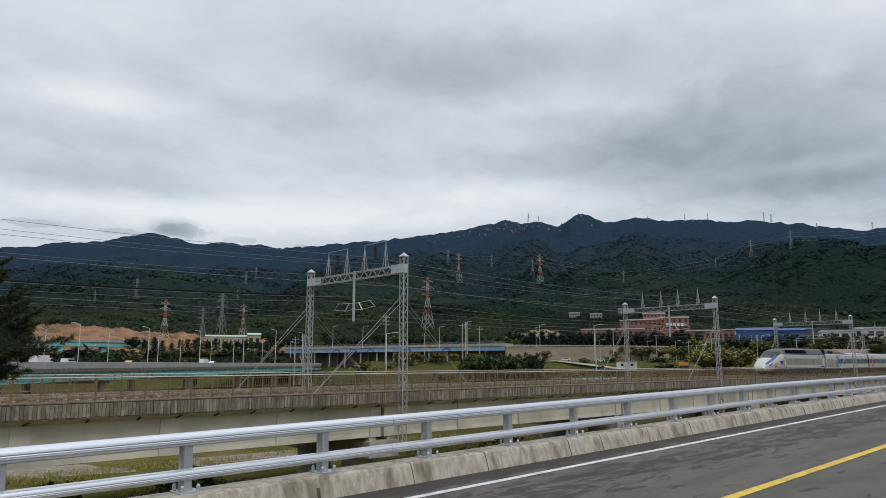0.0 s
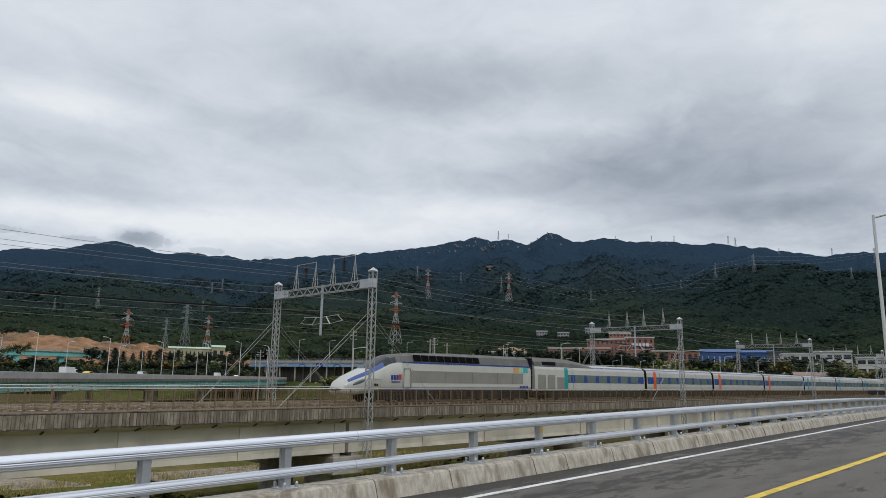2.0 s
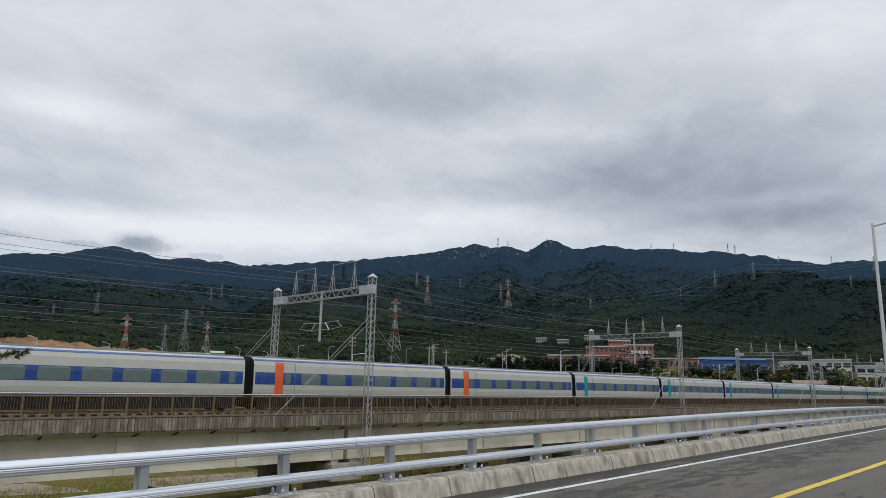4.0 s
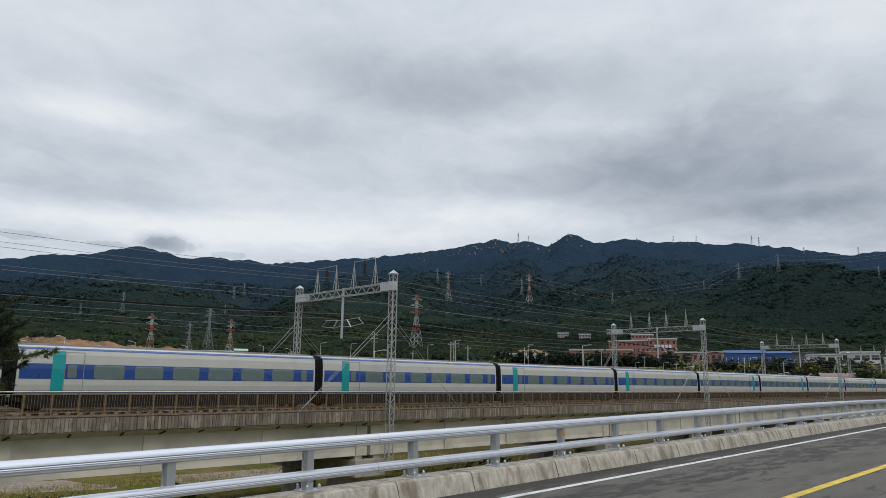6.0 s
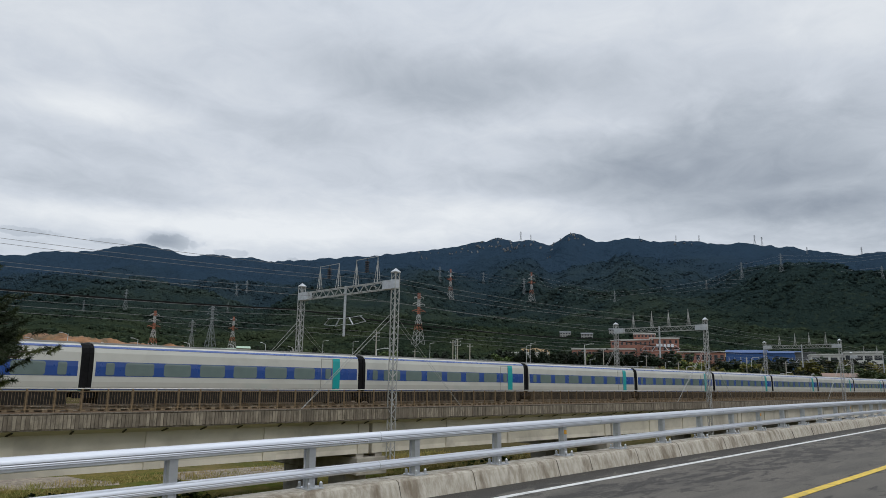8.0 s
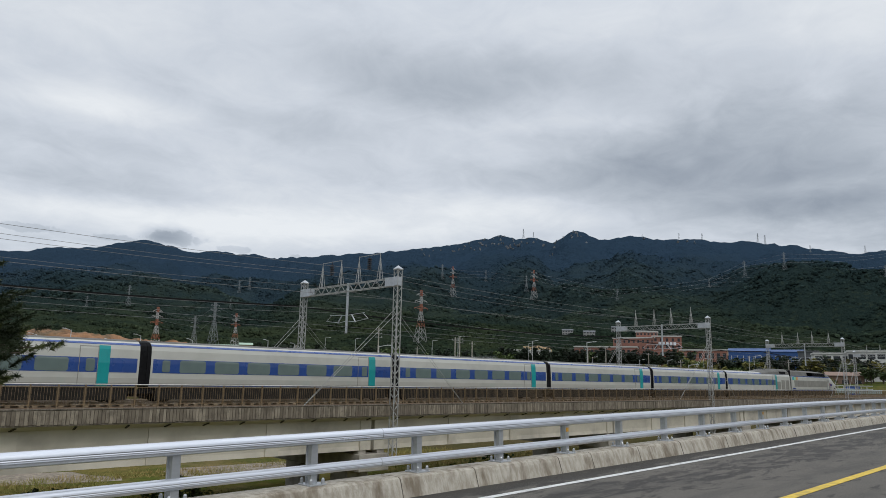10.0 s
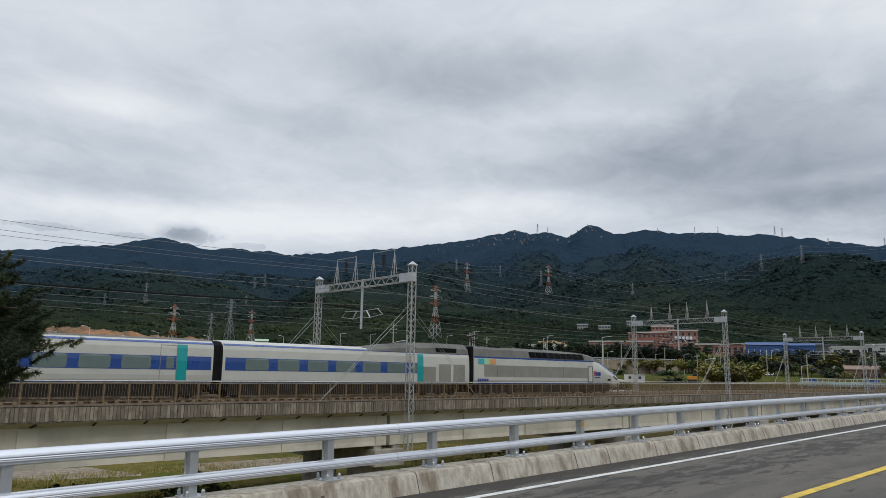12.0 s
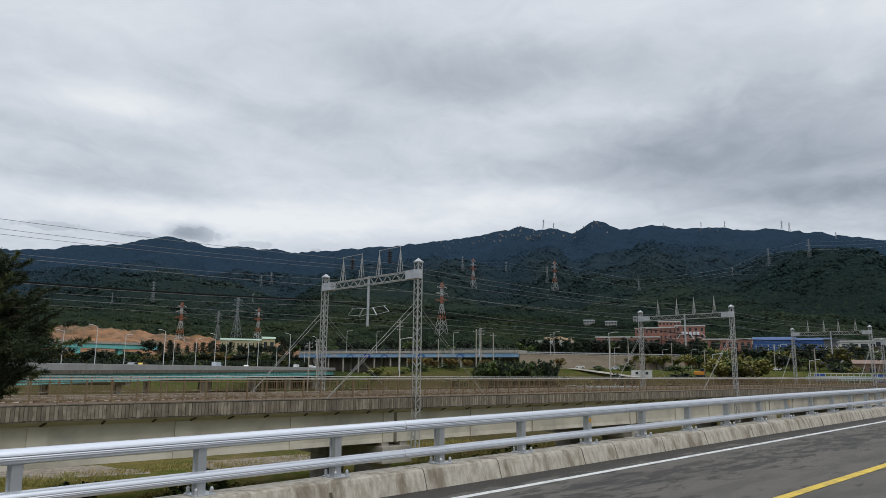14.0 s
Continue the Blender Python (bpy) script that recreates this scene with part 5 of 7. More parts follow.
def build_highway():
    h = thing("highway_bridge", Matrix.Identity(4), "long turquoise steel girder highway bridge with concrete deck", "bridge")
    st = [hw_at(u) for u in (-70, 0, H_LEN)]
    bm = bmesh.new()
    sweep(bm, [(-0.3, 0), (24, 0), (24, -0.5), (22, -1.1), (1.4, -1.1), (-0.3, -0.9)], st)
    part("deck", bm, CONC_GIRDER, h)
    bm = bmesh.new()
    sweep(bm, [(0, 0.02), (23.6, 0.02), (23.6, 0.04), (0, 0.04)], st)
    part("carriageway", bm, ASPHALT_FAR, h)
    bm = bmesh.new()
    sweep(bm, [(-0.5, -0.40), (-0.5, 0.80), (-0.45, 0.85), (-0.2, 0.85), (-0.1, 0.02), (-0.1, -0.40)], st)
    part("parapet", bm, material("grey_parapet", (0.36, 0.36, 0.35), (0.29, 0.29, 0.28), 0.4, 0.8, stain=(0.24, 0.235, 0.22), stain_scale=0.1, stain_amount=0.5), h)
    bm = bmesh.new()
    sweep(bm, [(-0.56, -1.1), (-0.56, -0.38), (-0.30, -0.38), (-0.30, -1.1)], st)
    part("edge_beam", bm, CONC_DARK, h, "dark stained concrete edge beam")
    bm = bmesh.new()
    sweep(bm, [(23.6, 0.02), (23.6, 0.85), (24, 0.85), (24, -0.5)], st)
    part("parapet", bm, CONCRETE, h)
    for v in (0.45, 12.0, 21.0):
        bm = bmesh.new()
        sweep(bm, [(v - 0.5, -1.1), (v + 0.5, -1.1), (v + 0.4, -1.2), (v + 0.4, -2.7), (v + 0.6, -2.83), (v - 0.6, -2.83), (v - 0.4, -2.7), (v - 0.4, -1.2)], st)
        part("girder", bm, TEAL, h)
    for k in range(-14, int(H_LEN / 4.5)):
        bm = bmesh.new()
        p = [hw(k * 4.5 + du, dv, -2.7) for du, dv in ((0, -0.1), (0.12, -0.1), (0.12, 0.05), (0, 0.05))]
        vs = [bm.verts.new(c) for c in p + [c + Vector((0, 0, 1.5)) for c in p]]
        for f in ((0, 1, 5, 4), (1, 2, 6, 5), (2, 3, 7, 6), (3, 0, 4, 7), (4, 5, 6, 7), (3, 2, 1, 0)):
            bm.faces.new([vs[i] for i in f])
        part("stiffener", bm, TEAL, h)
    # service pipe rail along the girder's foot
    bm = bmesh.new()
    tube(bm, hw(-70, -0.75, -2.0), hw(H_LEN, -0.75, -2.0), 0.05, seg=5)
    part("pipe", bm, LAMP_GREY, h)
    for u in (-40, 10, 60, 110, 160, 210, 260):
        bm = bmesh.new()
        for v in (3, 19):
            tube(bm, hw(u, v, -9.5), hw(u, v, -3.6), 1.0, seg=14)
        a = [hw(u - 1, 0.5, -3.7), hw(u + 1, 0.5, -3.7), hw(u + 1, 22.5, -3.7), hw(u - 1, 22.5, -3.7)]
        vs = [bm.verts.new(c) for c in a] + [bm.verts.new(c + Vector((0, 0, 0.85))) for c in a]
        for f in ((0, 1, 5, 4), (1, 2, 6, 5), (2, 3, 7, 6), (3, 0, 4, 7), (4, 5, 6, 7), (3, 2, 1, 0)):
            bm.faces.new([vs[i] for i in f])
        part("pier", bm, CONCRETE, h)


LAMP_GREY = material("lamp_pole_grey", (0.62, 0.63, 0.63), (0.52, 0.53, 0.53), 2, 0.5, 0.2)
build_highway()



def lamp_meshes():
    pb, ab, hb = bmesh.new(), bmesh.new(), bmesh.new()
    tube(pb, (0, 0, 0), (0, 0, 1.0), 0.011, 0.007, seg=8)
    tube(pb, (0, 0, 0), (0, 0, 0.06), 0.016, 0.016, seg=8)
    tube(ab, (0, 0, 0.985), (-0.17, 0, 1.02), 0.006, 0.005, seg=6)
    box(hb, -0.26, -0.16, -0.016, 0.016, 1.012, 1.028, 0.004)
    return mesh_only("pole", pb, LAMP_GREY), mesh_only("arm", ab, LAMP_GREY), mesh_only("lamp_head", hb, LAMP_GREY)


LAMP = lamp_meshes()


def add_lamp(place, height, turn, label="tall grey street lamp with single arm on bridge"):
    t = thing("street_lamp", Matrix.Translation(place) @ Matrix.Rotation(radians(turn), 4, "Z"), label, "street lamp", "street lamps")
    for name, me in zip(("pole", "arm", "lamp_head"), LAMP):
        share(name, me, t, Matrix.Scale(height, 4))


# heading, slope of sight to the top, far side or near
for az, up, far in ((76.14, 0.045, 0), (74.0, 0.0525, 0), (72.07, 0.0424, 1), (69.36, 0.0491, 0), (68.68, 0.0397, 1), (67.1, 0.0395, 1), (65.71, 0.0458, 0), (64.89, 0.0382, 1),
                    (63.23, 0.0366, 1), (62.49, 0.0454, 0), (61.07, 0.0336, 1), (60.07, 0.0487, 0), (58.9, 0.0335, 1), (58.0, 0.045, 0)):
    across_v = 21.0 if far else 0.5
    reach = (73.4 + across_v) / math.sin(radians(az - 46.0))
    u = reach * math.cos(radians(az - 46.0)) - 93.9
    base = hw(u, across_v, 0.0)
    add_lamp(base, 1.7 + up * reach - base.z, 28 + (180 if far else 0))
for az, r, h, base in ((34.6, 300, 15, None), (34.2, 300, 9, None), (39.2, 300, 8.5, 9.3), (38.9, 300, 9.5, 9.3), (44.9, 320, 12, 9.3), (51.3, 260, 17, None), (55.6, 300, 9, 9.2), (53.2, 300, 9, 9.2),
                       (50.2, 300, 9, 9.2), (47.0, 300, 9, 9.2), (30.6, 330, 9, None), (28.5, 330, 9, None), (27.0, 255, 13, None), (22.4, 330, 11, None), (20.5, 250, 12, None), (25.9, 340, 10, None)):
    add_lamp(at(az, r, land(az, r) - 0.1 if base is None else base), h, az + 90, "grey street lamp beside the far road")
# the tall lamp on the near kerb, its arm over the road
add_lamp(rd(55.6, 0.12, 0.29), 13.4, 105, "tall grey street lamp standing on the bridge kerb")

# ---- vehicles on the highway and the far road ----
TYRE = material("tyre", (0.02, 0.02, 0.02), rough=0.9)
AUTO_GLASS = material("car_glass", (0.03, 0.035, 0.04), rough=0.1, coat=0.5)


def add_vehicle(m, kind, colour, label, cat):
    v = thing(kind, m, label, cat, "distant vehicles")
    paint = material("paint_" + label.split()[0], colour, tuple(c * 0.92 for c in colour), 1, 0.35, coat=0.4)
    L, W2, top = {"car": (4.4, 0.9, 1.45), "van": (5.0, 0.95, 2.0), "truck": (8.0, 1.15, 3.1)}[kind]
    bm = bmesh.new()
    if kind == "car":
        prof = [(0, 0.35), (0, 0.75), (1.0, 0.9), (1.6, 1.42), (3.3, 1.45), (4.0, 0.95), (4.4, 0.85), (4.4, 0.35)]
    elif kind == "van":
        prof = [(0, 0.35), (0, 0.95), (0.9, 1.1), (1.5, 1.9), (4.9, 2.0), (5.0, 0.35)]
    else:
        prof = [(0, 0.45), (0, 1.5), (0.35, 2.4), (1.8, 2.5), (1.8, 0.45)]
    sweep(bm, [(x, z) for x, z in prof], [(lambda y: lambda a, b: Vector((a - L / 2, y, b)))(y) for y in (-W2, W2)])
    bmesh.ops.bevel(bm, geom=bm.edges[:], offset=0.06, segments=2, affect="EDGES")
    part("body", bm, paint, v)
    if kind == "truck":
        bm = bmesh.new()
        box(bm, 1.95 - L / 2, L / 2, -1.2, 1.2, 0.9, top, 0.04)
        part("cargo_box", bm, paint, v)
        wx = (1.0 - L / 2, L / 2 - 1.4)
        win = (0.2, 1.3, 1.5, 2.2)
    else:
        wx = (0.85 - L / 2, L / 2 - 0.85)
        win = (1.5, 3.4, 0.98, 1.34) if kind == "car" else (1.3, 4.6, 1.25, 1.75)
    for s in (-1, 1):
        bm = bmesh.new()
        box(bm, win[0] - L / 2, win[1] - L / 2, s * (W2 + 0.01) - 0.015, s * (W2 + 0.01) + 0.015, win[2], win[3])
        part("side_window", bm, AUTO_GLASS, v)
        for x in wx:
            bm = bmesh.new()
            tube(bm, (x, s * (W2 - 0.2), 0.34), (x, s * (W2 + 0.02), 0.34), 0.34, seg=16)
            part("wheel", bm, TYRE, v)
    # small delivery trucks and compact cars
    for piece in v.children:
        piece.matrix_basis = Matrix.Scale({"truck": 0.66, "van": 0.8, "car": 0.88}[kind], 4)
    return v


MOVERS = []
for u0, v, speed, kind, colour, label, cat in ((38.6, 4.0, 13.58, "truck", (0.75, 0.75, 0.74), "white box truck on the highway bridge", "truck"),
                                               (55.7, 8.0, 21.15, "van", (0.7, 0.72, 0.72), "silver van on the highway bridge", "van"),
                                               (138.1, 8.0, 20.08, "truck", (0.72, 0.73, 0.72), "white cargo truck on the highway bridge", "truck"),
                                               (134.3, 4.0, 27.05, "car", (0.7, 0.72, 0.75), "silver car on the highway bridge", "car"),
                                               (-130.9, 8.0, 19.05, "truck", (0.55, 0.62, 0.68), "grey and blue box truck on the highway bridge", "truck"),
                                               (-243.9, 4.0, 22.35, "car", (0.2, 0.21, 0.23), "dark grey car on the highway bridge", "car"),
                                               (84.6, 8.0, -0.19, "car", (0.62, 0.42, 0.03), "yellow taxi on the highway bridge", "car"),
                                               (-88.9, 4.0, 17.44, "car", (0.72, 0.72, 0.72), "white car on the highway bridge", "car")):
    MOVERS.append((add_vehicle(hw_m(u0, v, 0.04), kind, colour, label, cat), u0, v, speed))
for az, r, colour, label in ((36.9, 300, (0.72, 0.72, 0.72), "white parked car on the far road"), (35.55, 303, (0.03, 0.03, 0.035), "black parked car on the far road"), (34.2, 308, (0.5, 0.53, 0.56), "grey parked car on the far road"),
                             (22.6, 330, (0.7, 0.7, 0.72), "white parked car under the trees")):
    add_vehicle(Matrix.Translation(at(az, r, land(az, r) + 0.12)) @ Matrix.Rotation(radians(-50), 4, "Z"), "car", colour, label, "car")

# ---- the blue viaduct and the retaining wall ----


def build_blue_viaduct():
    a, b = at(59.3, 430), at(41.7, 345)
    d = (b - a).normalized()
    nrm = Vector((-d.y, d.x, 0))
    if nrm.dot(a) < 0:
        nrm = -nrm
    L = (b - a).length

    def f(u, v, w):
        return a + d * u + nrm * v + Vector((0, 0, w + 3.7))
    v = thing("blue_viaduct", Matrix.Identity(4), "road viaduct with light blue painted side panels and arches", "viaduct")
    st = [(lambda u: lambda p, q: f(u, p, q))(u) for u in (0, L)]
    bm = bmesh.new()
    sweep(bm, [(0, 8.9), (9, 8.9), (9, 6.9), (0, 6.9), (0, 7.45), (-0.5, 7.6), (-0.5, 8.9)], st)
    part("deck", bm, CONCRETE, v)
    n = 24
    for i in range(n):
        bm = bmesh.new()
        u0, u1 = L * i / n + 0.03, L * (i + 1) / n - 0.03
        vs = [bm.verts.new(f(u, p, w)) for u, p, w in ((u0, -0.12, 5.4), (u1, -0.12, 5.4), (u1, -0.12, 7.3), (u0, -0.12, 7.3), (u0, -0.004, 5.4), (u1, -0.004, 5.4), (u1, -0.004, 7.3), (u0, -0.004, 7.3))]
        for q in ((0, 1, 2, 3), (5, 4, 7, 6), (0, 4, 5, 1), (1, 5, 6, 2), (2, 6, 7, 3), (3, 7, 4, 0)):
            bm.faces.new([vs[k] for k in q])
        part("side_panel", bm, BLUE_PANEL, v)
    for i in range(2, 22, 2):
        # painted arch emblems, dark blue and cream by turns
        bm = bmesh.new()
        u0 = L * (i + 0.5) / n
        outer = [(u0 + 2.6 * math.cos(t), 5.45 + 1.65 * math.sin(t)) for t in [math.pi * k / 8 for k in range(9)]]
        inner = [(u0 + 1.7 * math.cos(t), 5.45 + 1.0 * math.sin(t)) for t in [math.pi * k / 8 for k in range(9)]]
        for k in range(8):
            bm.faces.new([bm.verts.new(f(u, -0.14, w)) for u, w in (outer[k], outer[k + 1], inner[k + 1], inner[k])])
        bmesh.ops.remove_doubles(bm, verts=bm.verts[:], dist=0.001)
        bmesh.ops.solidify(bm, geom=bm.faces[:], thickness=0.02)
        part("arch_emblem", bm, material("emblem_blue", (0.05, 0.13, 0.38)) if i % 4 else material("emblem_cream", (0.5, 0.42, 0.38)), v)
    bm = bmesh.new()
    for k in range(int(L / 2.5)):
        tube(bm, f(k * 2.5, 0.2, 8.9), f(k * 2.5, 0.2, 9.8), 0.05, seg=4)
    for w in (9.3, 9.75):
        tube(bm, f(0, 0.2, w), f(L, 0.2, w), 0.05, seg=4)
    part("railing", bm, STEEL, v)
    for k in range(1, 13):
        bm = bmesh.new()
        tube(bm, f(L * k / 13, 1.0, -9), f(L * k / 13, 1.0, 6.7), 0.45, seg=10)
        part("column", bm, CONCRETE, v)
    for k in range(1, 13, 2):
        bm = bmesh.new()
        tube(bm, f(L * k / 13, 8.0, -9), f(L * k / 13, 8.0, 6.7), 0.45, seg=10)
        part("column", bm, CONCRETE, v)
    # dark sheet added behind the columns, standing in for the shade under the deck
    bm = bmesh.new()
    sweep(bm, [(9.0, -9), (9.4, -9), (9.4, 6.8), (9.0, 6.8)], st)
    part("back_wall", bm, CONC_DARK, v)
    s = thing("road_sign", Matrix.Identity(4), "bright blue road sign on the viaduct's side", "sign")
    bm = bmesh.new()
    u0 = L * 0.34
    vs = [bm.verts.new(f(u, -0.25, w)) for u, w in ((u0, 5.3), (u0 + 4.6, 5.3), (u0 + 4.6, 7.35), (u0, 7.35))]
    bm.faces.new(vs)
    bmesh.ops.solidify(bm, geom=bm.faces[:], thickness=0.08)
    part("sign_face", bm, material("sign_blue", (0.02, 0.09, 0.55), rough=0.5), s)
    bm = bmesh.new()
    for k in range(3):
        vs = [bm.verts.new(f(u, -0.27, w)) for u, w in ((u0 + 0.5 + k * 0.8, 5.8), (u0 + 1.1 + k * 0.8, 5.8), (u0 + 1.1 + k * 0.8, 6.6), (u0 + 0.5 + k * 0.8, 6.6))]
        bm.faces.new(vs)
    bmesh.ops.solidify(bm, geom=bm.faces[:], thickness=0.02)
    part("sign_bars", bm, material("sign_white", (0.7, 0.72, 0.75)), s)


build_blue_viaduct()

WALL_BUFF = material("buff_wall", (0.33, 0.27, 0.20), (0.27, 0.22, 0.165), 0.3, 0.9, bump=0.2, stain=(0.20, 0.165, 0.125), stain_scale=0.08, stain_amount=0.6, stretch=(1, 1, 3))


def build_wall():
    a, b = at(41.6, 296), at(29.0, 330)
    d = (b - a).normalized()
    L = (b - a).length
    m = Matrix.Translation(a) @ Matrix.Rotation(math.atan2(d.y, d.x), 4, "Z")
    w = thing("retaining_wall", m, "long buff concrete retaining wall in stepped courses", "wall")
    for k in range(7):
        bm = bmesh.new()
        z0, z1 = 2.6 + k * 0.98, 2.6 + (k + 1) * 0.98 - 0.05
        box(bm, 0, L, -0.2 + k * 0.06, 1.5, z0, z1)
        part("course", bm, WALL_BUFF, w)
    bm = bmesh.new()
    box(bm, -1, L + 1, 0.0, 1.6, 9.42, 9.75)
    part("coping", bm, CONCRETE, w)
    bm = bmesh.new()
    for k in range(int(L / 2)):
        box(bm, k * 2, k * 2 + 0.1, 0.3, 0.4, 9.75, 10.5)
    box(bm, 0, L, 0.28, 0.36, 10.1, 10.45)
    part("crash_barrier", bm, STEEL, w)


build_wall()

# ---- buildings ----
BRICK = material("red_brick", (0.27, 0.125, 0.09), (0.22, 0.10, 0.075), 0.6, 0.9, stain=(0.19, 0.085, 0.06), stain_scale=0.12, stain_amount=0.5)
ROOF_WHITE = material("pale_roof", (0.50, 0.49, 0.46), (0.42, 0.41, 0.39), 0.4, 0.8)
WIN_DARK = material("dark_window", (0.035, 0.04, 0.045), rough=0.15, coat=0.4)
SHED_BLUE = material("blue_cladding", (0.018, 0.075, 0.23), (0.015, 0.062, 0.20), 0.3, 0.5, stain=(0.02, 0.075, 0.24), stain_scale=0.1)
PALE = material("pale_render", (0.55, 0.55, 0.53), (0.47, 0.47, 0.45), 0.4, 0.8, stain=(0.36, 0.36, 0.35), stain_scale=0.15)
GREYCLAD = material("dark_grey_cladding", (0.08, 0.085, 0.09), (0.06, 0.065, 0.07), 0.4, 0.6)
CREAM = material("cream_render", (0.38, 0.33, 0.19), (0.33, 0.29, 0.17), 0.4, 0.8)
MINT = material("mint_roof", (0.38, 0.50, 0.38), (0.32, 0.44, 0.33), 0.3, 0.6)


def add_building(name, az, r, width, depth, z0, z1, turn, wall_mat, roof_mat, label, storeys=3, bays=8, win=WIN_DARK, cat="building", gable=0.0, wfrac=0.55):
    """A block with a real roof and a window grid set into its front and one side."""
    m = Matrix.Translation(at(az, r, z0)) @ Matrix.Rotation(radians(turn), 4, "Z")
    b = thing(name, m, label, cat, "far buildings")
    H = z1 - z0
    bm = bmesh.new()
    box(bm, -width / 2, width / 2, 0, depth, -6, H)
    part("wall", bm, wall_mat, b)
    bm = bmesh.new()
    if gable:
        sweep(bm, [(-0.4, H), (depth / 2, H + gable), (depth + 0.4, H), (depth + 0.4, H - 0.15), (depth / 2, H + gable - 0.2), (-0.4, H - 0.15)],
              [(lambda x: lambda p, q: Vector((x, p, q)))(x) for x in (-width / 2 - 0.4, width / 2 + 0.4)])
    else:
        box(bm, -width / 2 - 0.35, width / 2 + 0.35, -0.35, depth + 0.35, H, H + 0.7, 0.05)
    part("roof", bm, roof_mat, b)
    if storeys:
        sh = H / storeys
        bw = width / bays
        for s in range(storeys):
            for k in range(bays):
                x0 = -width / 2 + bw * (k + 0.5 - wfrac / 2)
                bm = bmesh.new()
                box(bm, x0, x0 + bw * wfrac, -0.04, 0.06, sh * (s + 0.32), sh * (s + 0.78))
                part("window", bm, win, b)
    return b


# the brick college: a long low wing, the tall block and the other wing
add_building("college_wing", 33.2, 402, 34, 14, 9, 21.5, -62, BRICK, ROOF_WHITE, "low red brick college wing with pale flat roof", 2, 12)
add_building("college_block", 31.0, 418, 24, 16, 9, 27.5, -75, BRICK, ROOF_WHITE, "tall red brick college block with rows of windows", 5, 9, wfrac=0.4)
main = add_building("college_block", 28.5, 415, 15.5, 22, 9, 28.3, -58, BRICK, ROOF_WHITE, "tall red brick college block carrying a white sign", 5, 5, wfrac=0.4)
for i in range(5):
    bm = bmesh.new()
    box(bm, -4.6 + i * 2.0, -3.2 + i * 2.0, -0.5, -0.1, 14.6, 16.3, 0.05)
    part("sign_bar", bm, material("sign_white", (0.7, 0.72, 0.75)), main)
add_building("roof_house", 30.0, 425, 12, 8, 27, 31.5, -62, BRICK, ROOF_WHITE, "small brick roof house on the college block", 2, 6)
add_building("college_wing", 25.9, 405, 24, 14, 8, 20.3, -66, BRICK, ROOF_WHITE, "red brick college wing with pale flat roof", 2, 8)
add_building("factory_shed", 22.7, 440, 22, 20, 10, 21.8, -68, SHED_BLUE, SHED_BLUE, "blue corrugated steel factory shed", 1, 7, PALE, "shed", 2.0, 0.10)
add_building("factory_shed", 20.3, 440, 20, 20, 10, 21.5, -70, SHED_BLUE, SHED_BLUE, "blue corrugated steel factory shed", 1, 6, PALE, "shed", 1.6, 0.10)
add_building("warehouse", 18.8, 400, 9, 14, 8, 19.5, -70, GREYCLAD, GREYCLAD, "dark grey clad warehouse beside white offices", 0)
add_building("office_building", 17.3, 372, 15, 12, 9, 17.3, -66, PALE, PALE, "pale grey office building with strip windows", 2, 4, wfrac=0.75)
add_building("office_building", 15.2, 372, 15, 12, 9, 18.3, -72, PALE, PALE, "white office building with dark strip windows", 2, 4, wfrac=0.8)
add_building("office_building", 12.6, 385, 16, 12, 8, 16.0, -74, PALE, PALE, "white office building with dark strip windows", 2, 4, wfrac=0.8)
add_building("works_building", 63.3, 480, 34, 12, 12, 20.6, -26, CREAM, MINT, "long cream works building with mint-green roof", 1, 14, gable=1.2, wfrac=0.3)
add_building("works_hall", 61.7, 474, 8, 12, 12, 21.6, -26, CREAM, MINT, "cream works hall with mint-green gable roof", 1, 2, gable=1.5)


def slope_radius(az, slope):
    """Where the hillside meets that line of sight."""
    r = 540.0
    while r < 3000 and land(az, r) - EYE.z < slope * r:
        r += 5
    return r


for az, slope, wide, tall, storeys, bays, label in ((36.1, 0.0635, 0.015, 0.007, 2, 4, "pale house with grey roof on the wooded slope"), (34.4, 0.0635, 0.016, 0.007, 2, 4, "pale house with grey roof on the wooded slope"),
                                                    (32.45, 0.069, 0.008, 0.008, 2, 2, "small white house on the wooded slope")):
    rr = slope_radius(az, slope)
    add_building("hill_house", az, rr, wide * rr, 8, land(az, rr), land(az, rr) + tall * rr * 0.8 + 1.0, az - 90, material("grey_render", (0.28, 0.28, 0.27), (0.22, 0.22, 0.21), 0.5, 0.85), material("slate_roof", (0.16, 0.17, 0.18), (0.12, 0.13, 0.14), 0.5, 0.8), label, storeys, bays, cat="house", gable=1.6)
add_building("low_house", 39.1, 425, 24, 8, 10, 20.0, -50, PALE, PALE, "long low white house behind the trees", 0, 7, cat="house")
add_building("farm_shed", 16.6, 300, 12, 8, -1, 6.5, -66, material("brown_shed", (0.16, 0.10, 0.07)), material("tin_roof", (0.24, 0.16, 0.12)), "brown tin-roofed farm shed", 1, 3, cat="shed", gable=1.4)

# ---- the earthworks at the mountain's foot ----


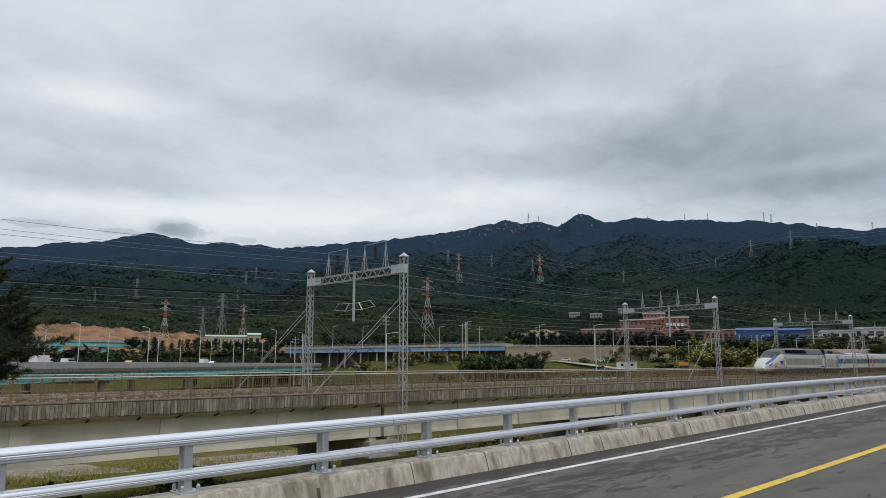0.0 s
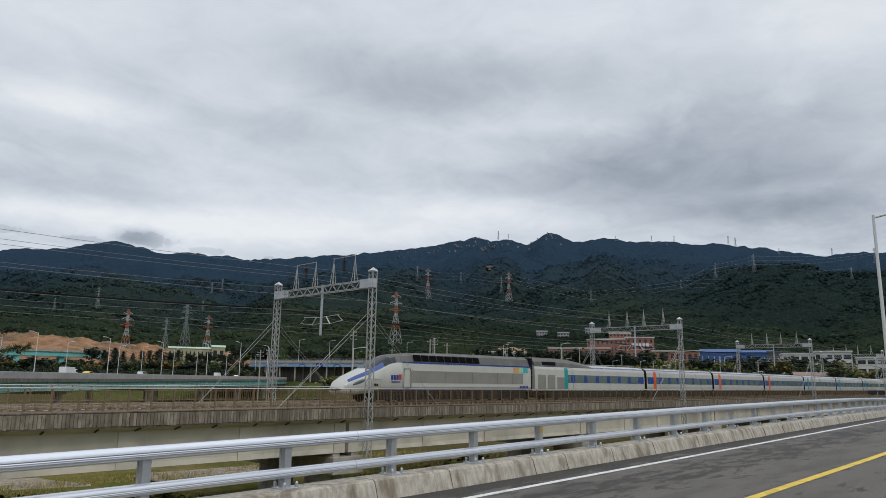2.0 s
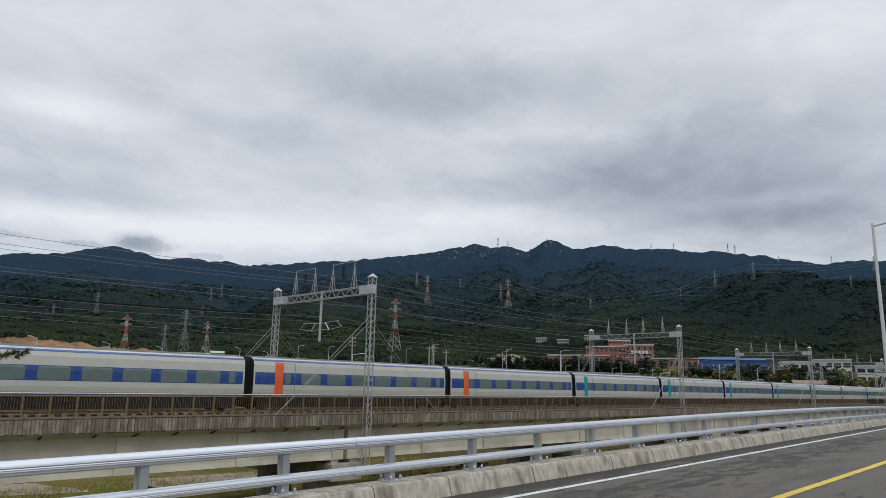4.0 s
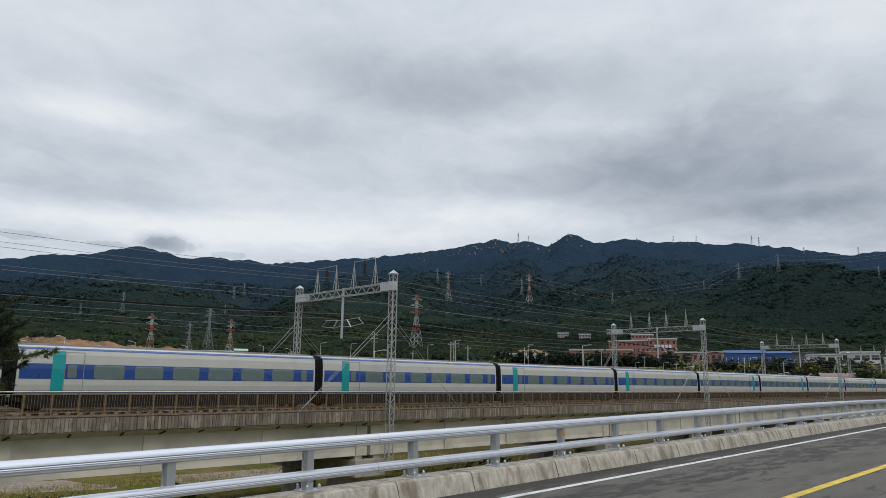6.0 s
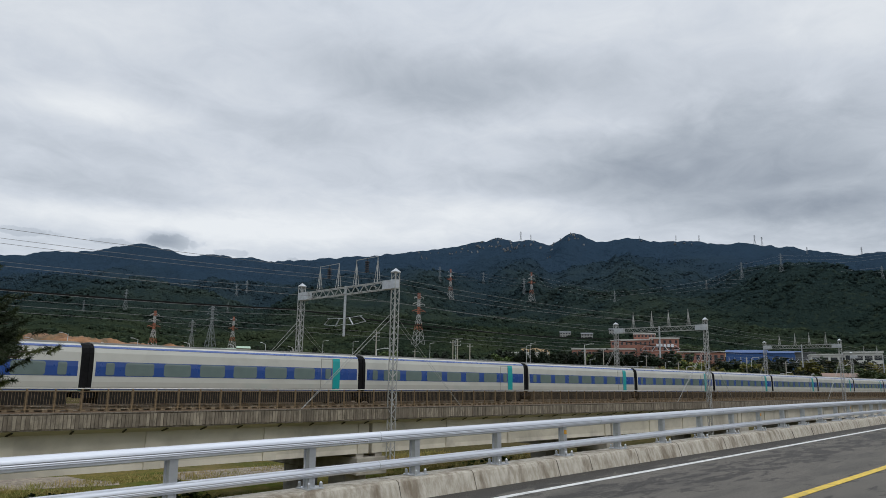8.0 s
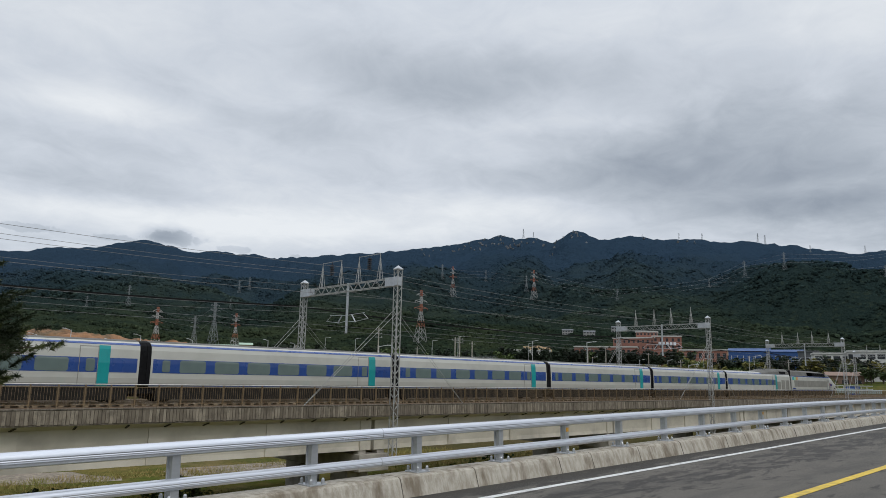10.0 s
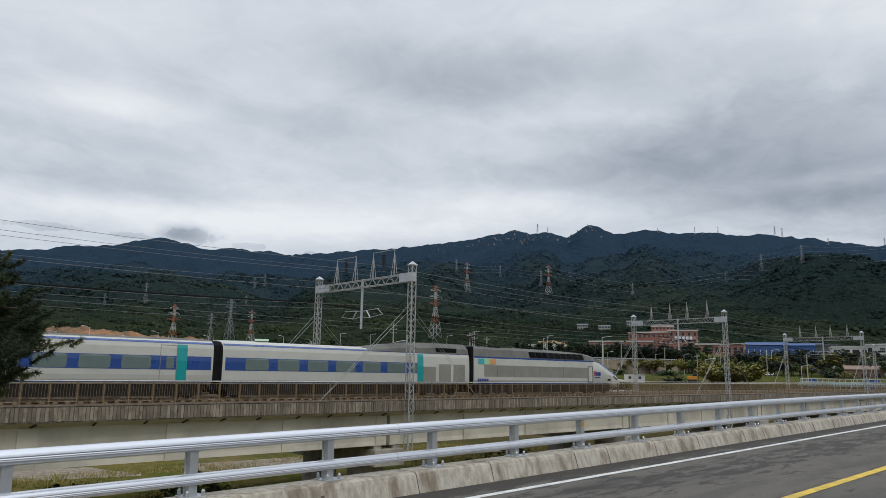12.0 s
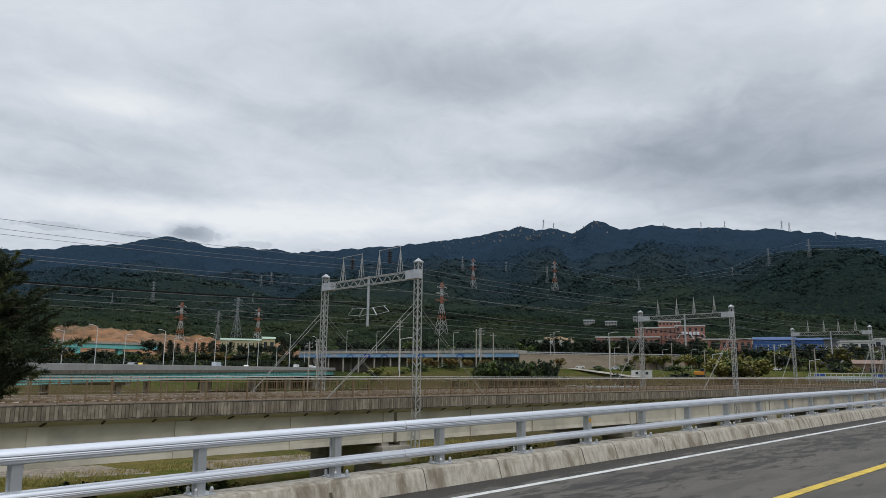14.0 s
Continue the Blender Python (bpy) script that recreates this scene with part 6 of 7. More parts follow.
def build_earthworks():
    verts, faces = [], []
    na, nr = 260, 40
    for j in range(nr):
        r = 520 + 6.5 * j
        for i in range(na):
            az = 57.5 + 25.0 * i / (na - 1)
            p = at(az, r)
            edge = fade(0, 0.08, i / (na - 1)) * fade(0, 0.12, 1 - i / (na - 1)) * fade(0, 0.15, j / (nr - 1))
            crest = 0.038 + 0.011 * math.exp(-((az - 74.8) / 3.0) ** 2) + 0.006 * math.exp(-((az - 69.5) / 2.0) ** 2) - 0.006 * fade(68, 60, az)
            top = crest * 700 * fade(0.0, 0.75, j / (nr - 1)) ** 0.8
            bumps = noise.fractal(p * 0.03, 1.0, 2.1, 5) * 5.5 + (0.3 - abs(noise.noise(p * 0.035))) * 9.0 + noise.fractal(p * 0.15, 1.0, 2.0, 3) * 1.0
            verts.append((p.x, p.y, land(az, r) - 3 + edge * max(top - land(az, r) + bumps * 1.0 + 3.5, 0)))
    for j in range(nr - 1):
        for i in range(na - 1):
            o = j * na + i
            faces.append((o, o + 1, o + na + 1, o + na))
    me = bpy.data.meshes.new("earthworks")
    me.from_pydata(verts, [], faces)
    me.materials.append(material("bare_earth", (0.31, 0.155, 0.068), (0.11, 0.060, 0.032), 0.07, 0.95, bump=0.8, bump_scale=0.5, stain=(0.06, 0.06, 0.03), stain_scale=0.035, stain_amount=0.7))
    tagged(new("earthworks", me), "bare orange-brown earthworks on the mountain's foot", "ground", kind="structure")
    for az, r, w, d in ((38.5, 640, 26, 14), (23.0, 640, 30, 10)):
        bm = bmesh.new()
        bmesh.ops.create_grid(bm, x_segments=12, y_segments=6, size=0.5)
        for v in bm.verts:
            v.co = Vector((v.co.x * w, v.co.y * d, 0))
            v.co.z = (v.co.y + d / 2) * 0.65 + noise.noise(v.co * 0.2) * 1.5 - 1.5
        ob = part("earth_bank", bm, material("bare_earth_pale", (0.34, 0.23, 0.13), (0.22, 0.17, 0.09), 0.15, 0.95, bump=0.5, bump_scale=1.0), None, "",
                  Matrix.Translation(at(az, r, land(az, r) + 1.5)) @ Matrix.Rotation(radians(az - 90), 4, "Z"))
        tagged(ob, "bare earth bank cut into the wooded slope", "ground", kind="structure")


build_earthworks()


def build_far_bridge():
    a, b = at(79.5, 420), at(69.8, 440)
    d = (b - a).normalized()
    m = Matrix.Translation(a) @ Matrix.Rotation(math.atan2(d.y, d.x), 4, "Z")
    L = (b - a).length
    g = thing("frame_bridge", m, "turquoise rigid-frame bridge with slanting leg", "bridge")
    bm = bmesh.new()
    box(bm, 0, L, 0, 9, 14.6, 15.9)
    part("deck", bm, CONCRETE, g)
    bm = bmesh.new()
    box(bm, 0, L, 0.6, 8.4, 12.2, 14.55)
    part("girder", bm, TEAL, g)
    for x0, x1 in ((L * 0.42, L * 0.32), (L * 0.42, L * 0.42 + 1)):
        bm = bmesh.new()
        sweep(bm, [(x0 - 1.2, 12.2), (x0 + 3.0, 12.2), (x1 + 1.4, 3.0), (x1 - 0.2, 3.0)], [(lambda y: lambda p, q: Vector((p, y, q)))(y) for y in (1.0, 7.5)])
        part("leg", bm, TEAL, g)
    for x in (L * 0.02, L * 0.72):
        bm = bmesh.new()
        box(bm, x, x + 2.5, 2, 7, 0, 12.2)
        part("pier", bm, TEAL, g)


build_far_bridge()

# ---- pylons on the slopes ----
PYLON_GREY = material("pylon_grey", (0.25, 0.27, 0.28), (0.20, 0.22, 0.23), 1, 0.6)
PYLON_RED = material("pylon_red", (0.36, 0.12, 0.065), (0.30, 0.10, 0.06), 1, 0.7)
PYLON_WHITE = material("pylon_white", (0.46, 0.46, 0.45), (0.40, 0.40, 0.39), 1, 0.7)


def pylon_mesh(seed, bands, thick):
    """A unit-high lattice tower with three pairs of arms; bands: painted by turns."""
    bm = bmesh.new()

    def half(z):
        return 0.095 * (1 - z / 0.62) + 0.022 if z < 0.62 else 0.022
    levels = [0, 0.16, 0.30, 0.42, 0.52, 0.60, 0.67, 0.74, 0.81, 0.88, 0.94, 1.0]
    for z0, z1 in zip(levels, levels[1:]):
        mat = (int(z1 * 6.5) % 2) if bands else 0
        c0 = [Vector((sx * half(z0), sy * half(z0), z0)) for sx, sy in ((-1, -1), (1, -1), (1, 1), (-1, 1))]
        c1 = [Vector((sx * half(z1), sy * half(z1), z1)) for sx, sy in ((-1, -1), (1, -1), (1, 1), (-1, 1))]
        for i in range(4):
            tube(bm, c0[i], c1[i], thick, seg=3, caps=False, mat=mat)
            tube(bm, c0[i], c1[(i + 1) % 4], thick * 0.65, seg=3, caps=False, mat=mat)
            tube(bm, c0[(i + 1) % 4], c1[i], thick * 0.65, seg=3, caps=False, mat=mat)
    for z, w in ((0.66, 0.17), (0.79, 0.15), (0.91, 0.12)):
        mat = (int(z * 6.5) % 2) if bands else 0
        for s in (-1, 1):
            tip = Vector((s * w, 0, z + 0.005))
            for y in (-0.02, 0.02):
                tube(bm, (s * 0.02, y, z - 0.012), tip, thick * 0.8, seg=3, caps=False, mat=mat)
                tube(bm, (s * 0.02, y, z + 0.035), tip, thick * 0.8, seg=3, caps=False, mat=mat)
            tube(bm, tip, tip - Vector((0, 0, 0.03)), thick, seg=3, caps=False, mat=mat)
    return mesh_only("pylon_tower", bm, [PYLON_RED, PYLON_WHITE] if bands else [PYLON_GREY])


TOWERS = {"r": pylon_mesh(1, True, 0.0042), "g": pylon_mesh(2, False, 0.0045), "k": pylon_mesh(3, False, 0.009)}
# kind, heading, slope of sight to the top and to the foot
PYLONS = (("r", 68.33, 0.0875, 0.0264), ("r", 62.59, 0.0843, 0.0365), ("r", 47.98, 0.1266, 0.0499), ("r", 45.41, 0.162, 0.116), ("r", 38.76, 0.1581, 0.1149),
          ("g", 70.45, 0.1137, 0.0862), ("g", 73.21, 0.0879, 0.0792), ("g", 65.61, 0.0776, 0.0359), ("g", 64.21, 0.099, 0.04), ("g", 63.11, 0.1035, 0.0864),
          ("g", 62.54, 0.1298, 0.1101), ("g", 61.77, 0.135, 0.1168), ("g", 46.3, 0.1654, 0.1414), ("g", 42.7, 0.1576, 0.1378), ("g", 39.37, 0.1501, 0.1256),
          ("g", 22.68, 0.1647, 0.1421), ("g", 19.94, 0.1737, 0.1485), ("g", 25.24, 0.1431, 0.1294), ("g", 32.16, 0.1305, 0.1131), ("g", 13.6, 0.150, 0.131), ("g", 12.1, 0.172, 0.153),
          ("k", 39.62, 0.2181, 0.2089), ("k", 38.79, 0.2135, 0.2076), ("k", 30.1, 0.2073, 0.1993), ("k", 27.31, 0.2065, 0.1978), ("k", 25.6, 0.205, 0.1956),
          ("k", 21.64, 0.2006, 0.1899), ("k", 21.14, 0.1975, 0.1884), ("k", 18.16, 0.1804, 0.1709), ("k", 14.71, 0.1756, 0.1686))


def build_pylons():
    tops = {}
    for i, (kind, az, up, down) in enumerate(PYLONS):
        r = 540.0
        while r < 3420 and land(az, r) - EYE.z < down * r:
            r += 10
        if kind == "k":
            r = min(r, 3390)
        z = land(az, r) - 1.0
        h = EYE.z + up * r - z
        h = min(max(h, 18), 95)
        t = thing("power_pylon", Matrix.Translation(at(az, r, z)) @ Matrix.Rotation(radians(az - 60), 4, "Z"),
                  "red and white lattice power pylon on the slope" if kind == "r" else "grey lattice power pylon on the slope", "pylon", "power pylons")
        share("tower", TOWERS[kind], t, Matrix.Diagonal((min(h, 55) * 0.85, min(h, 55) * 0.85, h, 1)))
        tops[i] = at(az, r, z + h * 0.9)
    w = thing("power_lines", Matrix.Identity(4), "thin power lines strung between slope pylons", "wires")
    mat = material("line_wire", (0.30, 0.31, 0.32), rough=0.5, metal=0.5)
    for chain in ((16, 15, 17, 18, 4), (3, 13, 14), (0, 7, 8, 1), (20, 16), (19, 17)):
        for a, b in zip(chain, chain[1:]):
            for dz in (0, -7, -14):
                bm = bmesh.new()
                p, q = tops[a] + Vector((0, 0, dz)), tops[b] + Vector((0, 0, dz))
                sag(bm, p, q, (q - p).length * 0.008, 0.00007 * min(p.length, q.length) + 0.015, 10)
                part("line", bm, mat, w)


build_pylons()

# ---- small things on the far bank ----


def build_far_bits():
    e = thing("excavator", Matrix.Translation(at(27.9, 279, land(27.9, 279))) @ Matrix.Rotation(radians(-60), 4, "Z"), "orange excavator standing on the bank", "excavator")
    orange = material("plant_orange", (0.60, 0.24, 0.02), (0.5, 0.2, 0.02), 1, 0.5)
    for name, rects, mat in (("track", ((-1.8, 1.8, -1.4, -0.8, 0, 0.8),), TYRE), ("track", ((-1.8, 1.8, 0.8, 1.4, 0, 0.8),), TYRE),
                             ("body", ((-2.2, 1.2, -1.3, 1.3, 0.9, 2.1),), orange), ("cab", ((-0.1, 1.3, -1.3, -0.2, 2.1, 3.2),), AUTO_GLASS)):
        bm = bmesh.new()
        for q in rects:
            box(bm, *q, 0.1)
        part(name, bm, mat, e)
    bm = bmesh.new()
    tube(bm, (1.0, 0, 1.6), (4.0, 0, 4.6), 0.3, 0.25, seg=6)
    tube(bm, (4.0, 0, 4.6), (6.4, 0, 2.2), 0.25, 0.2, seg=6)
    part("boom", bm, orange, e)
    bm = bmesh.new()
    box(bm, 5.9, 7.0, -0.6, 0.6, 1.2, 2.2, 0.15)
    part("bucket", bm, STEEL, e)

    for az, r, L, z, mat, label in ((25.5, 278, 4.0, None, material("container_blue", (0.03, 0.09, 0.32)), "blue steel container on the bank"),
                                    (32.2, 276, 7.5, None, PALE, "white site container with small windows"), (19.9, 274, 3.0, None, material("container_blue", (0.03, 0.09, 0.32)), "blue steel tank on the bank"),
                                    (16.2, 274, 4.0, None, material("container_blue", (0.03, 0.09, 0.32)), "blue steel container on the bank")):
        c = thing("container", Matrix.Translation(at(az, r, land(az, r) + 1.6)) @ Matrix.Rotation(radians(az - 90), 4, "Z"), label, "container")
        bm = bmesh.new()
        box(bm, -L / 2, L / 2, -1.2, 1.2, -1.7, 1.1, 0.05)
        part("body", bm, mat, c)
        bm = bmesh.new()
        box(bm, -L / 2 - 0.15, L / 2 + 0.15, -1.35, 1.35, 1.1, 1.3, 0.03)
        part("roof", bm, mat, c)
        if mat is PALE:
            for x in (-2.2, 1.4):
                bm = bmesh.new()
                box(bm, x, x + 1.0, -1.25, -1.15, -0.3, 0.6)
                part("window", bm, WIN_DARK, c)
    # white awnings beyond the rails
    for i in range(7):
        az = 37.4 - 5.0 * i / 6
        t = thing("awning_tent", Matrix.Translation(at(az, 190, land(az, 190))) @ Matrix.Rotation(radians(az - 90), 4, "Z"), "white awning tent with pale blue roof", "tent", "awning tents")
        bm = bmesh.new()
        sweep(bm, [(-2.2, 4.9), (0, 5.1), (2.2, 4.9), (2.2, 4.75), (0, 4.95), (-2.2, 4.75)], [(lambda y: lambda p, q: Vector((p, y, q)))(y) for y in (-2, 2)])
        part("canopy", bm, material("awning_pale", (0.5, 0.56, 0.62), (0.42, 0.5, 0.58), 0.5, 0.6), t)
        for x, y in ((-2, -1.9), (2, -1.9), (-2, 1.9), (2, 1.9)):
            bm = bmesh.new()
            tube(bm, (x, y, -0.2), (x, y, 4.9), 0.06, seg=6)
            part("leg", bm, PYLON_WHITE, t)
    # the far road ramp and a low white barrier
    bm = bmesh.new()
    a, b = at(37.6, 296), at(32.5, 270)
    side = (b - a).cross(Vector((0, 0, 1))).normalized() * 3.5
    vs = [bm.verts.new(p + Vector((0, 0, z))) for p, z in ((a - side, 3.9), (a + side, 3.9), (b + side, 0.6), (b - side, 0.6))]
    bm.faces.new(vs)
    bmesh.ops.solidify(bm, geom=bm.faces[:], thickness=0.6)
    tagged(part("ramp", bm, CONC_GIRDER), "pale concrete ramp descending the grass bank", "road", kind="structure")
    f = thing("white_barrier", Matrix.Identity(4), "white and turquoise bridge barrier on far bank", "barrier")
    for k in range(16):
        p, q = at(20.6 - 0.35 * k, 215, 0), at(20.6 - 0.35 * (k + 1), 215, 0)
        bm = bmesh.new()
        for w in (1.7, 2.5):
            tube(bm, p + Vector((0, 0, w)), q + Vector((0, 0, w)), 0.1, seg=5)
        part("rail", bm, PYLON_WHITE, f)
        bm = bmesh.new()
        tube(bm, p + Vector((0, 0, -6.8)), p + Vector((0, 0, 2.6)), 0.09, seg=5)
        part("post", bm, PYLON_WHITE, f)
    bm = bmesh.new()
    a, b = at(20.8, 215.5), at(14.5, 215.5)
    d = (b - a).normalized()
    n2 = Vector((-d.y, d.x, 0)) * 0.3
    vs = [bm.verts.new(p + Vector((0, 0, z))) for z in (0.6, 1.6) for p in (a - n2, b - n2, b + n2, a + n2)]
    for q in ((0, 1, 5, 4), (1, 2, 6, 5), (2, 3, 7, 6), (3, 0, 4, 7), (4, 5, 6, 7), (3, 2, 1, 0)):
        bm.faces.new([vs[i] for i in q])
    part("beam", bm, material("pale_teal", (0.40, 0.52, 0.52)), f)


build_far_bits()


def build_bank():
    """Shrubs and a pale gravel track under the viaduct, and rough grass between road and railway."""
    rnd = random.Random(31)
    bm = bmesh.new()
    for _ in range(30000):
        x, y = rnd.uniform(-6, 75), rnd.uniform(13, 62)
        if noise.noise(Vector((x * 0.07, y * 0.07, 3))) < -0.1:
            continue
        r = math.hypot(x, y)
        z = land(math.degrees(math.atan2(y, x)), r)
        h = rnd.uniform(0.12, 0.5)
        for _ in range(5):
            a = rnd.uniform(0, 6.3)
            c = Vector((x + rnd.gauss(0, 0.22), y + rnd.gauss(0, 0.22), z - 0.05))
            s = Vector((math.cos(a), math.sin(a), 0)) * 0.03
            lean = Vector((rnd.gauss(0, 0.2), rnd.gauss(0, 0.2), h))
            bm.faces.new([bm.verts.new(c - s), bm.verts.new(c + s), bm.verts.new(c + lean)])
    m = material("rough_grass", (0.19, 0.20, 0.04), (0.36, 0.26, 0.10), 0.25, 0.9)
    tagged(part("rough_grass", bm, m), "rough yellow-green grass on the river bank", "grass", kind="stuff")
    for x, y, s in ((18.5, 43.5, 1.5), (21.0, 45.5, 1.7), (9.0, 40.0, 1.2), (13.0, 47.0, 1.4), (25, 41, 1.1), (45, 42, 1.3), (52, 46, 1.5), (5.5, 42.5, 1.3)):
        az, r = math.degrees(math.atan2(y, x)), math.hypot(x, y)
        t = thing("shrub", Matrix.Translation((x, y, land(az, r))), "dark green shrub on the river bank", "shrub", "bank shrubs")
        bm = bmesh.new()
        for _ in range(60):
            clump(bm, Vector((rnd.gauss(0, 0.55), rnd.gauss(0, 0.55), abs(rnd.gauss(0.3, 0.3)))) * s, 0.45, rnd, 7)
        part("foliage", bm, LEAF_A, t)
        bm = bmesh.new()
        for k in range(5):
            tube(bm, (0, 0, -0.1), (rnd.gauss(0, 0.3) * s, rnd.gauss(0, 0.3) * s, 0.5 * s), 0.03, 0.01, seg=5)
        part("stem", bm, BARK, t)
    bm = bmesh.new()
    pts = [(-10, 66), (14, 63.5), (30, 60), (60, 57)]
    st = []
    for x, y in pts:
        az, r = math.degrees(math.atan2(y, x)), math.hypot(x, y)
        st.append((lambda x, y, z: lambda p, q: Vector((x, y + p, z + q)))(x, y, land(az, r)))
    sweep(bm, [(-3.2, 0.05), (3.2, 0.12), (3.2, -0.6), (-3.2, -0.6)], st)
    tagged(part("gravel_track", bm, material("gravel", (0.30, 0.25, 0.185), (0.13, 0.105, 0.08), 2.2, 0.95, bump=0.8, bump_scale=8)), "pale stony gravel track under the viaduct", "track", kind="structure")


build_bank()


def build_far_shrubs():
    rnd = random.Random(44)
    bm = bmesh.new()
    for _ in range(46):
        clump(bm, Vector((rnd.gauss(0, 0.42), rnd.gauss(0, 0.42), abs(rnd.gauss(0.35, 0.28)))), 0.36, rnd, 8)
    leaves = [mesh_only("foliage", bm.copy(), mat) for mat in (LEAF_A, LEAF_D, LEAF_B)]
    bm.free()
    bm = bmesh.new()
    for _ in range(5):
        tube(bm, (0, 0, -0.1), (rnd.gauss(0, 0.3), rnd.gauss(0, 0.3), 0.6), 0.03, 0.01, seg=5)
    stem = mesh_only("stem", bm, BARK)
    for k in range(84):
        az = rnd.uniform(15, 56)
        r = rnd.uniform(252, 300)
        high = rnd.uniform(1.2, 2.8)
        if any(abs(az - a) < 1.0 for a in (27.9, 25.5, 32.2, 19.9, 16.2)):
            continue
        t = thing("shrub", Matrix.Translation(at(az, r, land(az, r) - 0.1)) @ Matrix.Rotation(rnd.uniform(0, 6), 4, "Z"), "green shrub on the far grass bank", "shrub", "far bank shrubs")
        m = Matrix.Diagonal((high * 1.5, high * 1.5, high, 1))
        share("foliage", leaves[rnd.choice((0, 0, 1, 1, 2))], t, m)
        share("stem", stem, t, m)


build_far_shrubs()


def build_poles():
    """Concrete utility poles with cross arms, on the flats between the railway and the far road."""
    pb = bmesh.new()
    tube(pb, (0, 0, -0.5), (0, 0, 1.0), 0.016, 0.011, seg=8)
    pole = mesh_only("pole", pb, CONCRETE)
    ab = bmesh.new()
    box(ab, -0.07, 0.07, -0.014, -0.008, 0.0, 0.008)
    for x in (-0.06, 0.0, 0.06):
        tube(ab, (x, -0.011, 0.008), (x, -0.011, 0.03), 0.004, seg=6)
    arm = mesh_only("cross_arm", ab, MAST_STEEL)
    for az, r, up, arms in ((51.36, 285, 0.0716, 3), (44.77, 330, 0.0618, 2), (48.21, 340, 0.046, 1), (45.14, 335, 0.0601, 1), (43.76, 340, 0.0548, 1), (34.54, 270, 0.0492, 1), (33.15, 300, 0.0499, 1), (29.91, 300, 0.0422, 1), (27.56, 262, 0.0332, 1), (22.74, 300, 0.0396, 1), (20.12, 262, 0.0344, 1), (57.88, 300, 0.0433, 2), (58.54, 300, 0.0399, 2)):
        base = land(az, r)
        high = 1.7 + up * r - base
        t = thing("utility_pole", Matrix.Translation(at(az, r, base)) @ Matrix.Rotation(radians(az - 70), 4, "Z"), "grey concrete utility pole with steel cross arms", "utility pole", "utility poles")
        share("pole", pole, t, Matrix.Scale(high, 4))
        for k in range(arms):
            share("cross_arm", arm, t, Matrix.Translation((0, 0, high * (0.94 - 0.07 * k))) @ Matrix.Scale(high, 4))


build_poles()

# ---- magpies ----
BIRD_BLACK = material("black_feathers", (0.012, 0.012, 0.016), (0.008, 0.008, 0.01), 8, 0.5)
BIRD_WHITE = material("white_feathers", (0.75, 0.75, 0.74), (0.68, 0.68, 0.67), 8, 0.7)


def build_bird():
    b = thing("magpie", Matrix.Identity(4), "black and white magpie flying with spread wings", "bird", "magpies")
    bm = bmesh.new()
    bmesh.ops.create_uvsphere(bm, u_segments=12, v_segments=8, radius=1.0)
    for v in bm.verts:
        v.co = Vector((v.co.x * 0.11, v.co.y * 0.045, v.co.z * 0.05))
    part("body", bm, BIRD_BLACK, b, smooth=True)
    bm = bmesh.new()
    bmesh.ops.create_uvsphere(bm, u_segments=10, v_segments=6, radius=0.055)
    for v in bm.verts:
        v.co = Vector((v.co.x * 1.3 + 0.005, v.co.y * 0.75, v.co.z * 0.7 - 0.016))
    part("belly", bm, BIRD_WHITE, b, smooth=True)
    bm = bmesh.new()
    bmesh.ops.create_uvsphere(bm, u_segments=10, v_segments=6, radius=0.035, matrix=Matrix.Translation((0.115, 0, 0.018)))
    part("head", bm, BIRD_BLACK, b, smooth=True)
    bm = bmesh.new()
    tube(bm, (0.14, 0, 0.015), (0.185, 0, 0.008), 0.011, 0.002, seg=6)
    part("beak", bm, BIRD_BLACK, b)
    bm = bmesh.new()
    sweep(bm, [(-0.012, 0.004), (0.012, 0.004), (0.012, -0.004), (-0.012, -0.004)], [(lambda x, s: lambda p, q: Vector((x, p * s, q)))(x, s) for x, s in ((-0.08, 1.4), (-0.2, 2.4), (-0.33, 1.2))])
    part("tail", bm, BIRD_BLACK, b)
    wings = []
    for s in (-1, 1):
        bm = bmesh.new()
        pts = ((0.07, 0.02), (0.085, 0.12), (0.06, 0.24), (0.0, 0.29), (-0.06, 0.24), (-0.075, 0.12), (-0.06, 0.02))
        bm.faces.new([bm.verts.new((x, y * s, 0)) for x, y in pts])
        bmesh.ops.solidify(bm, geom=bm.faces[:], thickness=0.008)
        w = part("wing", bm, BIRD_BLACK, b, "", Matrix.Translation((0, 0.02 * s, 0.025)))
        bm = bmesh.new()
        bm.faces.new([bm.verts.new((x, y * s, 0.0055)) for x, y in ((0.05, 0.16), (0.05, 0.235), (0.0, 0.275), (-0.05, 0.23), (-0.06, 0.16))])
        bmesh.ops.solidify(bm, geom=bm.faces[:], thickness=0.02)
        part("wing_patch", bm, BIRD_WHITE, w, "white wing patch")
        wings.append(w)
    return b, wings


BIRDS = [build_bird(), build_bird()]
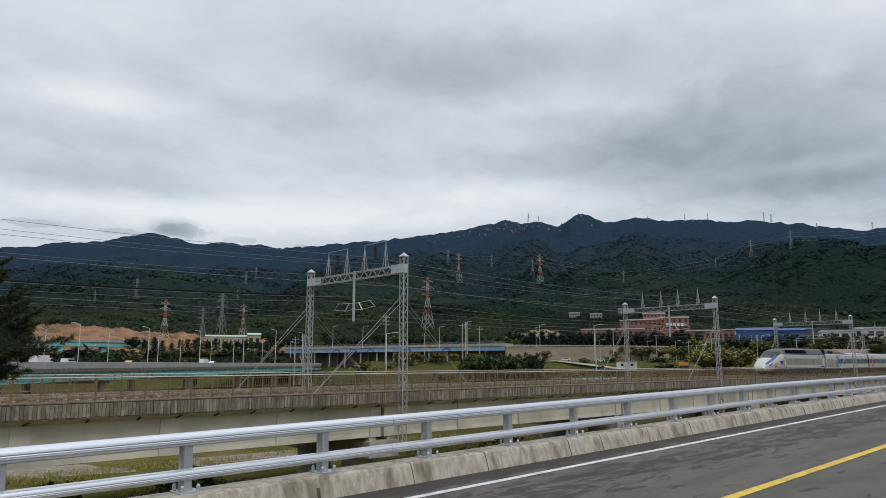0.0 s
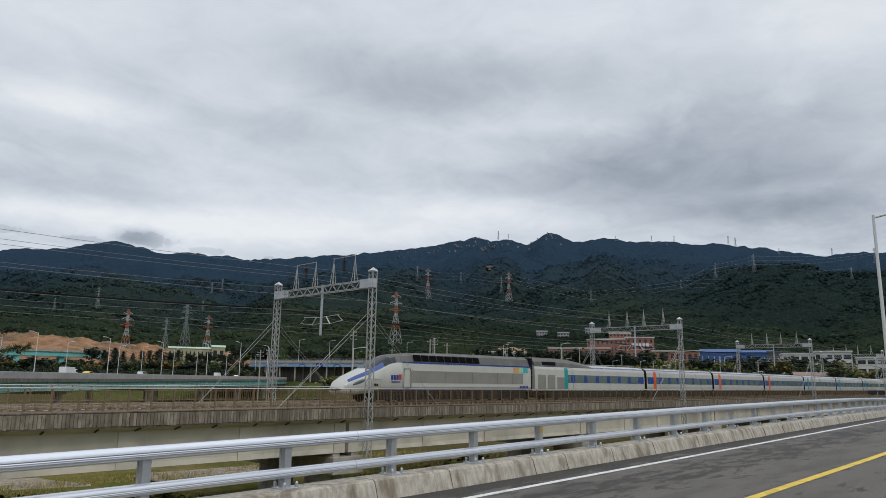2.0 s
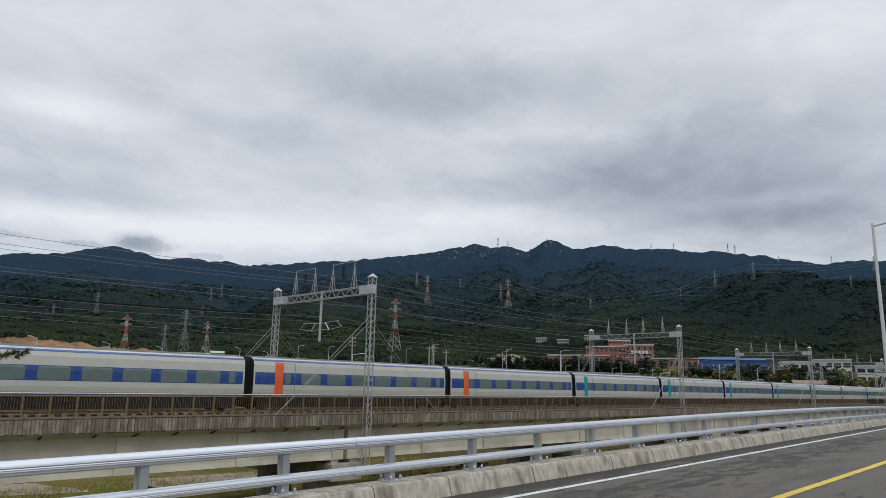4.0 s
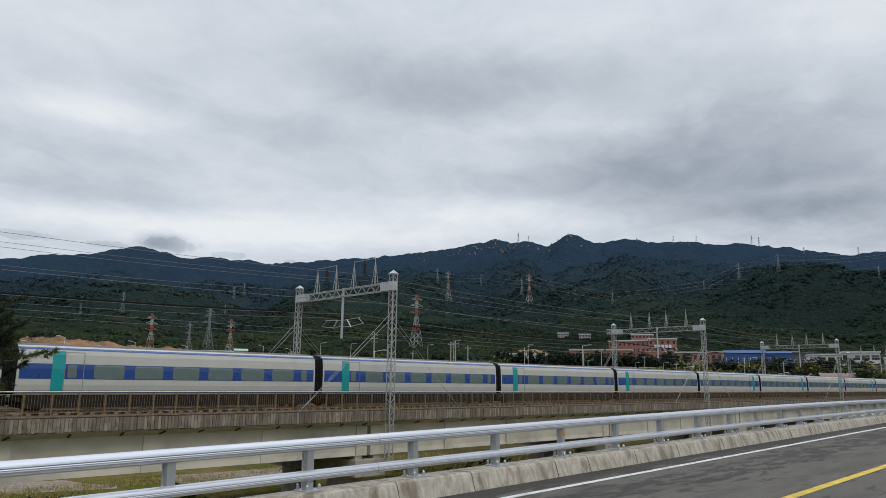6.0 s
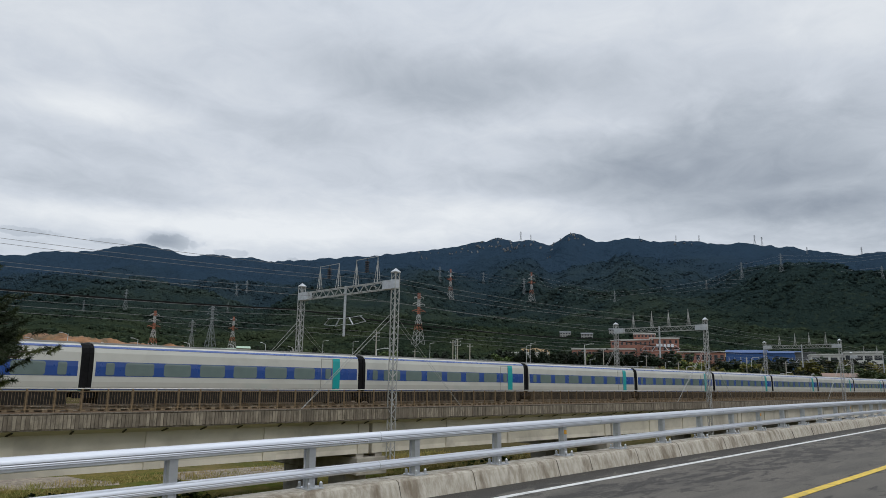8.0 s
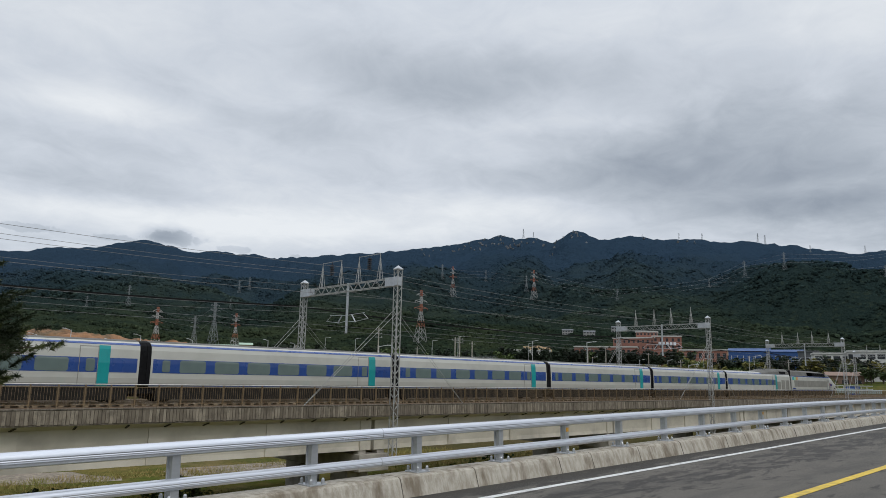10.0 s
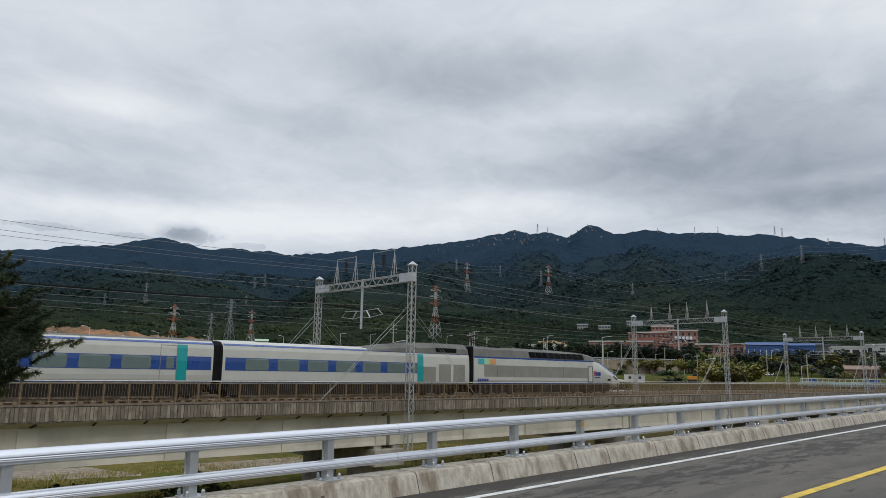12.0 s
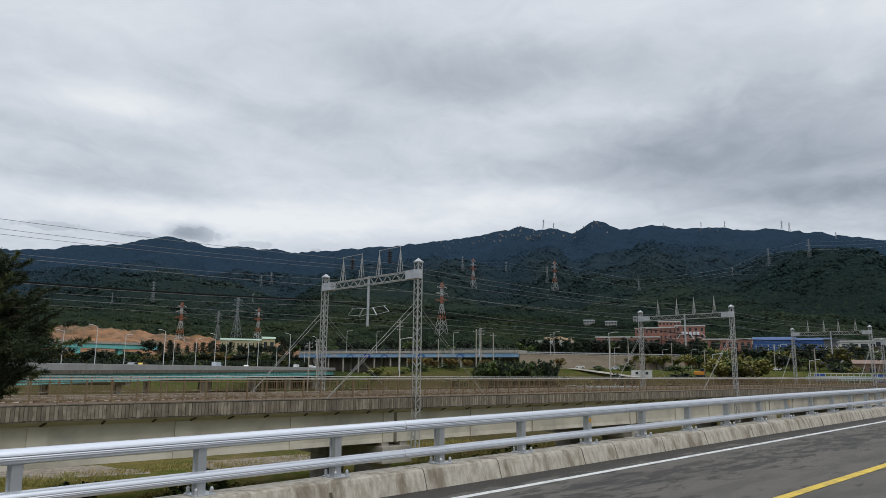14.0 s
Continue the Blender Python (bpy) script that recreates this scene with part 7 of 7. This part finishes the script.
# seconds and places
FLIGHTS = (((0.0, (6.91, 22.98, 2.14)), (0.2, (7.0, 21.9, 2.5)), (0.4, (7.15, 20.8, 2.95)), (0.6, (7.35, 19.7, 3.3)), (0.8, (7.6, 18.4, 3.55)), (1.0, (8.05, 17.0, 3.8)), (1.2, (8.7, 15.4, 4.55)), (1.5, (9.48, 13.26, 4.26)),
            (1.8, (10.95, 11.35, 4.38)), (2.0, (12.03, 10.22, 4.29)), (2.2, (13.15, 9.1, 4.33)), (3.0, (17.6, 4.6, 4.6)), (5.0, (28.5, -6.5, 6.0)), (9.0, (50, -30, 9.0)), (14.0, (78, -58, 12.0))),
           ((0.0, (3.4, 22.6, 0.9)), (0.4, (4.15, 22.4, 1.1)), (0.6, (4.35, 22.3, 1.35)), (1.0, (4.3, 21.6, 2.6)), (1.5, (3.2, 20.5, 4.2)), (2.5, (-0.5, 18.5, 6.0)), (5.0, (-14, 10, 9.0)), (14.0, (-60, -20, 14.0))))


def motions():
    tilt = math.degrees(math.atan(-GRADE))
    walk(TRAIN, [(t, pose(x, TRACKS[0], 0.02 + GRADE * x, 0, tilt, 0)) for t, x in NOSE])
    for (bird, wings), flight in zip(BIRDS, FLIGHTS):
        rows = []
        for i, (t, p) in enumerate(flight):
            q = flight[min(i + 1, len(flight) - 1)][1]
            o = flight[max(i - 1, 0)][1]
            rows.append((t, pose(*p, 0, -4, math.degrees(math.atan2(q[1] - o[1], q[0] - o[0])))))
        walk(bird, rows)
        for s, wing in zip((-1, 1), wings):
            # slow wing beats while in view, a glide after
            beats = [(k * 0.1, s * (40 * math.cos(k * 1.05) + 8)) for k in range(0, 40)] + [(6.0, s * 10), (14.0, s * 10)]
            walk(wing, [(t, pose(0, 0.02 * s, 0.025, a, 0, 0)) for t, a in beats])
    for i, (v, u0, across_v, speed) in enumerate(MOVERS):
        yaw = math.degrees(math.atan2(HW.y, HW.x)) + 180
        # each waits before the bridge or beyond its end while it is out of its run
        first, last = -44 - 6 * (i % 4), H_LEN - 6 - 9 * (i % 4)
        stops = sorted({0.0, 14.0} | {round(t, 2) for t in ((first - u0) / speed, (last - u0) / speed) if 0 < t < 14})
        walk(v, [(t, Matrix.Translation(hw(min(max(u0 + speed * t, first), last), across_v, 0.04)) @ pose(0, 0, 0, 0, 0, yaw)) for t in stops])

motions()
